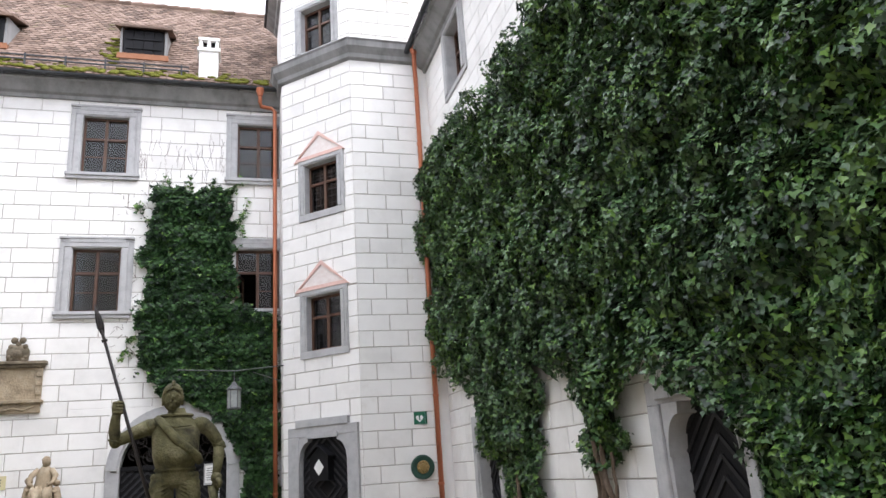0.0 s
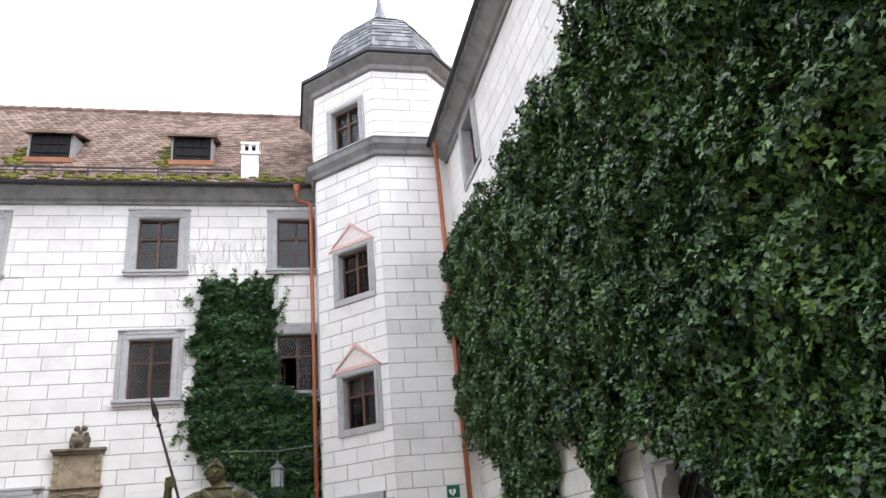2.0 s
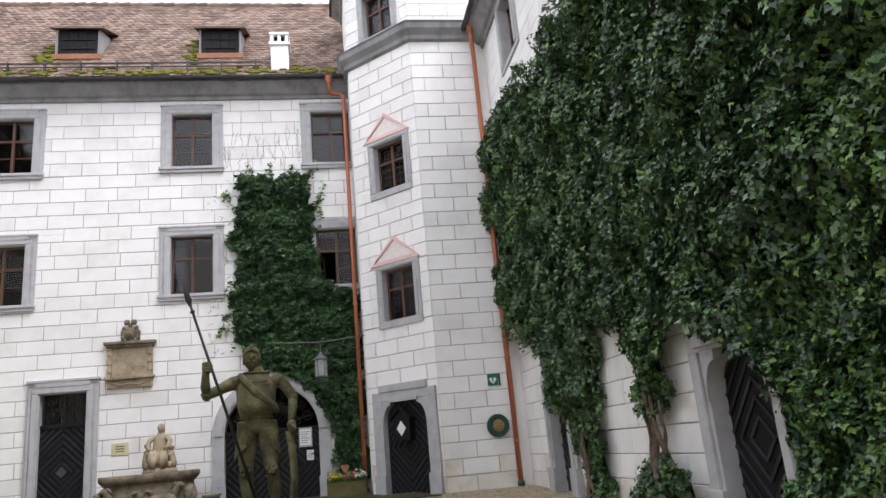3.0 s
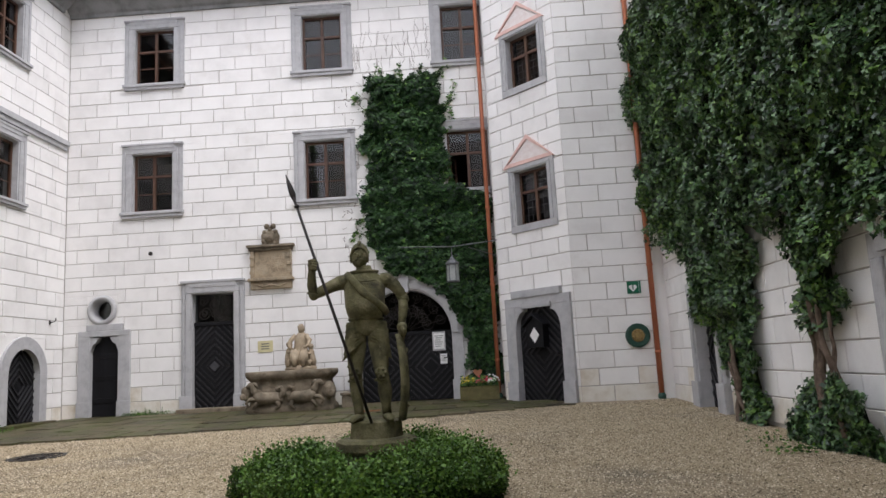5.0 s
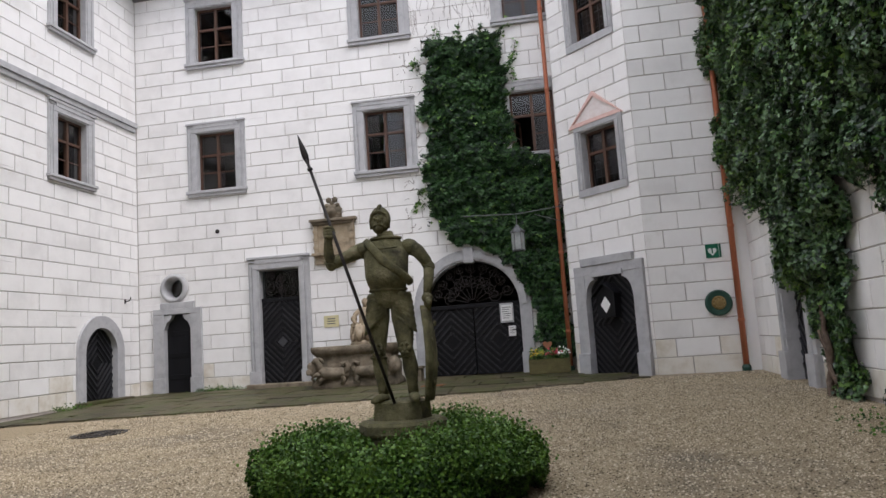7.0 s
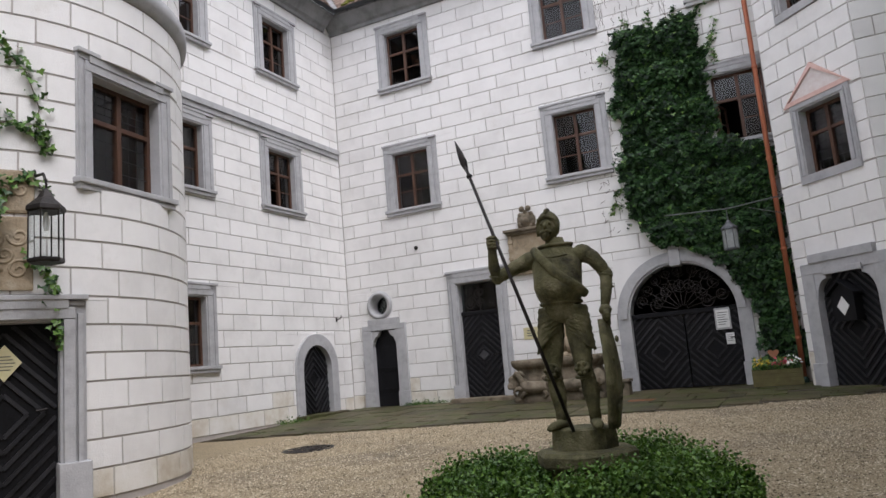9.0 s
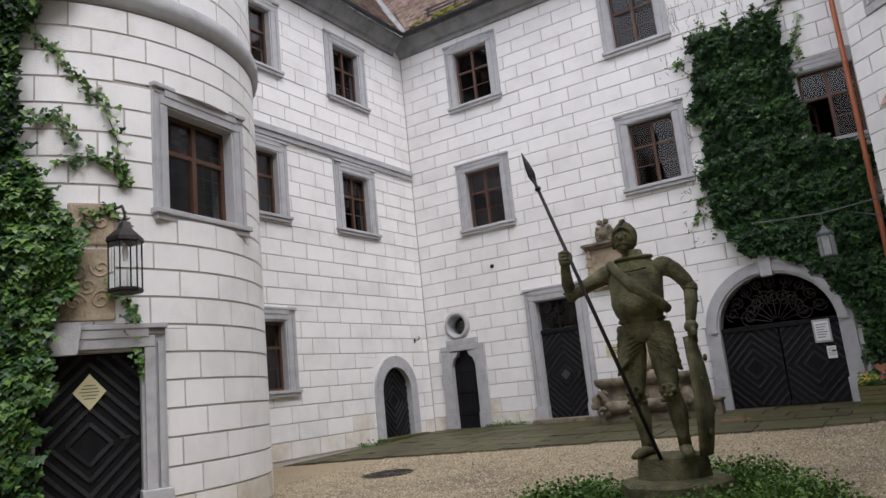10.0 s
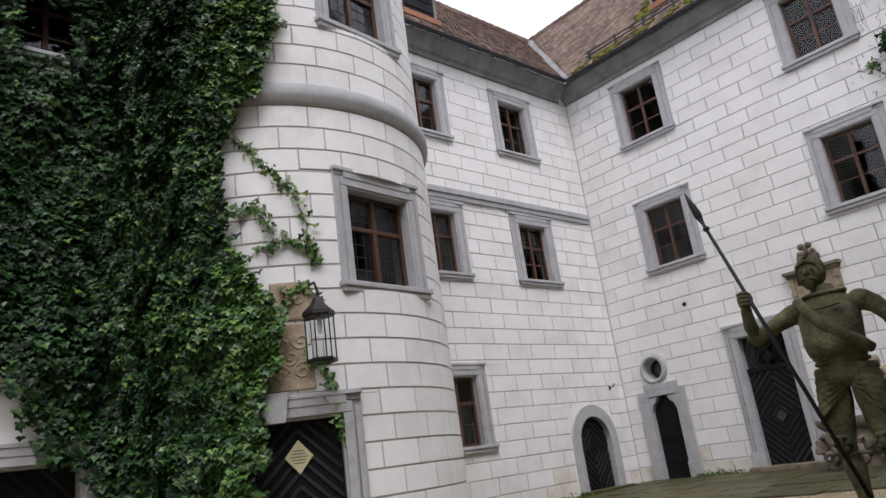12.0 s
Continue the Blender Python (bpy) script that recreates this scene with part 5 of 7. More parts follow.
def sea_horse(cx, sx):
    """A rearing horse in high relief: chest, arched neck, head, forelegs and a coiled tail."""
    bm = bmesh.new()
    q = lambda x, y, z: (cx + sx * x, -0.47 - y, z)
    tube(bm, [q(-0.40, 0.0, 0.28), q(-0.26, 0.04, 0.36), q(-0.08, 0.06, 0.34), q(0.10, 0.07, 0.36), q(0.22, 0.06, 0.44)], [0.07, 0.12, 0.13, 0.14, 0.10], 12)
    tube(bm, [q(0.16, 0.05, 0.42), q(0.24, 0.07, 0.54), q(0.27, 0.07, 0.63), q(0.33, 0.07, 0.66), q(0.41, 0.06, 0.60)], [0.11, 0.085, 0.07, 0.058, 0.035], 10)
    tube(bm, [q(0.15, 0.08, 0.58), q(0.20, 0.10, 0.66), q(0.26, 0.09, 0.71)], [0.03, 0.04, 0.02], 8)
    tube(bm, [q(0.16, 0.08, 0.36), q(0.33, 0.12, 0.34), q(0.42, 0.10, 0.26), q(0.36, 0.09, 0.18)], [0.06, 0.045, 0.035, 0.03], 8)
    tube(bm, [q(0.06, 0.08, 0.32), q(0.20, 0.12, 0.22), q(0.26, 0.10, 0.12)], [0.06, 0.04, 0.03], 8)
    tube(bm, [q(-0.30, 0.03, 0.34), q(-0.42, 0.04, 0.46), q(-0.36, 0.05, 0.58), q(-0.26, 0.05, 0.55), q(-0.30, 0.05, 0.48)], [0.09, 0.07, 0.05, 0.04, 0.025], 10)
    tube(bm, [q(-0.26, 0.05, 0.30), q(-0.34, 0.09, 0.18), q(-0.24, 0.09, 0.10)], [0.07, 0.045, 0.035], 8)
    return carve(bm, 0.014, 14.0, cx)


for cx, sx in ((-0.50, -1), (0.42, 1)):
    smooth(part("horse_relief", sea_horse(cx, sx), SANDDARK, tr, "worn carved horse in high relief"))
for sx in (-1, 1):
    bm = bmesh.new()
    bmesh.ops.create_icosphere(bm, subdivisions=3, radius=0.16, matrix=Matrix.Translation((sx * 0.93, -0.40, 0.46)) @ Matrix.Diagonal((0.9, 0.9, 1.15, 1)))
    bmesh.ops.create_icosphere(bm, subdivisions=3, radius=0.08, matrix=Matrix.Translation((sx * 1.0, -0.49, 0.40)))
    smooth(part("corner_mask", carve(bm, 0.03, 11.0, sx), SANDDARK, tr, "worn carved corner mask"))
bm = bmesh.new()
tube(bm, [(0, 0, 0), (0, 0, 0.05), (0, 0, 0.09), (0, 0, 0.12)], [0.37, 0.38, 0.36, 0.30], 24, 0.8)
# seated figure and its drapery
tube(bm, [(0.02, 0.03, 0.08), (0.02, 0.02, 0.24), (0.0, 0.0, 0.42), (0.0, 0.0, 0.58), (0.01, 0.0, 0.72), (0.02, 0.0, 0.84), (0.02, -0.01, 0.90)], [0.27, 0.25, 0.20, 0.15, 0.145, 0.12, 0.06], 18, 0.8)
tube(bm, [(0.02, -0.02, 0.88), (0.03, -0.03, 0.95), (0.03, -0.03, 1.03), (0.03, -0.01, 1.09)], [0.05, 0.078, 0.082, 0.04], 14)
tube(bm, [(-0.10, -0.02, 0.82), (-0.22, -0.06, 0.72), (-0.25, -0.12, 0.58), (-0.17, -0.18, 0.50)], [0.065, 0.056, 0.048, 0.04], 10)
tube(bm, [(0.13, -0.02, 0.82), (0.23, -0.05, 0.70), (0.21, -0.13, 0.58), (0.12, -0.18, 0.53)], [0.065, 0.055, 0.046, 0.04], 10)
tube(bm, [(-0.06, -0.05, 0.36), (-0.09, -0.20, 0.40), (-0.09, -0.26, 0.26), (-0.09, -0.25, 0.10)], [0.10, 0.095, 0.075, 0.055], 12)
tube(bm, [(0.08, -0.05, 0.36), (0.11, -0.20, 0.39), (0.12, -0.25, 0.26), (0.12, -0.24, 0.10)], [0.10, 0.095, 0.075, 0.055], 12)
for k in range(5):
    tube(bm, [(-0.16 + 0.08 * k, -0.16, 0.50), (-0.18 + 0.09 * k, -0.21, 0.34), (-0.21 + 0.105 * k, -0.20, 0.12)], [0.025, 0.035, 0.03], 8)
# a child at either side
for sx, hh in ((-1, 1.0), (1, 0.9)):
    tube(bm, [(sx * 0.27, -0.03, 0.08), (sx * 0.28, -0.04, 0.22 * hh), (sx * 0.27, -0.05, 0.36 * hh), (sx * 0.25, -0.05, 0.49 * hh), (sx * 0.25, -0.06, 0.54 * hh)], [0.075, 0.095, 0.09, 0.075, 0.04], 12)
    bmesh.ops.create_icosphere(bm, subdivisions=3, radius=0.075, matrix=Matrix.Translation((sx * 0.25, -0.07, 0.62 * hh)))
    tube(bm, [(sx * 0.30, -0.06, 0.47 * hh), (sx * 0.24, -0.15, 0.42 * hh), (sx * 0.14, -0.18, 0.46 * hh)], [0.04, 0.035, 0.03], 8)
    tube(bm, [(sx * 0.26, -0.08, 0.24 * hh), (sx * 0.24, -0.18, 0.20), (sx * 0.25, -0.17, 0.09)], [0.055, 0.05, 0.035], 8)
carve(bm, 0.016, 12.0, 1.0)
sculpt = smooth(part("fountain_sculpture", bm, SAND))
sculpt.matrix_basis = pose(-4.58, 19.35, 0.90)
tagged(sculpt, "worn sandstone figure group rising behind the trough", "sculpture")
ped = part("sculpture_pedestal", boxes(((-0.42, -0.28, -0.1), (0.42, 0.45, 0.92)), bevel=0.02), SANDDARK)
ped.matrix_basis = pose(-4.58, 19.4, 0)
tagged(ped, "plain sandstone pedestal behind the trough", "pedestal")
st = part("stone_block", boxes(((-0.16, -0.16, 0), (0.16, 0.16, 0.30)), ((-0.19, -0.19, 0.30), (0.19, 0.19, 0.36)), bevel=0.02), SANDDARK)
st.matrix_basis = pose(-3.42, 19.2, ground_z(0, 19.2))
tagged(st, "small square stone bollard beside the trough", "bollard")

# ---- flagstones along the house ----
pave = thing("pavement", pose(0, 0, 0), "wet mossy flagstones along the house walls", "pavement", kind="structure")
bm = bmesh.new()
edge = [(-10.7, 14.4), (-8.6, 14.9), (-6.4, 15.2), (-3.9, 15.68), (-1.4, 16.05), (0.4, 16.8), (1.3, 17.05)]
far = [(-10.7, 19.98), (-8.6, 19.98), (-6.4, 19.98), (-3.9, 19.98), (-1.4, 19.98), (0.15, 19.98), (1.35, 17.75)]
ring_loft(bm, [[(*a, ground_z(*a) - 0.2), (*b, ground_z(*b) - 0.2), (*b, ground_z(*b) + 0.014), (*a, ground_z(*a) + 0.014)] for a, b in zip(edge, far)])
bmesh.ops.recalc_face_normals(bm, faces=bm.faces)
part("bed", bm, EARTH, pave)
rnd = random.Random(4)
for row in range(6):
    x = -10.6 + rnd.uniform(0, 0.3)
    while x < 1.2:
        w = rnd.uniform(0.55, 1.05)
        xm = x + w / 2
        ye = 0.0
        for (ax, ay), (bx, by) in zip(edge, edge[1:]):
            if ax <= xm <= bx:
                ye = ay + (by - ay) * (xm - ax) / (bx - ax)
        if ye == 0.0:
            x += w
            continue
        y1 = 19.96 if xm < 0.0 else 19.0 - (xm - 0.2) - 0.12
        d = (y1 - ye) / 6
        ya, yb = ye + row * d + 0.012, ye + (row + 1) * d - 0.012
        if yb - ya > 0.1:
            q = rnd.uniform(0.0, 0.008)
            bm = boxes(((x + 0.012, ya, 0.0), (x + w - 0.012, yb, 0.03 + q)))
            for v in bm.verts:
                v.co.z += ground_z(v.co.x, v.co.y) - 0.002
            part("flagstone", bm, FLAG, pave)
        x += w
drain = thing("manhole_cover", pose(-7.0, 13.0, ground_z(0, 13.0) + 0.004, math.degrees(math.atan(0.022))), "round rusty iron manhole cover set in the gravel", "manhole cover")
bm = bmesh.new()
lathe(bm, [(0.40, -0.02), (0.40, 0.012), (0.36, 0.014), (0.355, 0.006), (0.1, 0.006), (0.09, 0.012), (0.02, 0.012)], 36)
part("lid", bm, IRON, drain)
part("rib", boxes(*[((-0.3, -0.30 + 0.1 * k, 0.006), (0.3, -0.27 + 0.1 * k, 0.013)) for k in range(7)]), IRON, drain)
gr = thing("drain_grate", pose(-2.75, 17.75, ground_z(0, 17.75) + 0.03), "small rusty drain grate in the flagstones", "drain grate")
part("frame", boxes(((-0.24, -0.16, 0), (0.24, -0.14, 0.012)), ((-0.24, 0.14, 0), (0.24, 0.16, 0.012)), ((-0.24, -0.14, 0), (-0.22, 0.14, 0.012)), ((0.22, -0.14, 0), (0.24, 0.14, 0.012))), TERRA, gr)
for k in range(8):
    part("bar", boxes(((-0.19 + 0.05 * k, -0.14, 0.0), (-0.17 + 0.05 * k, 0.14, 0.01))), TERRA, gr)


# ---- the stone warrior ----
def statue():
    bm = bmesh.new()
    S = 16
    # torso with breastplate and belly
    tor = [(0.0, 0.02, 0.74, 0.135, 0.10), (0.0, 0.0, 0.80, 0.158, 0.125), (0, -0.005, 0.88, 0.138, 0.115), (0, -0.045, 0.935, 0.160, 0.160), (0, -0.055, 1.00, 0.174, 0.168), (0, -0.035, 1.08, 0.178, 0.145), (0, -0.02, 1.17, 0.186, 0.124), (0, 0.0, 1.23, 0.178, 0.104), (0, 0.005, 1.285, 0.122, 0.086), (0, 0.0, 1.32, 0.075, 0.07), (0, -0.005, 1.36, 0.062, 0.062)]
    ring_loft(bm, [[(cx + rx * math.cos(2 * math.pi * j / S), cy + ry * math.sin(2 * math.pi * j / S), z) for j in range(S)] for cx, cy, z, rx, ry in tor])
    # belt and plate edges
    for z, rx, ry, cy in ((0.885, 0.145, 0.122, -0.006), (1.305, 0.12, 0.082, 0.004)):
        ring = [(rx * math.cos(2 * math.pi * j / 24), cy + ry * math.sin(2 * math.pi * j / 24), z) for j in range(25)]
        tube(bm, ring, 0.014, 6)
    tube(bm, [(-0.11, -0.135, 1.215), (0, -0.155, 1.205), (0.11, -0.135, 1.215)], 0.007, 6)
    # sash from shoulder to hip
    tube(bm, [(-0.15, -0.07, 1.29), (-0.09, -0.145, 1.22), (0.0, -0.185, 1.11), (0.09, -0.19, 1.03), (0.165, -0.13, 0.965), (0.19, -0.04, 0.93)], [0.025, 0.032, 0.035, 0.036, 0.035, 0.03], 8, 0.6)
    tube(bm, [(-0.12, -0.10, 1.28), (-0.04, -0.165, 1.18), (0.05, -0.195, 1.08), (0.15, -0.15, 1.0)], 0.016, 6)
    # skirt of plates on each thigh
    for sx, hx in ((-1, -0.086), (1, 0.093)):
        rings = []
        for k in range(7):
            for step, r in ((0.0, 0.086 + 0.001 * k), (0.028, 0.0965 + 0.0006 * k), (0.034, 0.0945 + 0.0006 * k)):
                tilt = 0.006 + 0.013 * k
                rings.append([(hx + sx * 0.004 * k + r * math.cos(2 * math.pi * j / 22), -0.005 * k + r * 0.98 * math.sin(2 * math.pi * j / 22), 0.865 - 0.036 * k - step - tilt * sx * math.cos(2 * math.pi * j / 22)) for j in range(22)])
        ring_loft(bm, rings)
    # legs
    tube(bm, [(-0.085, 0.0, 0.84), (-0.09, -0.005, 0.66), (-0.10, -0.015, 0.50), (-0.105, -0.025, 0.41), (-0.105, -0.005, 0.34), (-0.100, 0.005, 0.26), (-0.09, 0.005, 0.14), (-0.085, 0.0, 0.06)], [0.088, 0.088, 0.070, 0.058, 0.055, 0.061, 0.043, 0.041], 14)
    tube(bm, [(0.09, 0.0, 0.84), (0.105, -0.03, 0.66), (0.12, -0.06, 0.50), (0.125, -0.075, 0.41), (0.14, -0.05, 0.34), (0.145, -0.03, 0.26), (0.15, -0.02, 0.14), (0.155, -0.02, 0.06)], [0.088, 0.088, 0.070, 0.058, 0.055, 0.061, 0.043, 0.041], 14)
    for kx, ky in ((-0.105, -0.075), (0.125, -0.125)):
        bmesh.ops.create_icosphere(bm, subdivisions=2, radius=0.05, matrix=Matrix.Translation((kx, ky, 0.415)) @ Matrix.Diagonal((1.15, 0.6, 1.1, 1)))
        for j in range(6):
            a = j * math.pi / 3
            bmesh.ops.create_icosphere(bm, subdivisions=1, radius=0.018, matrix=Matrix.Translation((kx + 0.038 * math.cos(a), ky - 0.026, 0.415 + 0.038 * math.sin(a))))
        tube(bm, [(kx - 0.065, ky + 0.05, 0.48), (kx, ky - 0.0, 0.475), (kx + 0.065, ky + 0.05, 0.48)], 0.012, 6)
        tube(bm, [(kx - 0.062, ky + 0.05, 0.355), (kx, ky + 0.005, 0.35), (kx + 0.062, ky + 0.05, 0.355)], 0.012, 6)
    # feet
    for fx, fy, dx in ((-0.085, 0.0, -0.05), (0.155, -0.02, 0.05)):
        tube(bm, [(fx, fy + 0.06, 0.03), (fx, fy, 0.045), (fx + dx * 0.6, fy - 0.10, 0.035), (fx + dx, fy - 0.19, 0.022)], [0.036, 0.043, 0.040, 0.022], 10, 0.75)
    # raised arm with spear
    tube(bm, [(-0.20, 0.0, 1.225), (-0.30, -0.02, 1.185), (-0.40, -0.05, 1.135), (-0.445, -0.06, 1.125)], [0.066, 0.055, 0.047, 0.044], 12)
    tube(bm, [(-0.435, -0.06, 1.11), (-0.455, -0.085, 1.20), (-0.45, -0.11, 1.29), (-0.44, -0.12, 1.345)], [0.044, 0.043, 0.036, 0.031], 12)
    bmesh.ops.create_icosphere(bm, subdivisions=2, radius=0.052, matrix=Matrix.Translation((-0.43, -0.135, 1.37)) @ Matrix.Diagonal((1.0, 0.9, 1.15, 1)))
    for k in range(4):
        tube(bm, [(-0.465, -0.14, 1.335 + 0.024 * k), (-0.43, -0.185, 1.335 + 0.024 * k), (-0.395, -0.16, 1.335 + 0.024 * k)], 0.013, 6)
    # lowered arm on the shield
    tube(bm, [(0.19, 0.0, 1.23), (0.26, 0.01, 1.18), (0.31, 0.02, 1.11), (0.335, 0.02, 1.05)], [0.066, 0.056, 0.048, 0.044], 12)
    tube(bm, [(0.335, 0.02, 1.06), (0.335, -0.005, 0.97), (0.325, -0.03, 0.89), (0.315, -0.045, 0.83)], [0.044, 0.043, 0.036, 0.031], 12)
    bmesh.ops.create_icosphere(bm, subdivisions=2, radius=0.05, matrix=Matrix.Translation((0.315, -0.055, 0.80)) @ Matrix.Diagonal((0.9, 1.15, 0.9, 1)))
    for z, x, y in ((1.13, 0.30, 0.02), (0.96, 0.335, 0.0)):
        tube(bm, [(x + 0.044 * math.cos(2 * math.pi * j / 14), y + 0.044 * math.sin(2 * math.pi * j / 14), z) for j in range(15)], 0.008, 6)
    for sx in (-1, 1):
        bmesh.ops.create_icosphere(bm, subdivisions=3, radius=0.072, matrix=Matrix.Translation((sx * 0.188, 0.0, 1.222)) @ Matrix.Diagonal((1.1, 1.0, 0.95, 1)))
    for ex, ey, ez in ((-0.442, -0.06, 1.118), (0.336, 0.02, 1.055)):
        bmesh.ops.create_icosphere(bm, subdivisions=3, radius=0.049, matrix=Matrix.Translation((ex, ey, ez)))
        tube(bm, [(ex - 0.05, ey - 0.02, ez + 0.015), (ex, ey - 0.048, ez), (ex + 0.05, ey - 0.02, ez - 0.015)], 0.010, 6)
    # head, helmet with crest, moustache and beard
    hx = -0.035
    bmesh.ops.create_icosphere(bm, subdivisions=3, radius=0.083, matrix=Matrix.Translation((hx, -0.015, 1.435)) @ Matrix.Diagonal((0.88, 1.0, 1.2, 1)))
    bmesh.ops.create_icosphere(bm, subdivisions=3, radius=0.092, matrix=Matrix.Translation((hx, 0.016, 1.468)) @ Matrix.Diagonal((0.90, 1.04, 1.16, 1)))
    tube(bm, [(hx, -0.075, 1.535), (hx, -0.04, 1.567), (hx, 0.02, 1.580), (hx, 0.08, 1.552), (hx, 0.112, 1.49), (hx, 0.112, 1.41)], [0.010, 0.015, 0.017, 0.016, 0.012, 0.010], 8)
    tube(bm, [(hx - 0.068, -0.035, 1.385), (hx - 0.072, -0.045, 1.45), (hx - 0.055, -0.065, 1.50), (hx, -0.085, 1.522), (hx + 0.055, -0.065, 1.50), (hx + 0.072, -0.045, 1.45), (hx + 0.068, -0.035, 1.385)], [0.014, 0.014, 0.013, 0.012, 0.013, 0.014, 0.014], 8)
    tube(bm, [(hx, -0.098, 1.462), (hx, -0.118, 1.437), (hx, -0.106, 1.425)], [0.010, 0.018, 0.012], 6)
    for sx in (-1, 1):
        tube(bm, [(hx, -0.106, 1.412), (hx + sx * 0.025, -0.104, 1.404), (hx + sx * 0.052, -0.085, 1.392)], [0.014, 0.013, 0.006], 6)
        bmesh.ops.create_icosphere(bm, subdivisions=1, radius=0.014, matrix=Matrix.Translation((hx + sx * 0.032, -0.088, 1.462)))
    tube(bm, [(hx, -0.075, 1.40), (hx, -0.085, 1.375), (hx, -0.07, 1.352)], [0.036, 0.034, 0.022], 10)
    # shield, seen edge on
    rings = []
    for k in range(13):
        u = k / 12
        z = 0.0 + 0.74 * u
        half = 0.21 * math.sin(math.pi * min(1, 0.12 + 0.86 * u)) ** 0.6
        x = 0.305 - 0.04 * (2 * u - 1) ** 2
        rings.append([(x + 0.022, -half - 0.02, z), (x + 0.045, -half * 0.5 - 0.02, z), (x + 0.055, -0.02, z), (x + 0.045, half * 0.5 - 0.02, z), (x + 0.022, half - 0.02, z), (x - 0.012, half - 0.02, z), (x + 0.008, 0 - 0.02, z), (x - 0.012, -half - 0.02, z)])
    ring_loft(bm, rings)
    tube(bm, [(0.31, -0.03, 0.70), (0.315, -0.05, 0.76), (0.33, -0.10, 0.785), (0.34, -0.13, 0.76), (0.335, -0.115, 0.735), (0.33, -0.10, 0.75)], [0.03, 0.03, 0.026, 0.022, 0.018, 0.012], 8)
    for k in range(8):
        bmesh.ops.create_icosphere(bm, subdivisions=2, radius=0.024, matrix=Matrix.Translation((0.345, -0.13 + 0.22 * ((k * 7) % 5) / 4, 0.14 + 0.065 * k)) @ Matrix.Diagonal((0.5, 1.2, 1, 1)))
    carve(bm, 0.004, 16.0, 2.0)
    n_stone = len(bm.faces)
    # spear of dark iron
    a, b = Vector((0.035, -0.21, 0.0)), Vector((-0.655, -0.13, 2.20))
    tube(bm, [a, a.lerp(b, 0.5), a.lerp(b, 0.905)], [0.0135, 0.0135, 0.012], 8)
    tube(bm, [a.lerp(b, 0.86), a.lerp(b, 0.868)], [0.023, 0.023], 8)
    tube(bm, [a.lerp(b, 0.885), a.lerp(b, 0.915), a.lerp(b, 0.95), b], [0.012, 0.029, 0.023, 0.003], 8, 0.4)
    bm.faces.ensure_lookup_table()
    for f in bm.faces[n_stone:]:
        f.material_index = 1
    me = mesh_of("stone_warrior_statue", bm, MOSSY, IRON)
    return smooth(new("stone_warrior_statue", me))


warrior = statue()
warrior.matrix_basis = pose(-1.305, 8.60, 0.462, 0, 0, 4)
tagged(warrior, "mossy stone statue of a helmeted warrior with spear and shield", "statue")
pd = thing("statue_plinth", pose(-1.25, 8.62, 0, 0, 0, 6), "weathered octagonal stone plinth under the warrior", "plinth")
bm = bmesh.new()
lathe(bm, [(0.27, -0.4), (0.26, 0.18), (0.26, 0.19)], 8)
part("shaft", bm, SANDDARK, pd)
bm = bmesh.new()
lathe(bm, [(0.26, 0.19), (0.34, 0.22), (0.355, 0.24), (0.355, 0.30), (0.33, 0.325), (0.26, 0.33)], 8)
part("slab", bm, MOSSY, pd)
bm = bmesh.new()
ring_loft(bm, [[(1.15 * r * math.cos(2 * math.pi * j / 9) * (1 + 0.06 * math.sin(3 * j)), r * math.sin(2 * math.pi * j / 9), z) for j in range(9)] for r, z in ((0.20, 0.325), (0.195, 0.40), (0.19, 0.462), (0.15, 0.475))])
part("rock_base", bm, MOSSY, pd)


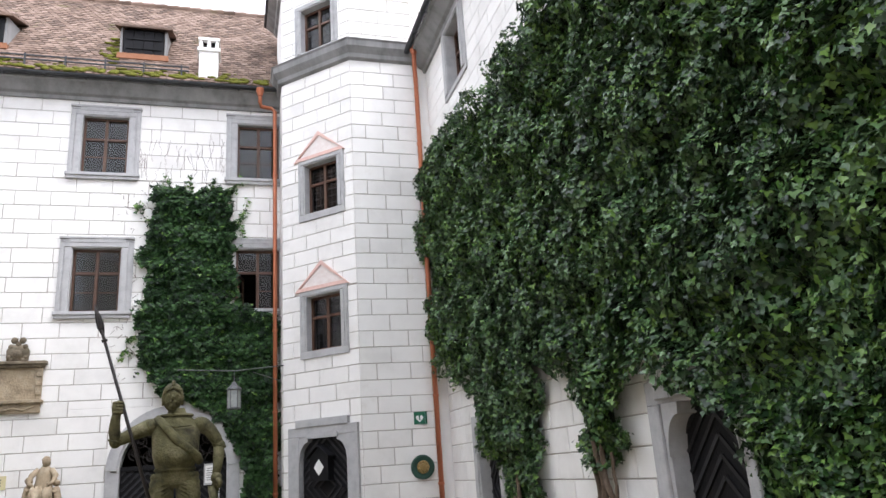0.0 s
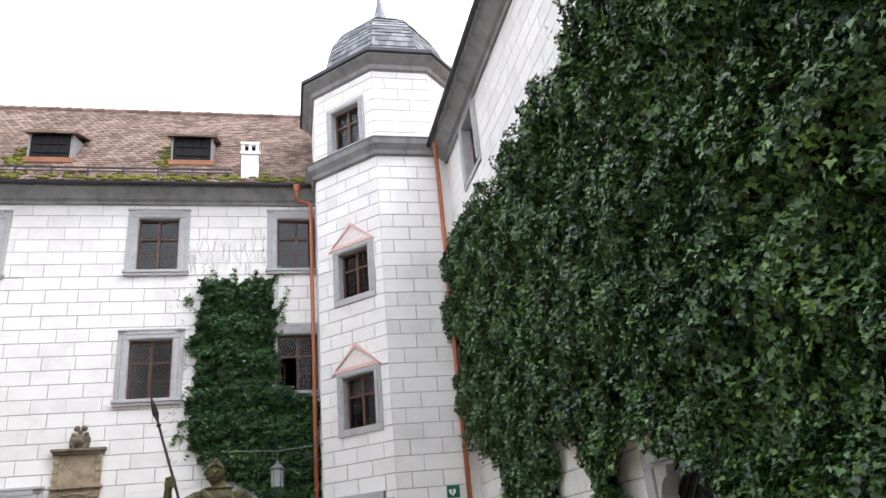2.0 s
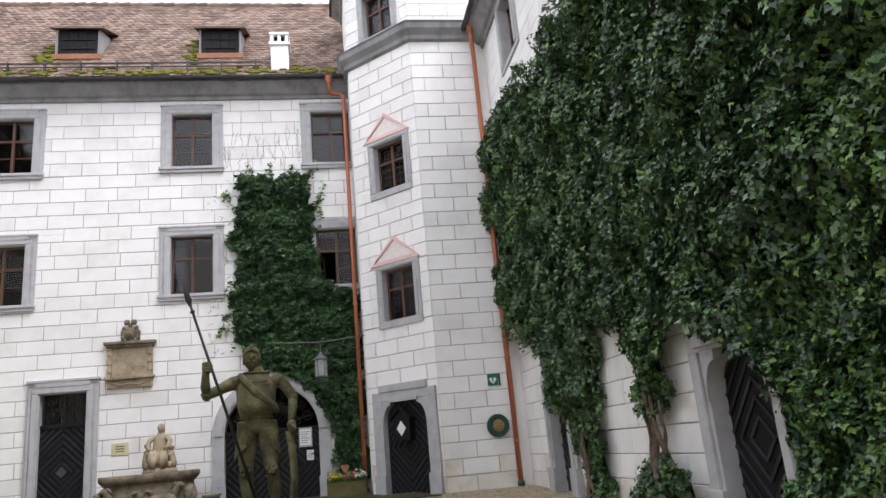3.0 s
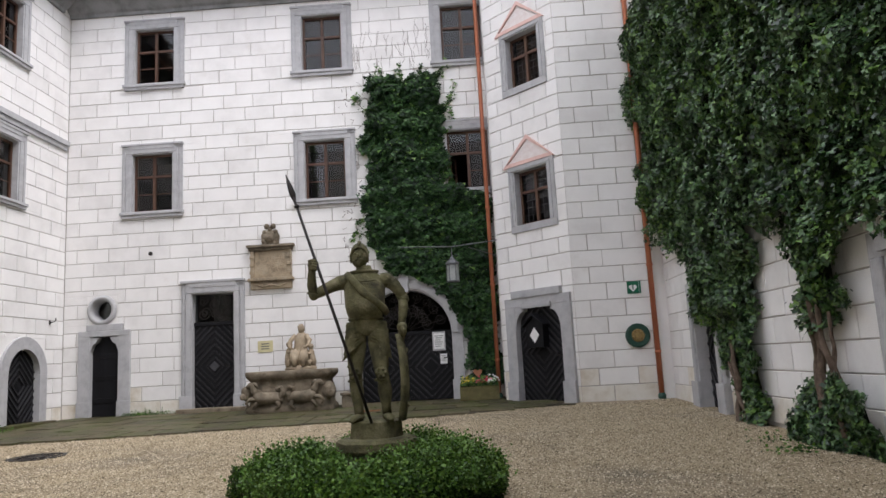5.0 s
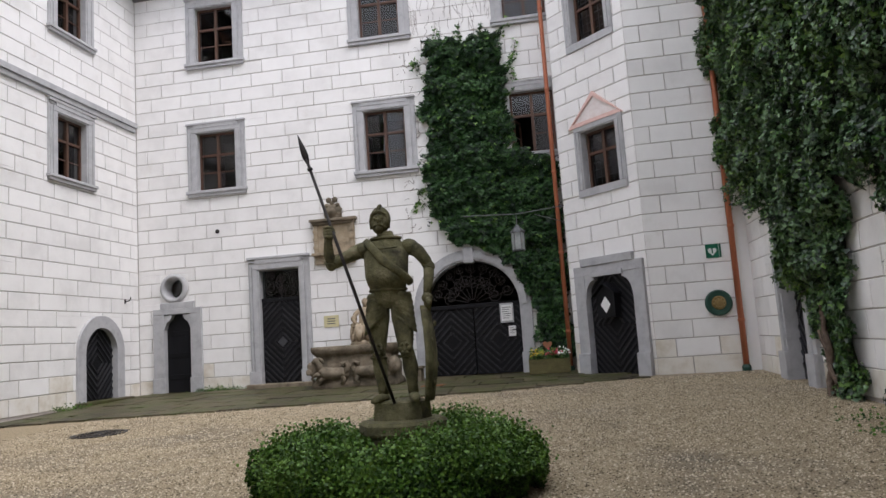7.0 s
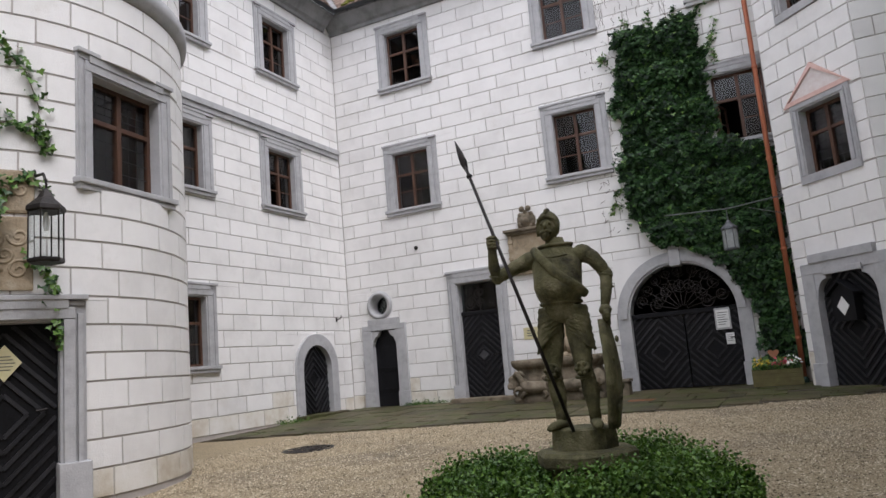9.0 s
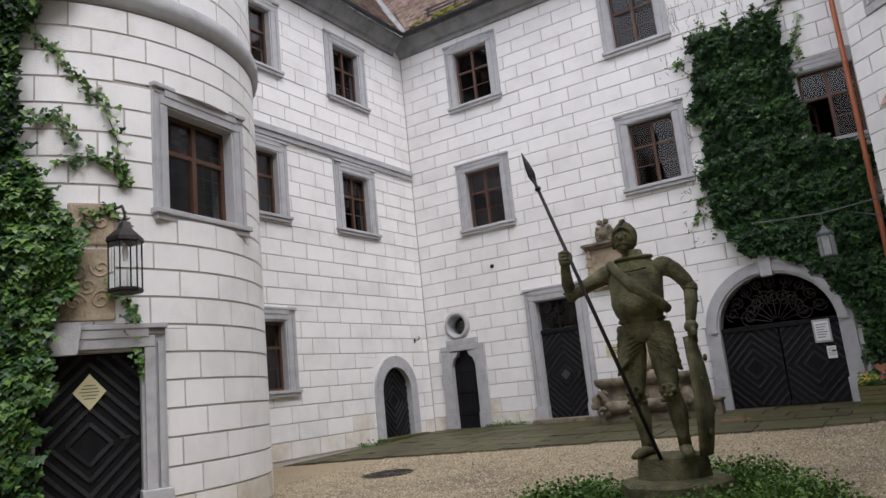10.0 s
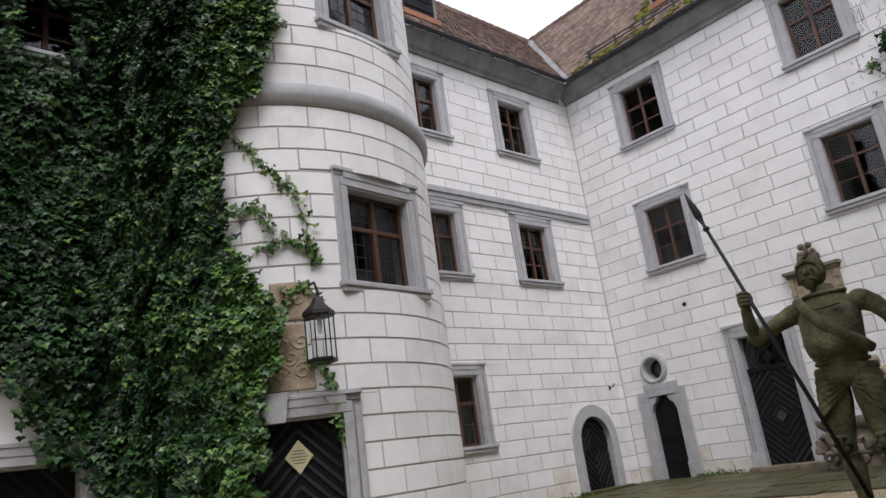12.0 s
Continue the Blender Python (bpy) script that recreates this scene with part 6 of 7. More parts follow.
# ---- leaves ----
def leaf_mesh(name, pts, nrm, size, mat, seed=1, hang=0.7, spread=0.7, wide=0.8, lobed=True, lift=0.45, stray=0.6):
    """One small folded leaf at each place, facing about nrm."""
    rng = np.random.default_rng(seed)
    n = len(pts)
    nrm = nrm + rng.normal(0, spread * 0.85, (n, 3))
    nrm[:, 2] += lift
    nrm /= np.linalg.norm(nrm, axis=1)[:, None]
    down = rng.normal(0, stray, (n, 3))
    down[:, 2] -= hang
    tip = down - (down * nrm).sum(1)[:, None] * nrm
    tip /= np.linalg.norm(tip, axis=1)[:, None] + 1e-9
    side = np.cross(tip, nrm)
    s = (size * rng.uniform(0.5, 1.4, n))[:, None]
    if lobed:
        shape = ((0, 0.0, -0.03), (-0.30, -0.16, 0.07), (-0.56, 0.22, 0.10), (-0.25, 0.42, 0.07), (0, 0.95, -0.08), (0.25, 0.42, 0.07), (0.56, 0.22, 0.10), (0.30, -0.16, 0.07))
        sides = ((0, 1, 2, 3, 4), (0, 4, 5, 6, 7))
    else:
        shape = ((0, 0, 0), (-0.32, 0.3, 0.08), (-0.26, 0.65, 0.05), (0, 1.0, 0), (0.26, 0.65, 0.05), (0.32, 0.3, 0.08))
        sides = ((0, 1, 2, 3), (0, 3, 4, 5))
    nv, nc = len(shape), len(sides[0])
    v = np.empty((n, nv, 3))
    for k, (a, b, c) in enumerate(shape):
        v[:, k] = pts + s * (side * a * wide * 2 * 0.9 + tip * b + nrm * c)
    base = np.arange(n)[:, None] * nv
    f = np.concatenate([base + np.array([c]) for c in sides], 1).reshape(-1, nc)
    me = bpy.data.meshes.new(name)
    me.vertices.add(n * nv)
    me.vertices.foreach_set("co", v.reshape(-1).astype(np.float32))
    me.loops.add(len(f) * nc)
    me.loops.foreach_set("vertex_index", f.reshape(-1).astype(np.int32))
    me.polygons.add(len(f))
    me.polygons.foreach_set("loop_start", np.arange(0, len(f) * nc, nc, dtype=np.int32))
    me.update(calc_edges=True)
    me.materials.append(mat)
    return new(name, me)


def lumps(a, b, seed, scale):
    """Smooth uneven thickness in 0..1 over two wall coordinates."""
    out = np.zeros(len(a))
    rng = np.random.default_rng(seed)
    for k in range(7):
        f = scale * (1.0 + 0.7 * k)
        th = rng.uniform(0, 6.28)
        out += np.sin(f * (a * np.cos(th) + b * np.sin(th)) + rng.uniform(0, 6.28)) / (1 + 0.45 * k)
    return 0.5 + 0.5 * np.tanh(out * 0.7)


def in_outline(x, z, outline):
    inside = np.zeros(len(x), bool)
    for (x0, z0), (x1, z1) in zip(outline, outline[1:] + outline[:1]):
        hit = ((z0 > z) != (z1 > z)) & (x < (x1 - x0) * (z - z0) / (z1 - z0 + 1e-12) + x0)
        inside ^= hit
    return inside


def ivy(name, place, normal, box_, outline, n, size, thick, label, mat, seed, ragged=0.12, scale=1.6, light=0.0, holes=(), taper=0.0, grow=None, fringe=None, **leafy):
    """Leaves over the part of a wall inside an outline of (along, up)."""
    rng = np.random.default_rng(seed)
    a = rng.uniform(box_[0], box_[1], n)
    z = rng.uniform(box_[2], box_[3], n)
    wob = ragged * (lumps(a, z, seed + 1, 5.0) - 0.5) * 2
    wob2 = ragged * (lumps(z, a, seed + 2, 5.0) - 0.5) * 2
    keep = in_outline(a + wob + rng.normal(0, ragged * 0.3, n), z + wob2 + rng.normal(0, ragged * 0.3, n), outline)
    for h in holes:
        keep &= ~((a > h[0]) & (a < h[1]) & (z > h[2]) & (z < h[3]))
    a, z = a[keep], z[keep]
    l = lumps(a, z, seed + 3, scale)
    l2 = lumps(a, z, seed + 7, scale * 2.6)
    out = thick * (0.08 + 0.60 * l + 0.36 * l2) * np.sqrt(rng.uniform(0.35, 1, len(a)))
    if taper:
        out *= np.clip(0.4 + 0.6 * z / taper, 0.4, 1)
    pts, nrm = place(a, z, out), normal(a, z)
    # lumps turn their leaves
    e = 0.05
    ga = (lumps(a + e, z, seed + 3, scale) - l) / e * thick
    gz = (lumps(a, z + e, seed + 3, scale) - l) / e * thick
    along = place(a + e, z, out) - place(a, z, out)
    along /= np.linalg.norm(along, axis=1)[:, None]
    nrm = nrm - along * ga[:, None] * 0.8
    nrm[:, 2] -= gz * 0.8
    root = thing(name, pose(0, 0, 0), label, "ivy", kind="stuff")
    size = np.full(len(a), size)
    if grow:
        size *= 1 + 0.1 * np.clip((a - grow[0]) / (grow[1] - grow[0]), 0, 1)
    if light:
        chance = light * (0.3 + 1.4 * lumps(a, z, seed + 9, 0.9))
        if fringe:
            chance = chance + 0.75 * np.clip((a - fringe[0]) / (fringe[1] - fringe[0]), 0, 1)
        young = rng.uniform(0, 1, len(a)) < chance
        o = leaf_mesh("young_leaves", pts[young], nrm[young], size[young], IVYLIGHT, seed + 5, **leafy)
        o.parent = root
        tagged(o, "fresh light green leaves", kind="stuff")
        pts, nrm, size = pts[~young], nrm[~young], size[~young]
    o = leaf_mesh("leaves", pts, nrm, size, mat, seed + 4, **leafy)
    o.parent = root
    tagged(o, "dark glossy ivy leaves", kind="stuff")
    # sheet behind the leaves; stems and the shade between them are in its colour
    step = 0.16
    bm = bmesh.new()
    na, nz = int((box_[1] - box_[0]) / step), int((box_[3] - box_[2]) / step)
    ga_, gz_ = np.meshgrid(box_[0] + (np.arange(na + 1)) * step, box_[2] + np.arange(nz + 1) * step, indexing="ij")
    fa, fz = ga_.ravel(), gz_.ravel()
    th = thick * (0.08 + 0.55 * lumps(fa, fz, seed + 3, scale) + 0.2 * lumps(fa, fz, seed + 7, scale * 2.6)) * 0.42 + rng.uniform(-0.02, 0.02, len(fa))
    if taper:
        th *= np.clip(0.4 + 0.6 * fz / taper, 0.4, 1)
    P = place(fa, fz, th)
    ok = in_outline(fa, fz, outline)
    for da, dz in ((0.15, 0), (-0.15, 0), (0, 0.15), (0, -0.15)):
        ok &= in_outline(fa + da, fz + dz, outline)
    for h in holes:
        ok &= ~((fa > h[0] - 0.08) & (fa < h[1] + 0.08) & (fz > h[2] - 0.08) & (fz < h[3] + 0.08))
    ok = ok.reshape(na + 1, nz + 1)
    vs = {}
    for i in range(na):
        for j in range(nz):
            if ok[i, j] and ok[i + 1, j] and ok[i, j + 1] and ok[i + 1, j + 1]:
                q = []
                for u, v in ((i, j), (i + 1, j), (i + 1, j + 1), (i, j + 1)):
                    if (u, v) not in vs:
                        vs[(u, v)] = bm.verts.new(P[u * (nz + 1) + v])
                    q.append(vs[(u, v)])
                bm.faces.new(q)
    o = part("stem_shade_mat", bm, UNDER, root, "stems and the shade among them put into one near-black sheet")
    return root


EX = 3.6
e_place = lambda s, z, out: np.stack([EX - out, 17.5 - s, z], 1)
e_normal = lambda s, z: np.tile([-1.0, 0, 0], (len(s), 1))
e_outline = [(-0.2, 8.2), (1.4, 8.2), (3.6, 7.85), (5.7, 7.7), (8.0, 7.75), (10.0, 8.2), (26.5, 8.6), (26.5, -0.5), (9.75, -0.4), (9.6, 0.8), (9.6, 1.45), (9.2, 1.7), (8.85, 1.88), (8.1, 2.13), (7.75, 2.1), (7.8, 1.88), (7.55, 1.68), (7.85, 1.45), (7.75, 1.3), (7.37, 1.28), (7.18, 1.12), (6.95, 1.12), (6.5, 1.2),
             (6.63, 1.55), (6.5, 1.9), (6.35, 2.33), (5.3, 2.45), (5.27, 2.0), (4.95, 1.1), (5.0, 0.64), (5.1, 0.12), (5.0, -0.2), (4.4, -0.15), (4.28, 0.08), (3.8, 0.47), (3.1, 1.18), (2.6, 1.58), (2.65, 2.43), (1.0, 2.85), (0.3, 3.4), (0.0, 4.3), (-0.2, 5.2)]
ivy("ivy_curtain", e_place, e_normal, (-0.3, 13.6, -0.3, 9.0), e_outline, 190000, 0.054, 0.62, "thick glossy ivy hanging over the white wall", IVY, 11, ragged=0.12, taper=3.6, grow=(6.0, 10.5), light=0.34, scale=2.3, holes=((9.55, 9.85, 6.6, 7.6),))
bush = [(6.45, -0.3), (6.2, 0.15), (6.45, 0.42), (7.0, 0.5), (7.5, 0.6), (7.9, 0.3), (8.0, -0.4)]
ivy("ivy_bush", e_place, e_normal, (5.9, 8.3, -0.4, 0.8), bush, 7000, 0.060, 0.42, "low ivy bush round the foot of the old vine", IVY, 17, ragged=0.1, light=0.15)
# old trunks
vine = thing("vine_trunk", pose(0, 0, 0), "twisted bare old vine stems against the wall", "vine")
rnd = random.Random(6)


def vine_stem(foot, head, r, turns, wide, phase):
    """One stem wound loosely about the line from foot to head, both (along, out, up)."""
    n = 18
    pts, radii = [], []
    for k in range(n):
        u = k / (n - 1)
        a = phase + turns * 2 * math.pi * u
        sway = wide * math.sin(math.pi * min(1.0, 0.15 + u))
        s_ = foot[0] + (head[0] - foot[0]) * u + sway * math.cos(a) + rnd.uniform(-0.015, 0.015)
        o_ = foot[1] + (head[1] - foot[1]) * u + 0.45 * sway * math.sin(a)
        pts.append((EX - max(0.05, o_), 17.2 - s_, foot[2] + (head[2] - foot[2]) * u))
        radii.append(r * (1.2 - 0.6 * u) * rnd.uniform(0.85, 1.15))
    bm = bmesh.new()
    tube(bm, pts, radii, 9)
    smooth(part("stem", carve(bm, 0.006, 22.0, phase), BARK, vine))


for k, (foot, head, r) in enumerate((((6.85, 0.14, -0.32), (6.55, 0.18, 1.55), 0.056), ((6.95, 0.16, -0.32), (6.75, 0.18, 1.55), 0.046), ((6.75, 0.12, -0.3), (6.40, 0.16, 1.35), 0.040), ((7.0, 0.18, -0.32), (6.95, 0.15, 1.25), 0.030),
                                     ((4.0, 0.2, -0.3), (3.8, 0.15, 1.1), 0.045), ((4.25, 0.16, -0.3), (3.75, 0.2, 0.7), 0.036))):
    vine_stem(foot, head, r, 1.1 + 0.25 * (k % 3), 0.13 - 0.015 * k, 1.9 * k)

n_place = lambda a, z, out: np.stack([a, 20.0 - out, z], 1)
n_normal = lambda a, z: np.tile([0, -1.0, 0], (len(a), 1))
n_outline = [(-2.75, 8.2), (-1.0, 8.25), (-0.95, 7.2), (-0.92, 5.4), (-0.2, 5.05), (0.12, 4.95), (0.12, 0.4), (-0.15, 0.3), (-0.55, 0.5), (-0.62, 1.4), (-0.75, 2.0), (-1.05, 2.55), (-1.5, 2.95), (-2.0, 3.1), (-2.45, 3.1), (-2.75, 3.5), (-2.95, 4.0), (-2.98, 5.2), (-2.8, 6.0), (-3.0, 6.4), (-2.85, 7.3)]
ivy("ivy_column", n_place, n_normal, (-3.2, 0.3, 0.2, 8.5), n_outline, 62000, 0.072, 0.36, "dark ivy column climbing the house wall between windows", CREEPER, 23, ragged=0.12, scale=2.8, light=0.05, hang=1.5, spread=0.42, stray=0.35, lift=0.55)


def tendril(root, pts, place, normal, seed, size=0.07, per=26):
    rng = np.random.default_rng(seed)
    P = np.array(pts, float)
    t = np.sort(rng.uniform(0, len(P) - 1, per * (len(P) - 1)))
    i = np.minimum(t.astype(int), len(P) - 2)
    q = P[i] + (P[i + 1] - P[i]) * (t - i)[:, None] + rng.normal(0, 0.05, (len(t), 2))
    o = leaf_mesh("tendril_leaves", place(q[:, 0], q[:, 1], rng.uniform(0.02, 0.08, len(t))), normal(q[:, 0], q[:, 1]), size, IVYLIGHT, seed)
    o.parent = root
    tagged(o, "small leaves along a creeping shoot", kind="stuff")
    bm = bmesh.new()
    a = np.array([p[0] for p in pts], float)
    z = np.array([p[1] for p in pts], float)
    tube(bm, [tuple(v) for v in place(a, z, np.full(len(a), 0.012))], 0.006, 5)
    part("shoot", bm, BARK, root)


shoots = thing("ivy_shoots", pose(0, 0, 0), "thin ivy shoots and dead tendrils straying over white plaster", "ivy", kind="stuff")
for k, pts in enumerate(([(-2.9, 4.0), (-3.2, 4.25), (-3.35, 4.1)], [(-2.9, 6.2), (-3.15, 6.5)], [(-2.8, 7.3), (-3.1, 7.6), (-3.15, 7.9)], [(-0.95, 7.2), (-0.7, 7.6), (-0.6, 8.0)], [(-0.95, 6.6), (-0.7, 7.0), (-0.75, 7.3)], [(-1.0, 8.2), (-0.85, 8.5), (-0.6, 8.45)],
                         [(-2.6, 8.2), (-2.5, 8.6)], [(-2.0, 8.2), (-1.95, 8.7)], [(-1.5, 8.2), (-1.4, 8.55)], [(-2.95, 4.6), (-3.25, 4.5)])):
    tendril(shoots, pts, n_place, n_normal, 60 + k, 0.07, 16)
rng_t = random.Random(12)
bm = bmesh.new()
for k in range(30):
    x, z = rng_t.uniform(-3.3, -1.2), rng_t.uniform(8.2, 9.2)
    pts = [(x, 19.99, z)]
    for q in range(rng_t.randint(3, 7)):
        x += rng_t.gauss(0.0, 0.05)
        z += rng_t.uniform(0.05, 0.2)
        pts.append((x, 19.992, min(z, 10.5)))
    tube(bm, pts, 0.0035, 4)
for k in range(90):
    x, z = rng_t.uniform(-3.6, -2.9), rng_t.uniform(3.2, 8.2)
    tube(bm, [(x, 19.99, z), (x + rng_t.uniform(-0.12, 0.12), 19.99, z + rng_t.uniform(-0.12, 0.12))], 0.005, 4)
part("dead_tendrils", bm, BARK, shoots, "brown dead tendrils left on the plaster")

# ivy round the round tower and over the side wall
t_place = lambda a, z, out: np.stack([TOWER.x + (TOWER_R + out) * np.cos(np.radians(a)), TOWER.y + (TOWER_R + out) * np.sin(np.radians(a)), z], 1)
t_normal = lambda a, z: np.stack([np.cos(np.radians(a)), np.sin(np.radians(a)), 0 * a], 1)


def deg_outline(pts):
    return [(a / 20.0, z) for a, z in pts]


t_place20 = lambda a, z, out: t_place(a * 20, z, out)
t_normal20 = lambda a, z: t_normal(a * 20, z)
t_outline = deg_outline([(-120, 10.5), (-27.5, 10.5), (-27, 7.2), (-31, 6.3), (-41, 5.6), (-45, 4.6), (-41, 4.0), (-35, 3.6), (-31, 3.0), (-33, 2.4), (-36, 2.0), (-38, 1.2), (-40, -0.3), (-120, -0.3)])
root_t = ivy("ivy_mantle", t_place20, t_normal20, (-4.6, -1.1, -0.3, 10.5), t_outline, 80000, 0.070, 0.42, "dense ivy mantle over the flank of the round tower", CREEPER, 31, ragged=0.1, scale=2.0, light=0.16, fringe=(-2.5, -1.75), hang=1.5, spread=0.42, stray=0.35, lift=0.55)
for k, pts in enumerate(([(-36, 5.5), (-28, 5.0), (-20, 4.6), (-17, 4.2), (-18, 3.8)], [(-32, 3.9), (-24, 4.0), (-17, 3.9), (-15, 3.7)], [(-26, 3.2), (-20, 3.4), (-15, 3.25)], [(-36, 4.4), (-31, 4.5), (-27, 4.1)], [(-20, 2.5), (-15, 2.3), (-13, 1.9), (-13, 1.5)], [(-30, 6.9), (-24, 7.1), (-18, 7.15)], [(-34, 6.0), (-28, 6.4), (-25, 6.9)])):
    tendril(root_t, deg_outline([(a - 4, z) for a, z in pts]), t_place20, t_normal20, 90 + k, 0.058, 30)
s_place = lambda a, z, out: np.stack([-9.2 + out, a, z], 1)
s_normal = lambda a, z: np.tile([1.0, 0, 0], (len(a), 1))
s_outline = [(-2, 10.5), (7.6, 10.5), (7.6, -0.4), (6.9, -0.4), (6.62, 1.2), (6.45, 1.7), (6.0, 1.8), (5.78, 2.55), (5.5, 2.75), (-2, 2.95)]
ivy("ivy_sheet", s_place, s_normal, (2.0, 7.7, -0.4, 10.5), s_outline, 50000, 0.070, 0.40, "ivy sheet hanging over the side wing wall", CREEPER, 41, ragged=0.12, scale=2.0, light=0.06, holes=((5.7, 6.3, 7.0, 7.75),), hang=1.5, spread=0.42, stray=0.35, lift=0.55)


# ---- clipped box hedge ----
def hedge():
    rng = np.random.default_rng(7)
    cx, cy, R, r_in, top = -1.27, 8.62, 1.07, 0.50, 0.165
    n = 90000
    th = rng.uniform(0, 2 * np.pi, n)
    base = ground_z(0, cy)
    pts, nrm = [], []
    on_top = rng.uniform(0, 1, n) < 0.5
    rr = np.where(on_top, np.sqrt(rng.uniform(r_in ** 2, R ** 2, n)), R)
    bump = 0.14 * (lumps(th * 1.2, rr, 3, 3.2) - 0.5) * 2
    octa = 1 + 0.05 * np.cos(4 * th)
    zz = np.where(on_top, top + bump * 0.6 - 0.13 * np.clip((rr - R + 0.3) / 0.3, 0, 1) ** 2, rng.uniform(base, top - 0.02, n))
    ro = np.where(on_top, rr, R - 0.03 + bump * 0.9 + 0.05 * np.sin(np.pi * np.clip((zz - base) / (top - base), 0, 1))) * octa
    depth = rng.uniform(0, 0.10, n)
    x, y = np.cos(th), np.sin(th)
    p = np.stack([cx + (ro - np.where(on_top, 0, depth)) * x, cy + (ro - np.where(on_top, 0, depth)) * y, zz - np.where(on_top, depth, 0) + rng.normal(0, 0.014, n)], 1)
    m = np.where(on_top[:, None], np.array([[0, 0, 1.0]]), np.stack([x, y, 0.25 + 0 * x], 1))
    root = thing("box_hedge", pose(0, 0, 0), "clipped round box hedge about the statue's plinth", "hedge")
    o = leaf_mesh("leaves", p, m, 0.022, BOX, 77, hang=-0.3, spread=1.1, lobed=False)
    o.parent = root
    tagged(o, "small bright box leaves", kind="stuff")
    # sprigs
    k = 6500
    th = rng.uniform(0, 2 * np.pi, k)
    rr = np.sqrt(rng.uniform(r_in ** 2, (R * 1.02) ** 2, k))
    q = []
    lean = rng.normal(0, 0.012, (2, k))
    tall = rng.uniform(0.3, 1.3, k)
    for j in range(6):
        q.append(np.stack([cx + rr * np.cos(th) + lean[0] * j + rng.normal(0, 0.009, k), cy + rr * np.sin(th) + lean[1] * j + rng.normal(0, 0.009, k), top - 0.04 + 0.028 * j * tall + 0.08 * (lumps(th * 1.2, rr, 3, 3.2) - 0.5) * 2 - 0.13 * np.clip((rr - R + 0.3) / 0.3, 0, 1) ** 2], 1))
    q = np.concatenate(q)
    o = leaf_mesh("sprig_leaf", q, np.tile([0, 0, 0.6], (len(q), 1)), 0.022, BOXTIP, 78, hang=-0.8, spread=1.3, lobed=False)
    o.parent = root
    tagged(o, "upright fresh sprigs", kind="stuff")
    # Solid inner ring, coloured near-black for the shade between the hedge leaves.
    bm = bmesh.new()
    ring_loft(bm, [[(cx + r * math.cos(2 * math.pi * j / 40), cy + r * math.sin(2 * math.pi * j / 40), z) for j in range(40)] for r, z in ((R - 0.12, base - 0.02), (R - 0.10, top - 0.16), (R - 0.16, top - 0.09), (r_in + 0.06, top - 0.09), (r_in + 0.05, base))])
    part("core", bm, UNDER, root, "hedge core with twigs and inner shade put into one near-black colour")


hedge()

# ---- flower tub by the gate ----
tub = thing("flower_box", pose(-0.40, 19.3, ground_z(0, 19.3) + 0.03), "mossy wooden flower box with red and yellow blooms", "planter")
for k in range(4):
    part("board", boxes(((-0.42, -0.2, 0.08 * k + 0.003), (0.42, -0.17, 0.08 * k + 0.077)), bevel=0.005), WOODBOX, tub)
part("body", boxes(((-0.42, -0.17, 0), (0.42, 0.2, 0.32)), bevel=0.006), WOODBOX, tub)
for sx in (-1, 1):
    part("end_board", boxes(((sx * 0.435 - 0.015, -0.2, 0), (sx * 0.435 + 0.015, 0.2, 0.34)), bevel=0.005), WOODBOX, tub)
rng = np.random.default_rng(21)
pf = np.stack([rng.uniform(-0.42, 0.42, 700), rng.uniform(-0.22, 0.2, 700), 0.32 + np.abs(rng.normal(0, 0.09, 700))], 1)
o = leaf_mesh("leaves", pf, np.tile([0, -0.6, 0.6], (700, 1)), 0.05, IVYLIGHT, 5, hang=0.1)
o.parent = tub
tagged(o, "green leaves", kind="stuff")
for nm, mt, cx, cnt in (("red_blooms", RED, 0.08, 70), ("yellow_blooms", YELLOW, -0.27, 45), ("white_blooms", WHITE, 0.3, 40)):
    pf = np.stack([rng.normal(cx, 0.09, cnt), rng.normal(-0.12, 0.07, cnt), 0.40 + np.abs(rng.normal(0, 0.06, cnt))], 1)
    o = leaf_mesh(nm, pf, np.tile([0, -0.8, 0.5], (cnt, 1)), 0.05, mt, 6, hang=0, lobed=False)
    o.parent = tub
    tagged(o, nm.replace("_", " "), kind="stuff")
bm = bmesh.new()
tube(bm, [(-0.02, 0, 0.3), (-0.02, 0, 0.55)], 0.008, 5)
extrude_outline(bm, [(-0.02 + 0.0065 * 16 * math.sin(2 * math.pi * k / 20) ** 3, 0.62 + 0.0065 * (13 * math.cos(2 * math.pi * k / 20) - 5 * math.cos(4 * math.pi * k / 20) - 2 * math.cos(6 * math.pi * k / 20))) for k in range(20)], -0.01, 0.01)
part("heart_stake", bm, TERRA, tub, "rusty heart on a stake")

# ---- small ironwork on the walls ----
hook = thing("wall_hook", WEST @ pose(19.41, 0, 2.38), "small rusty iron hook in the white wall", "hook")
bm = bmesh.new()
tube(bm, [(0, 0.02, 0), (0, -0.12, 0.01), (0, -0.16, 0.05), (0, -0.15, 0.10)], 0.012, 8)
part("prong", bm, IRON, hook)
part("plate", boxes(((-0.03, -0.012, -0.06), (0.03, 0.004, 0.06)), bevel=0.004), IRON, hook)
ring_bolt = thing("tie_bolt", NORTH @ pose(2.23, 0, 4.03), "dark round iron tie bolt in the white plaster", "bolt")
bm = bmesh.new()
lathe(bm, [(0.055, -0.004), (0.055, 0.015), (0.035, 0.03), (0.012, 0.045)], 16)
bmesh.ops.rotate(bm, verts=bm.verts, matrix=Matrix.Rotation(radians(90), 3, "X"))
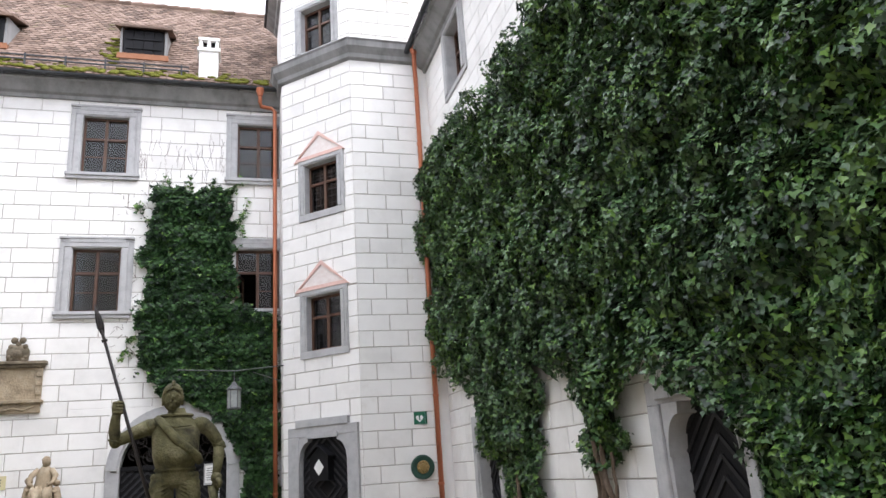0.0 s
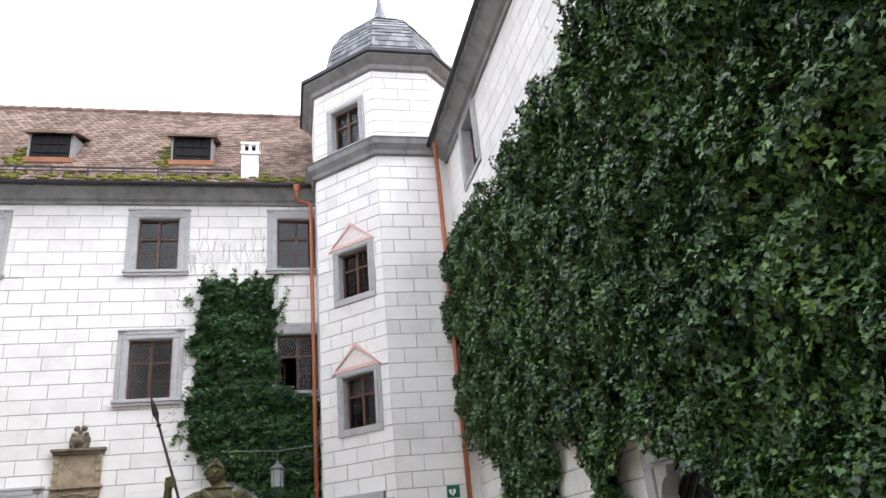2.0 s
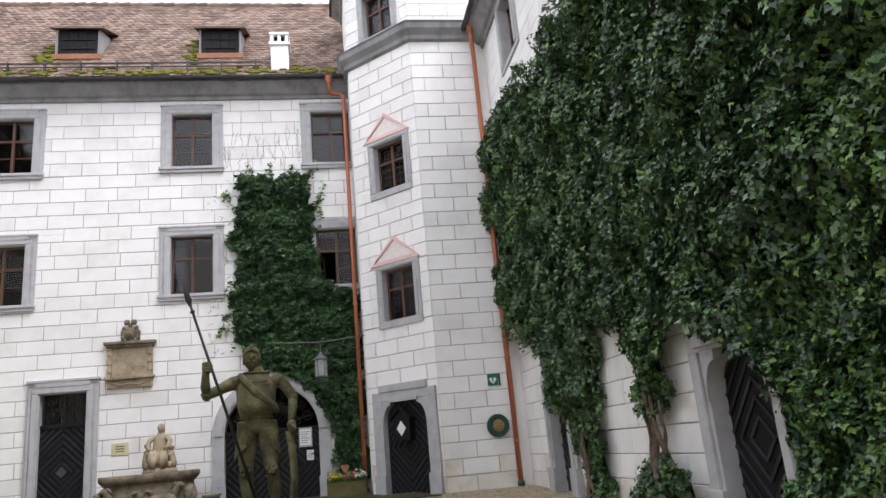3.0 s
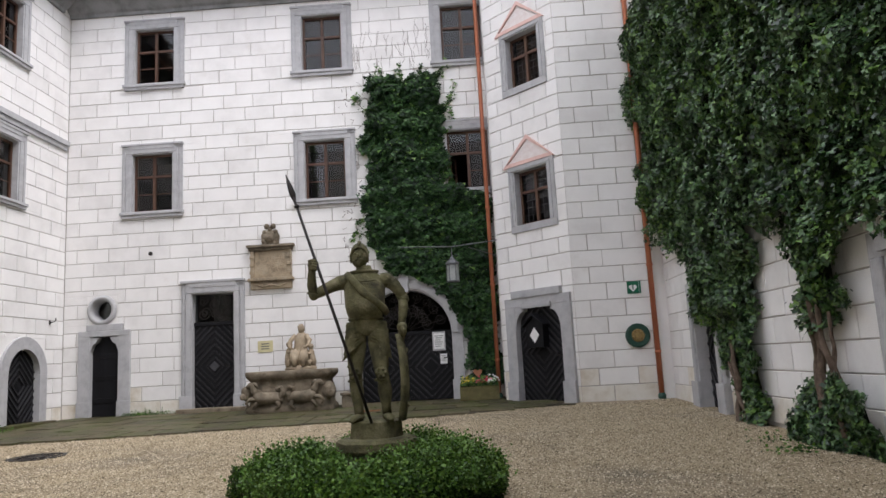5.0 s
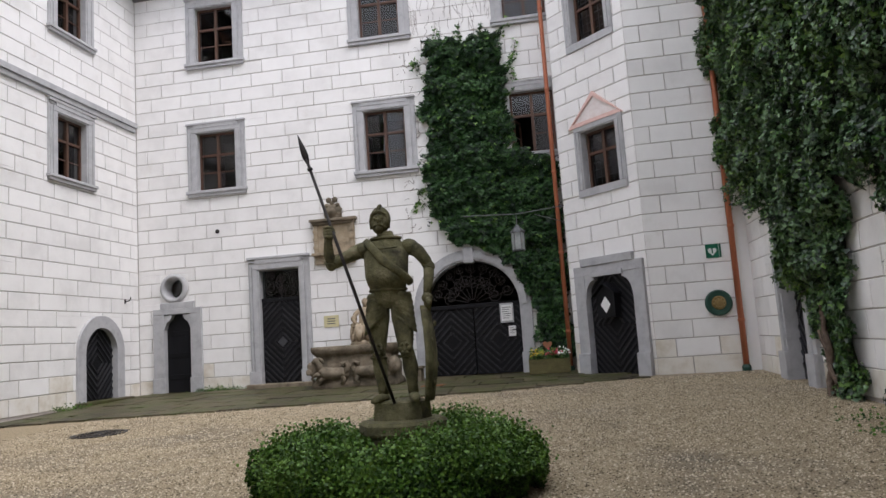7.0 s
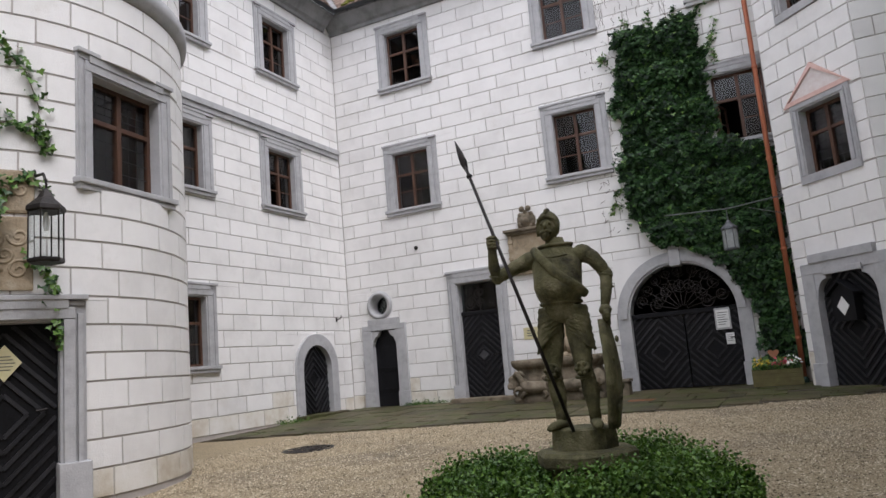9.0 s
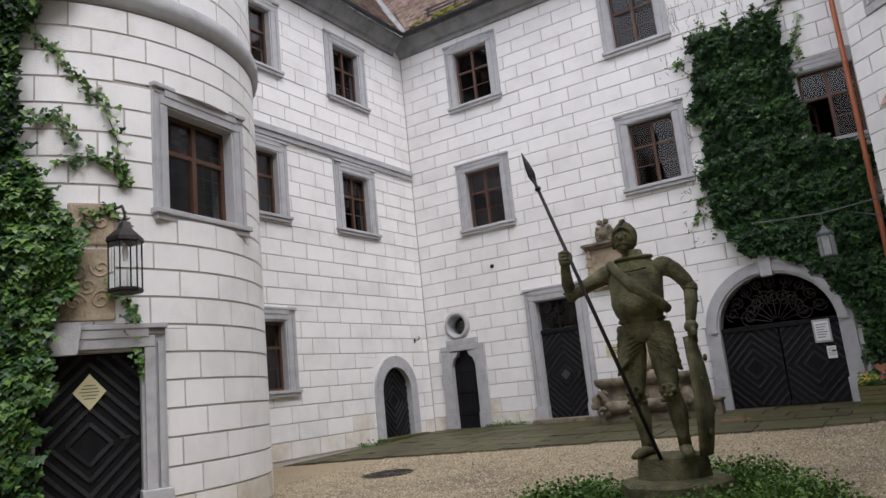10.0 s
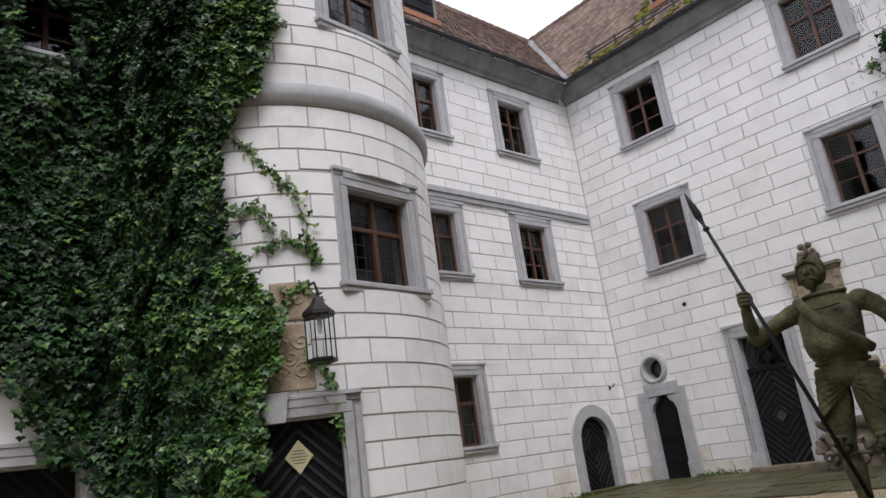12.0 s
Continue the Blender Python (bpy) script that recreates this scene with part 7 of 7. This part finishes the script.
part("boss", bm, IRON, ring_bolt)

# ---- roof moss, gravel, weeds ----
rng = np.random.default_rng(50)
moss = thing("roof_moss", pose(0, 0, 0), "yellow-green moss cushions along the roof's eaves", "moss", kind="stuff")
bm = bmesh.new()
mr = random.Random(2)
for k in range(330):
    if k < 190:
        x, dy = mr.uniform(-10, 0.1), -0.45 + abs(mr.gauss(0, 0.14))
    elif k < 260:
        x, dy = -3.9 + mr.gauss(0, 0.22), 0.55 + mr.gauss(0.05, 0.2)
    else:
        x, dy = -7.8 + mr.gauss(0, 0.25), 0.5 + mr.gauss(0.05, 0.2)
    p = roof_at(x, dy)
    r = mr.uniform(0.03, 0.10)
    bmesh.ops.create_icosphere(bm, subdivisions=1, radius=r, matrix=Matrix.Translation((p[0], p[1] - 0.02, p[2] + 0.02)) @ Matrix.Rotation(math.atan(K), 4, "X") @ Matrix.Diagonal((mr.uniform(1, 2.2), mr.uniform(0.8, 1.4), 0.35, 1)))
smooth(part("cushions", bm, MOSS, moss))


def gravel_stones(n):
    rng = np.random.default_rng(33)
    x = rng.uniform(-8.5, 3.5, n)
    y = 4.5 + 13.0 * rng.uniform(0, 1, n) ** 1.7
    ok = (np.hypot(x + 1.27, y - 8.62) > 1.0) & (np.hypot(x - TOWER.x, y - TOWER.y) > 2.5) & (y < np.interp(x, [-10.7, -8.6, -6.4, -3.9, -1.4, 0.4, 1.3, 3.5], [14.45, 14.95, 15.25, 15.73, 16.1, 16.85, 17.1, 17.4]))
    x, y = x[ok], y[ok]
    n = len(x)
    z = np.array([ground_z(0, v) for v in y])
    s = rng.uniform(0.005, 0.014, n)
    a = rng.uniform(0, 6.28, n)
    shape = np.array([(1, 0, 0), (0, 0.8, 0), (-1, 0, 0), (0, -0.8, 0), (0.2, 0.1, 0.9)])
    c, sn = np.cos(a), np.sin(a)
    v = np.empty((n, 5, 3))
    for k, (px, py, pz) in enumerate(shape):
        v[:, k, 0] = x + s * (px * c - py * sn)
        v[:, k, 1] = y + s * (px * sn + py * c)
        v[:, k, 2] = z + s * pz * 0.8 + 0.008
    base = np.arange(n)[:, None] * 5
    f = np.concatenate([base + np.array([[k, (k + 1) % 4, 4]]) for k in range(4)], 1).reshape(-1, 3)
    me = bpy.data.meshes.new("gravel_stones")
    me.from_pydata(v.reshape(-1, 3), [], f)
    me.materials.append(STONES)
    o = new("gravel_stones", me)
    tagged(o, "loose sandy gravel stones strewn over the yard", "gravel", kind="stuff")


gravel_stones(165000)
weeds = thing("weeds", pose(0, 0, 0), "small green weeds and moss along the wall foot", "weeds", kind="stuff")
wp = []
for cx, cy, n in ((-8.9, 19.85, 260), (-8.5, 19.82, 260), (-8.1, 19.86, 120), (-6.0, 19.86, 120), (-10.5, 16.8, 160), (-10.4, 17.2, 120), (2.9, 10.2, 120), (3.0, 11.0, 60)):
    q = np.stack([rng.normal(cx, 0.16, n), np.minimum(rng.normal(cy, 0.07, n), 19.93), np.abs(rng.normal(0, 0.05, n))], 1)
    q[:, 2] += np.array([ground_z(0, v) for v in q[:, 1]]) + 0.02
    wp.append(q)
wp = np.concatenate(wp)
o = leaf_mesh("blades", wp, np.tile([0.2, -0.4, 0.7], (len(wp), 1)), 0.032, BOX, 9, hang=-0.9, lobed=False)
o.parent = weeds
tagged(o, "small weed leaves", kind="stuff")

# ---- painted ashlars ----
for k, (ob, length, z0, z1, openings, long, first) in enumerate(pending_blocks):
    lay_blocks(ob, length, z0, z1, openings, long, first, 100 + k)
tower_blocks(round_tower, TOWER_R, -0.14, 5.91, 0.3184, t_holes)
tower_blocks(round_tower, TOWER_R, 6.23, 10.9, 0.3113, t_holes)
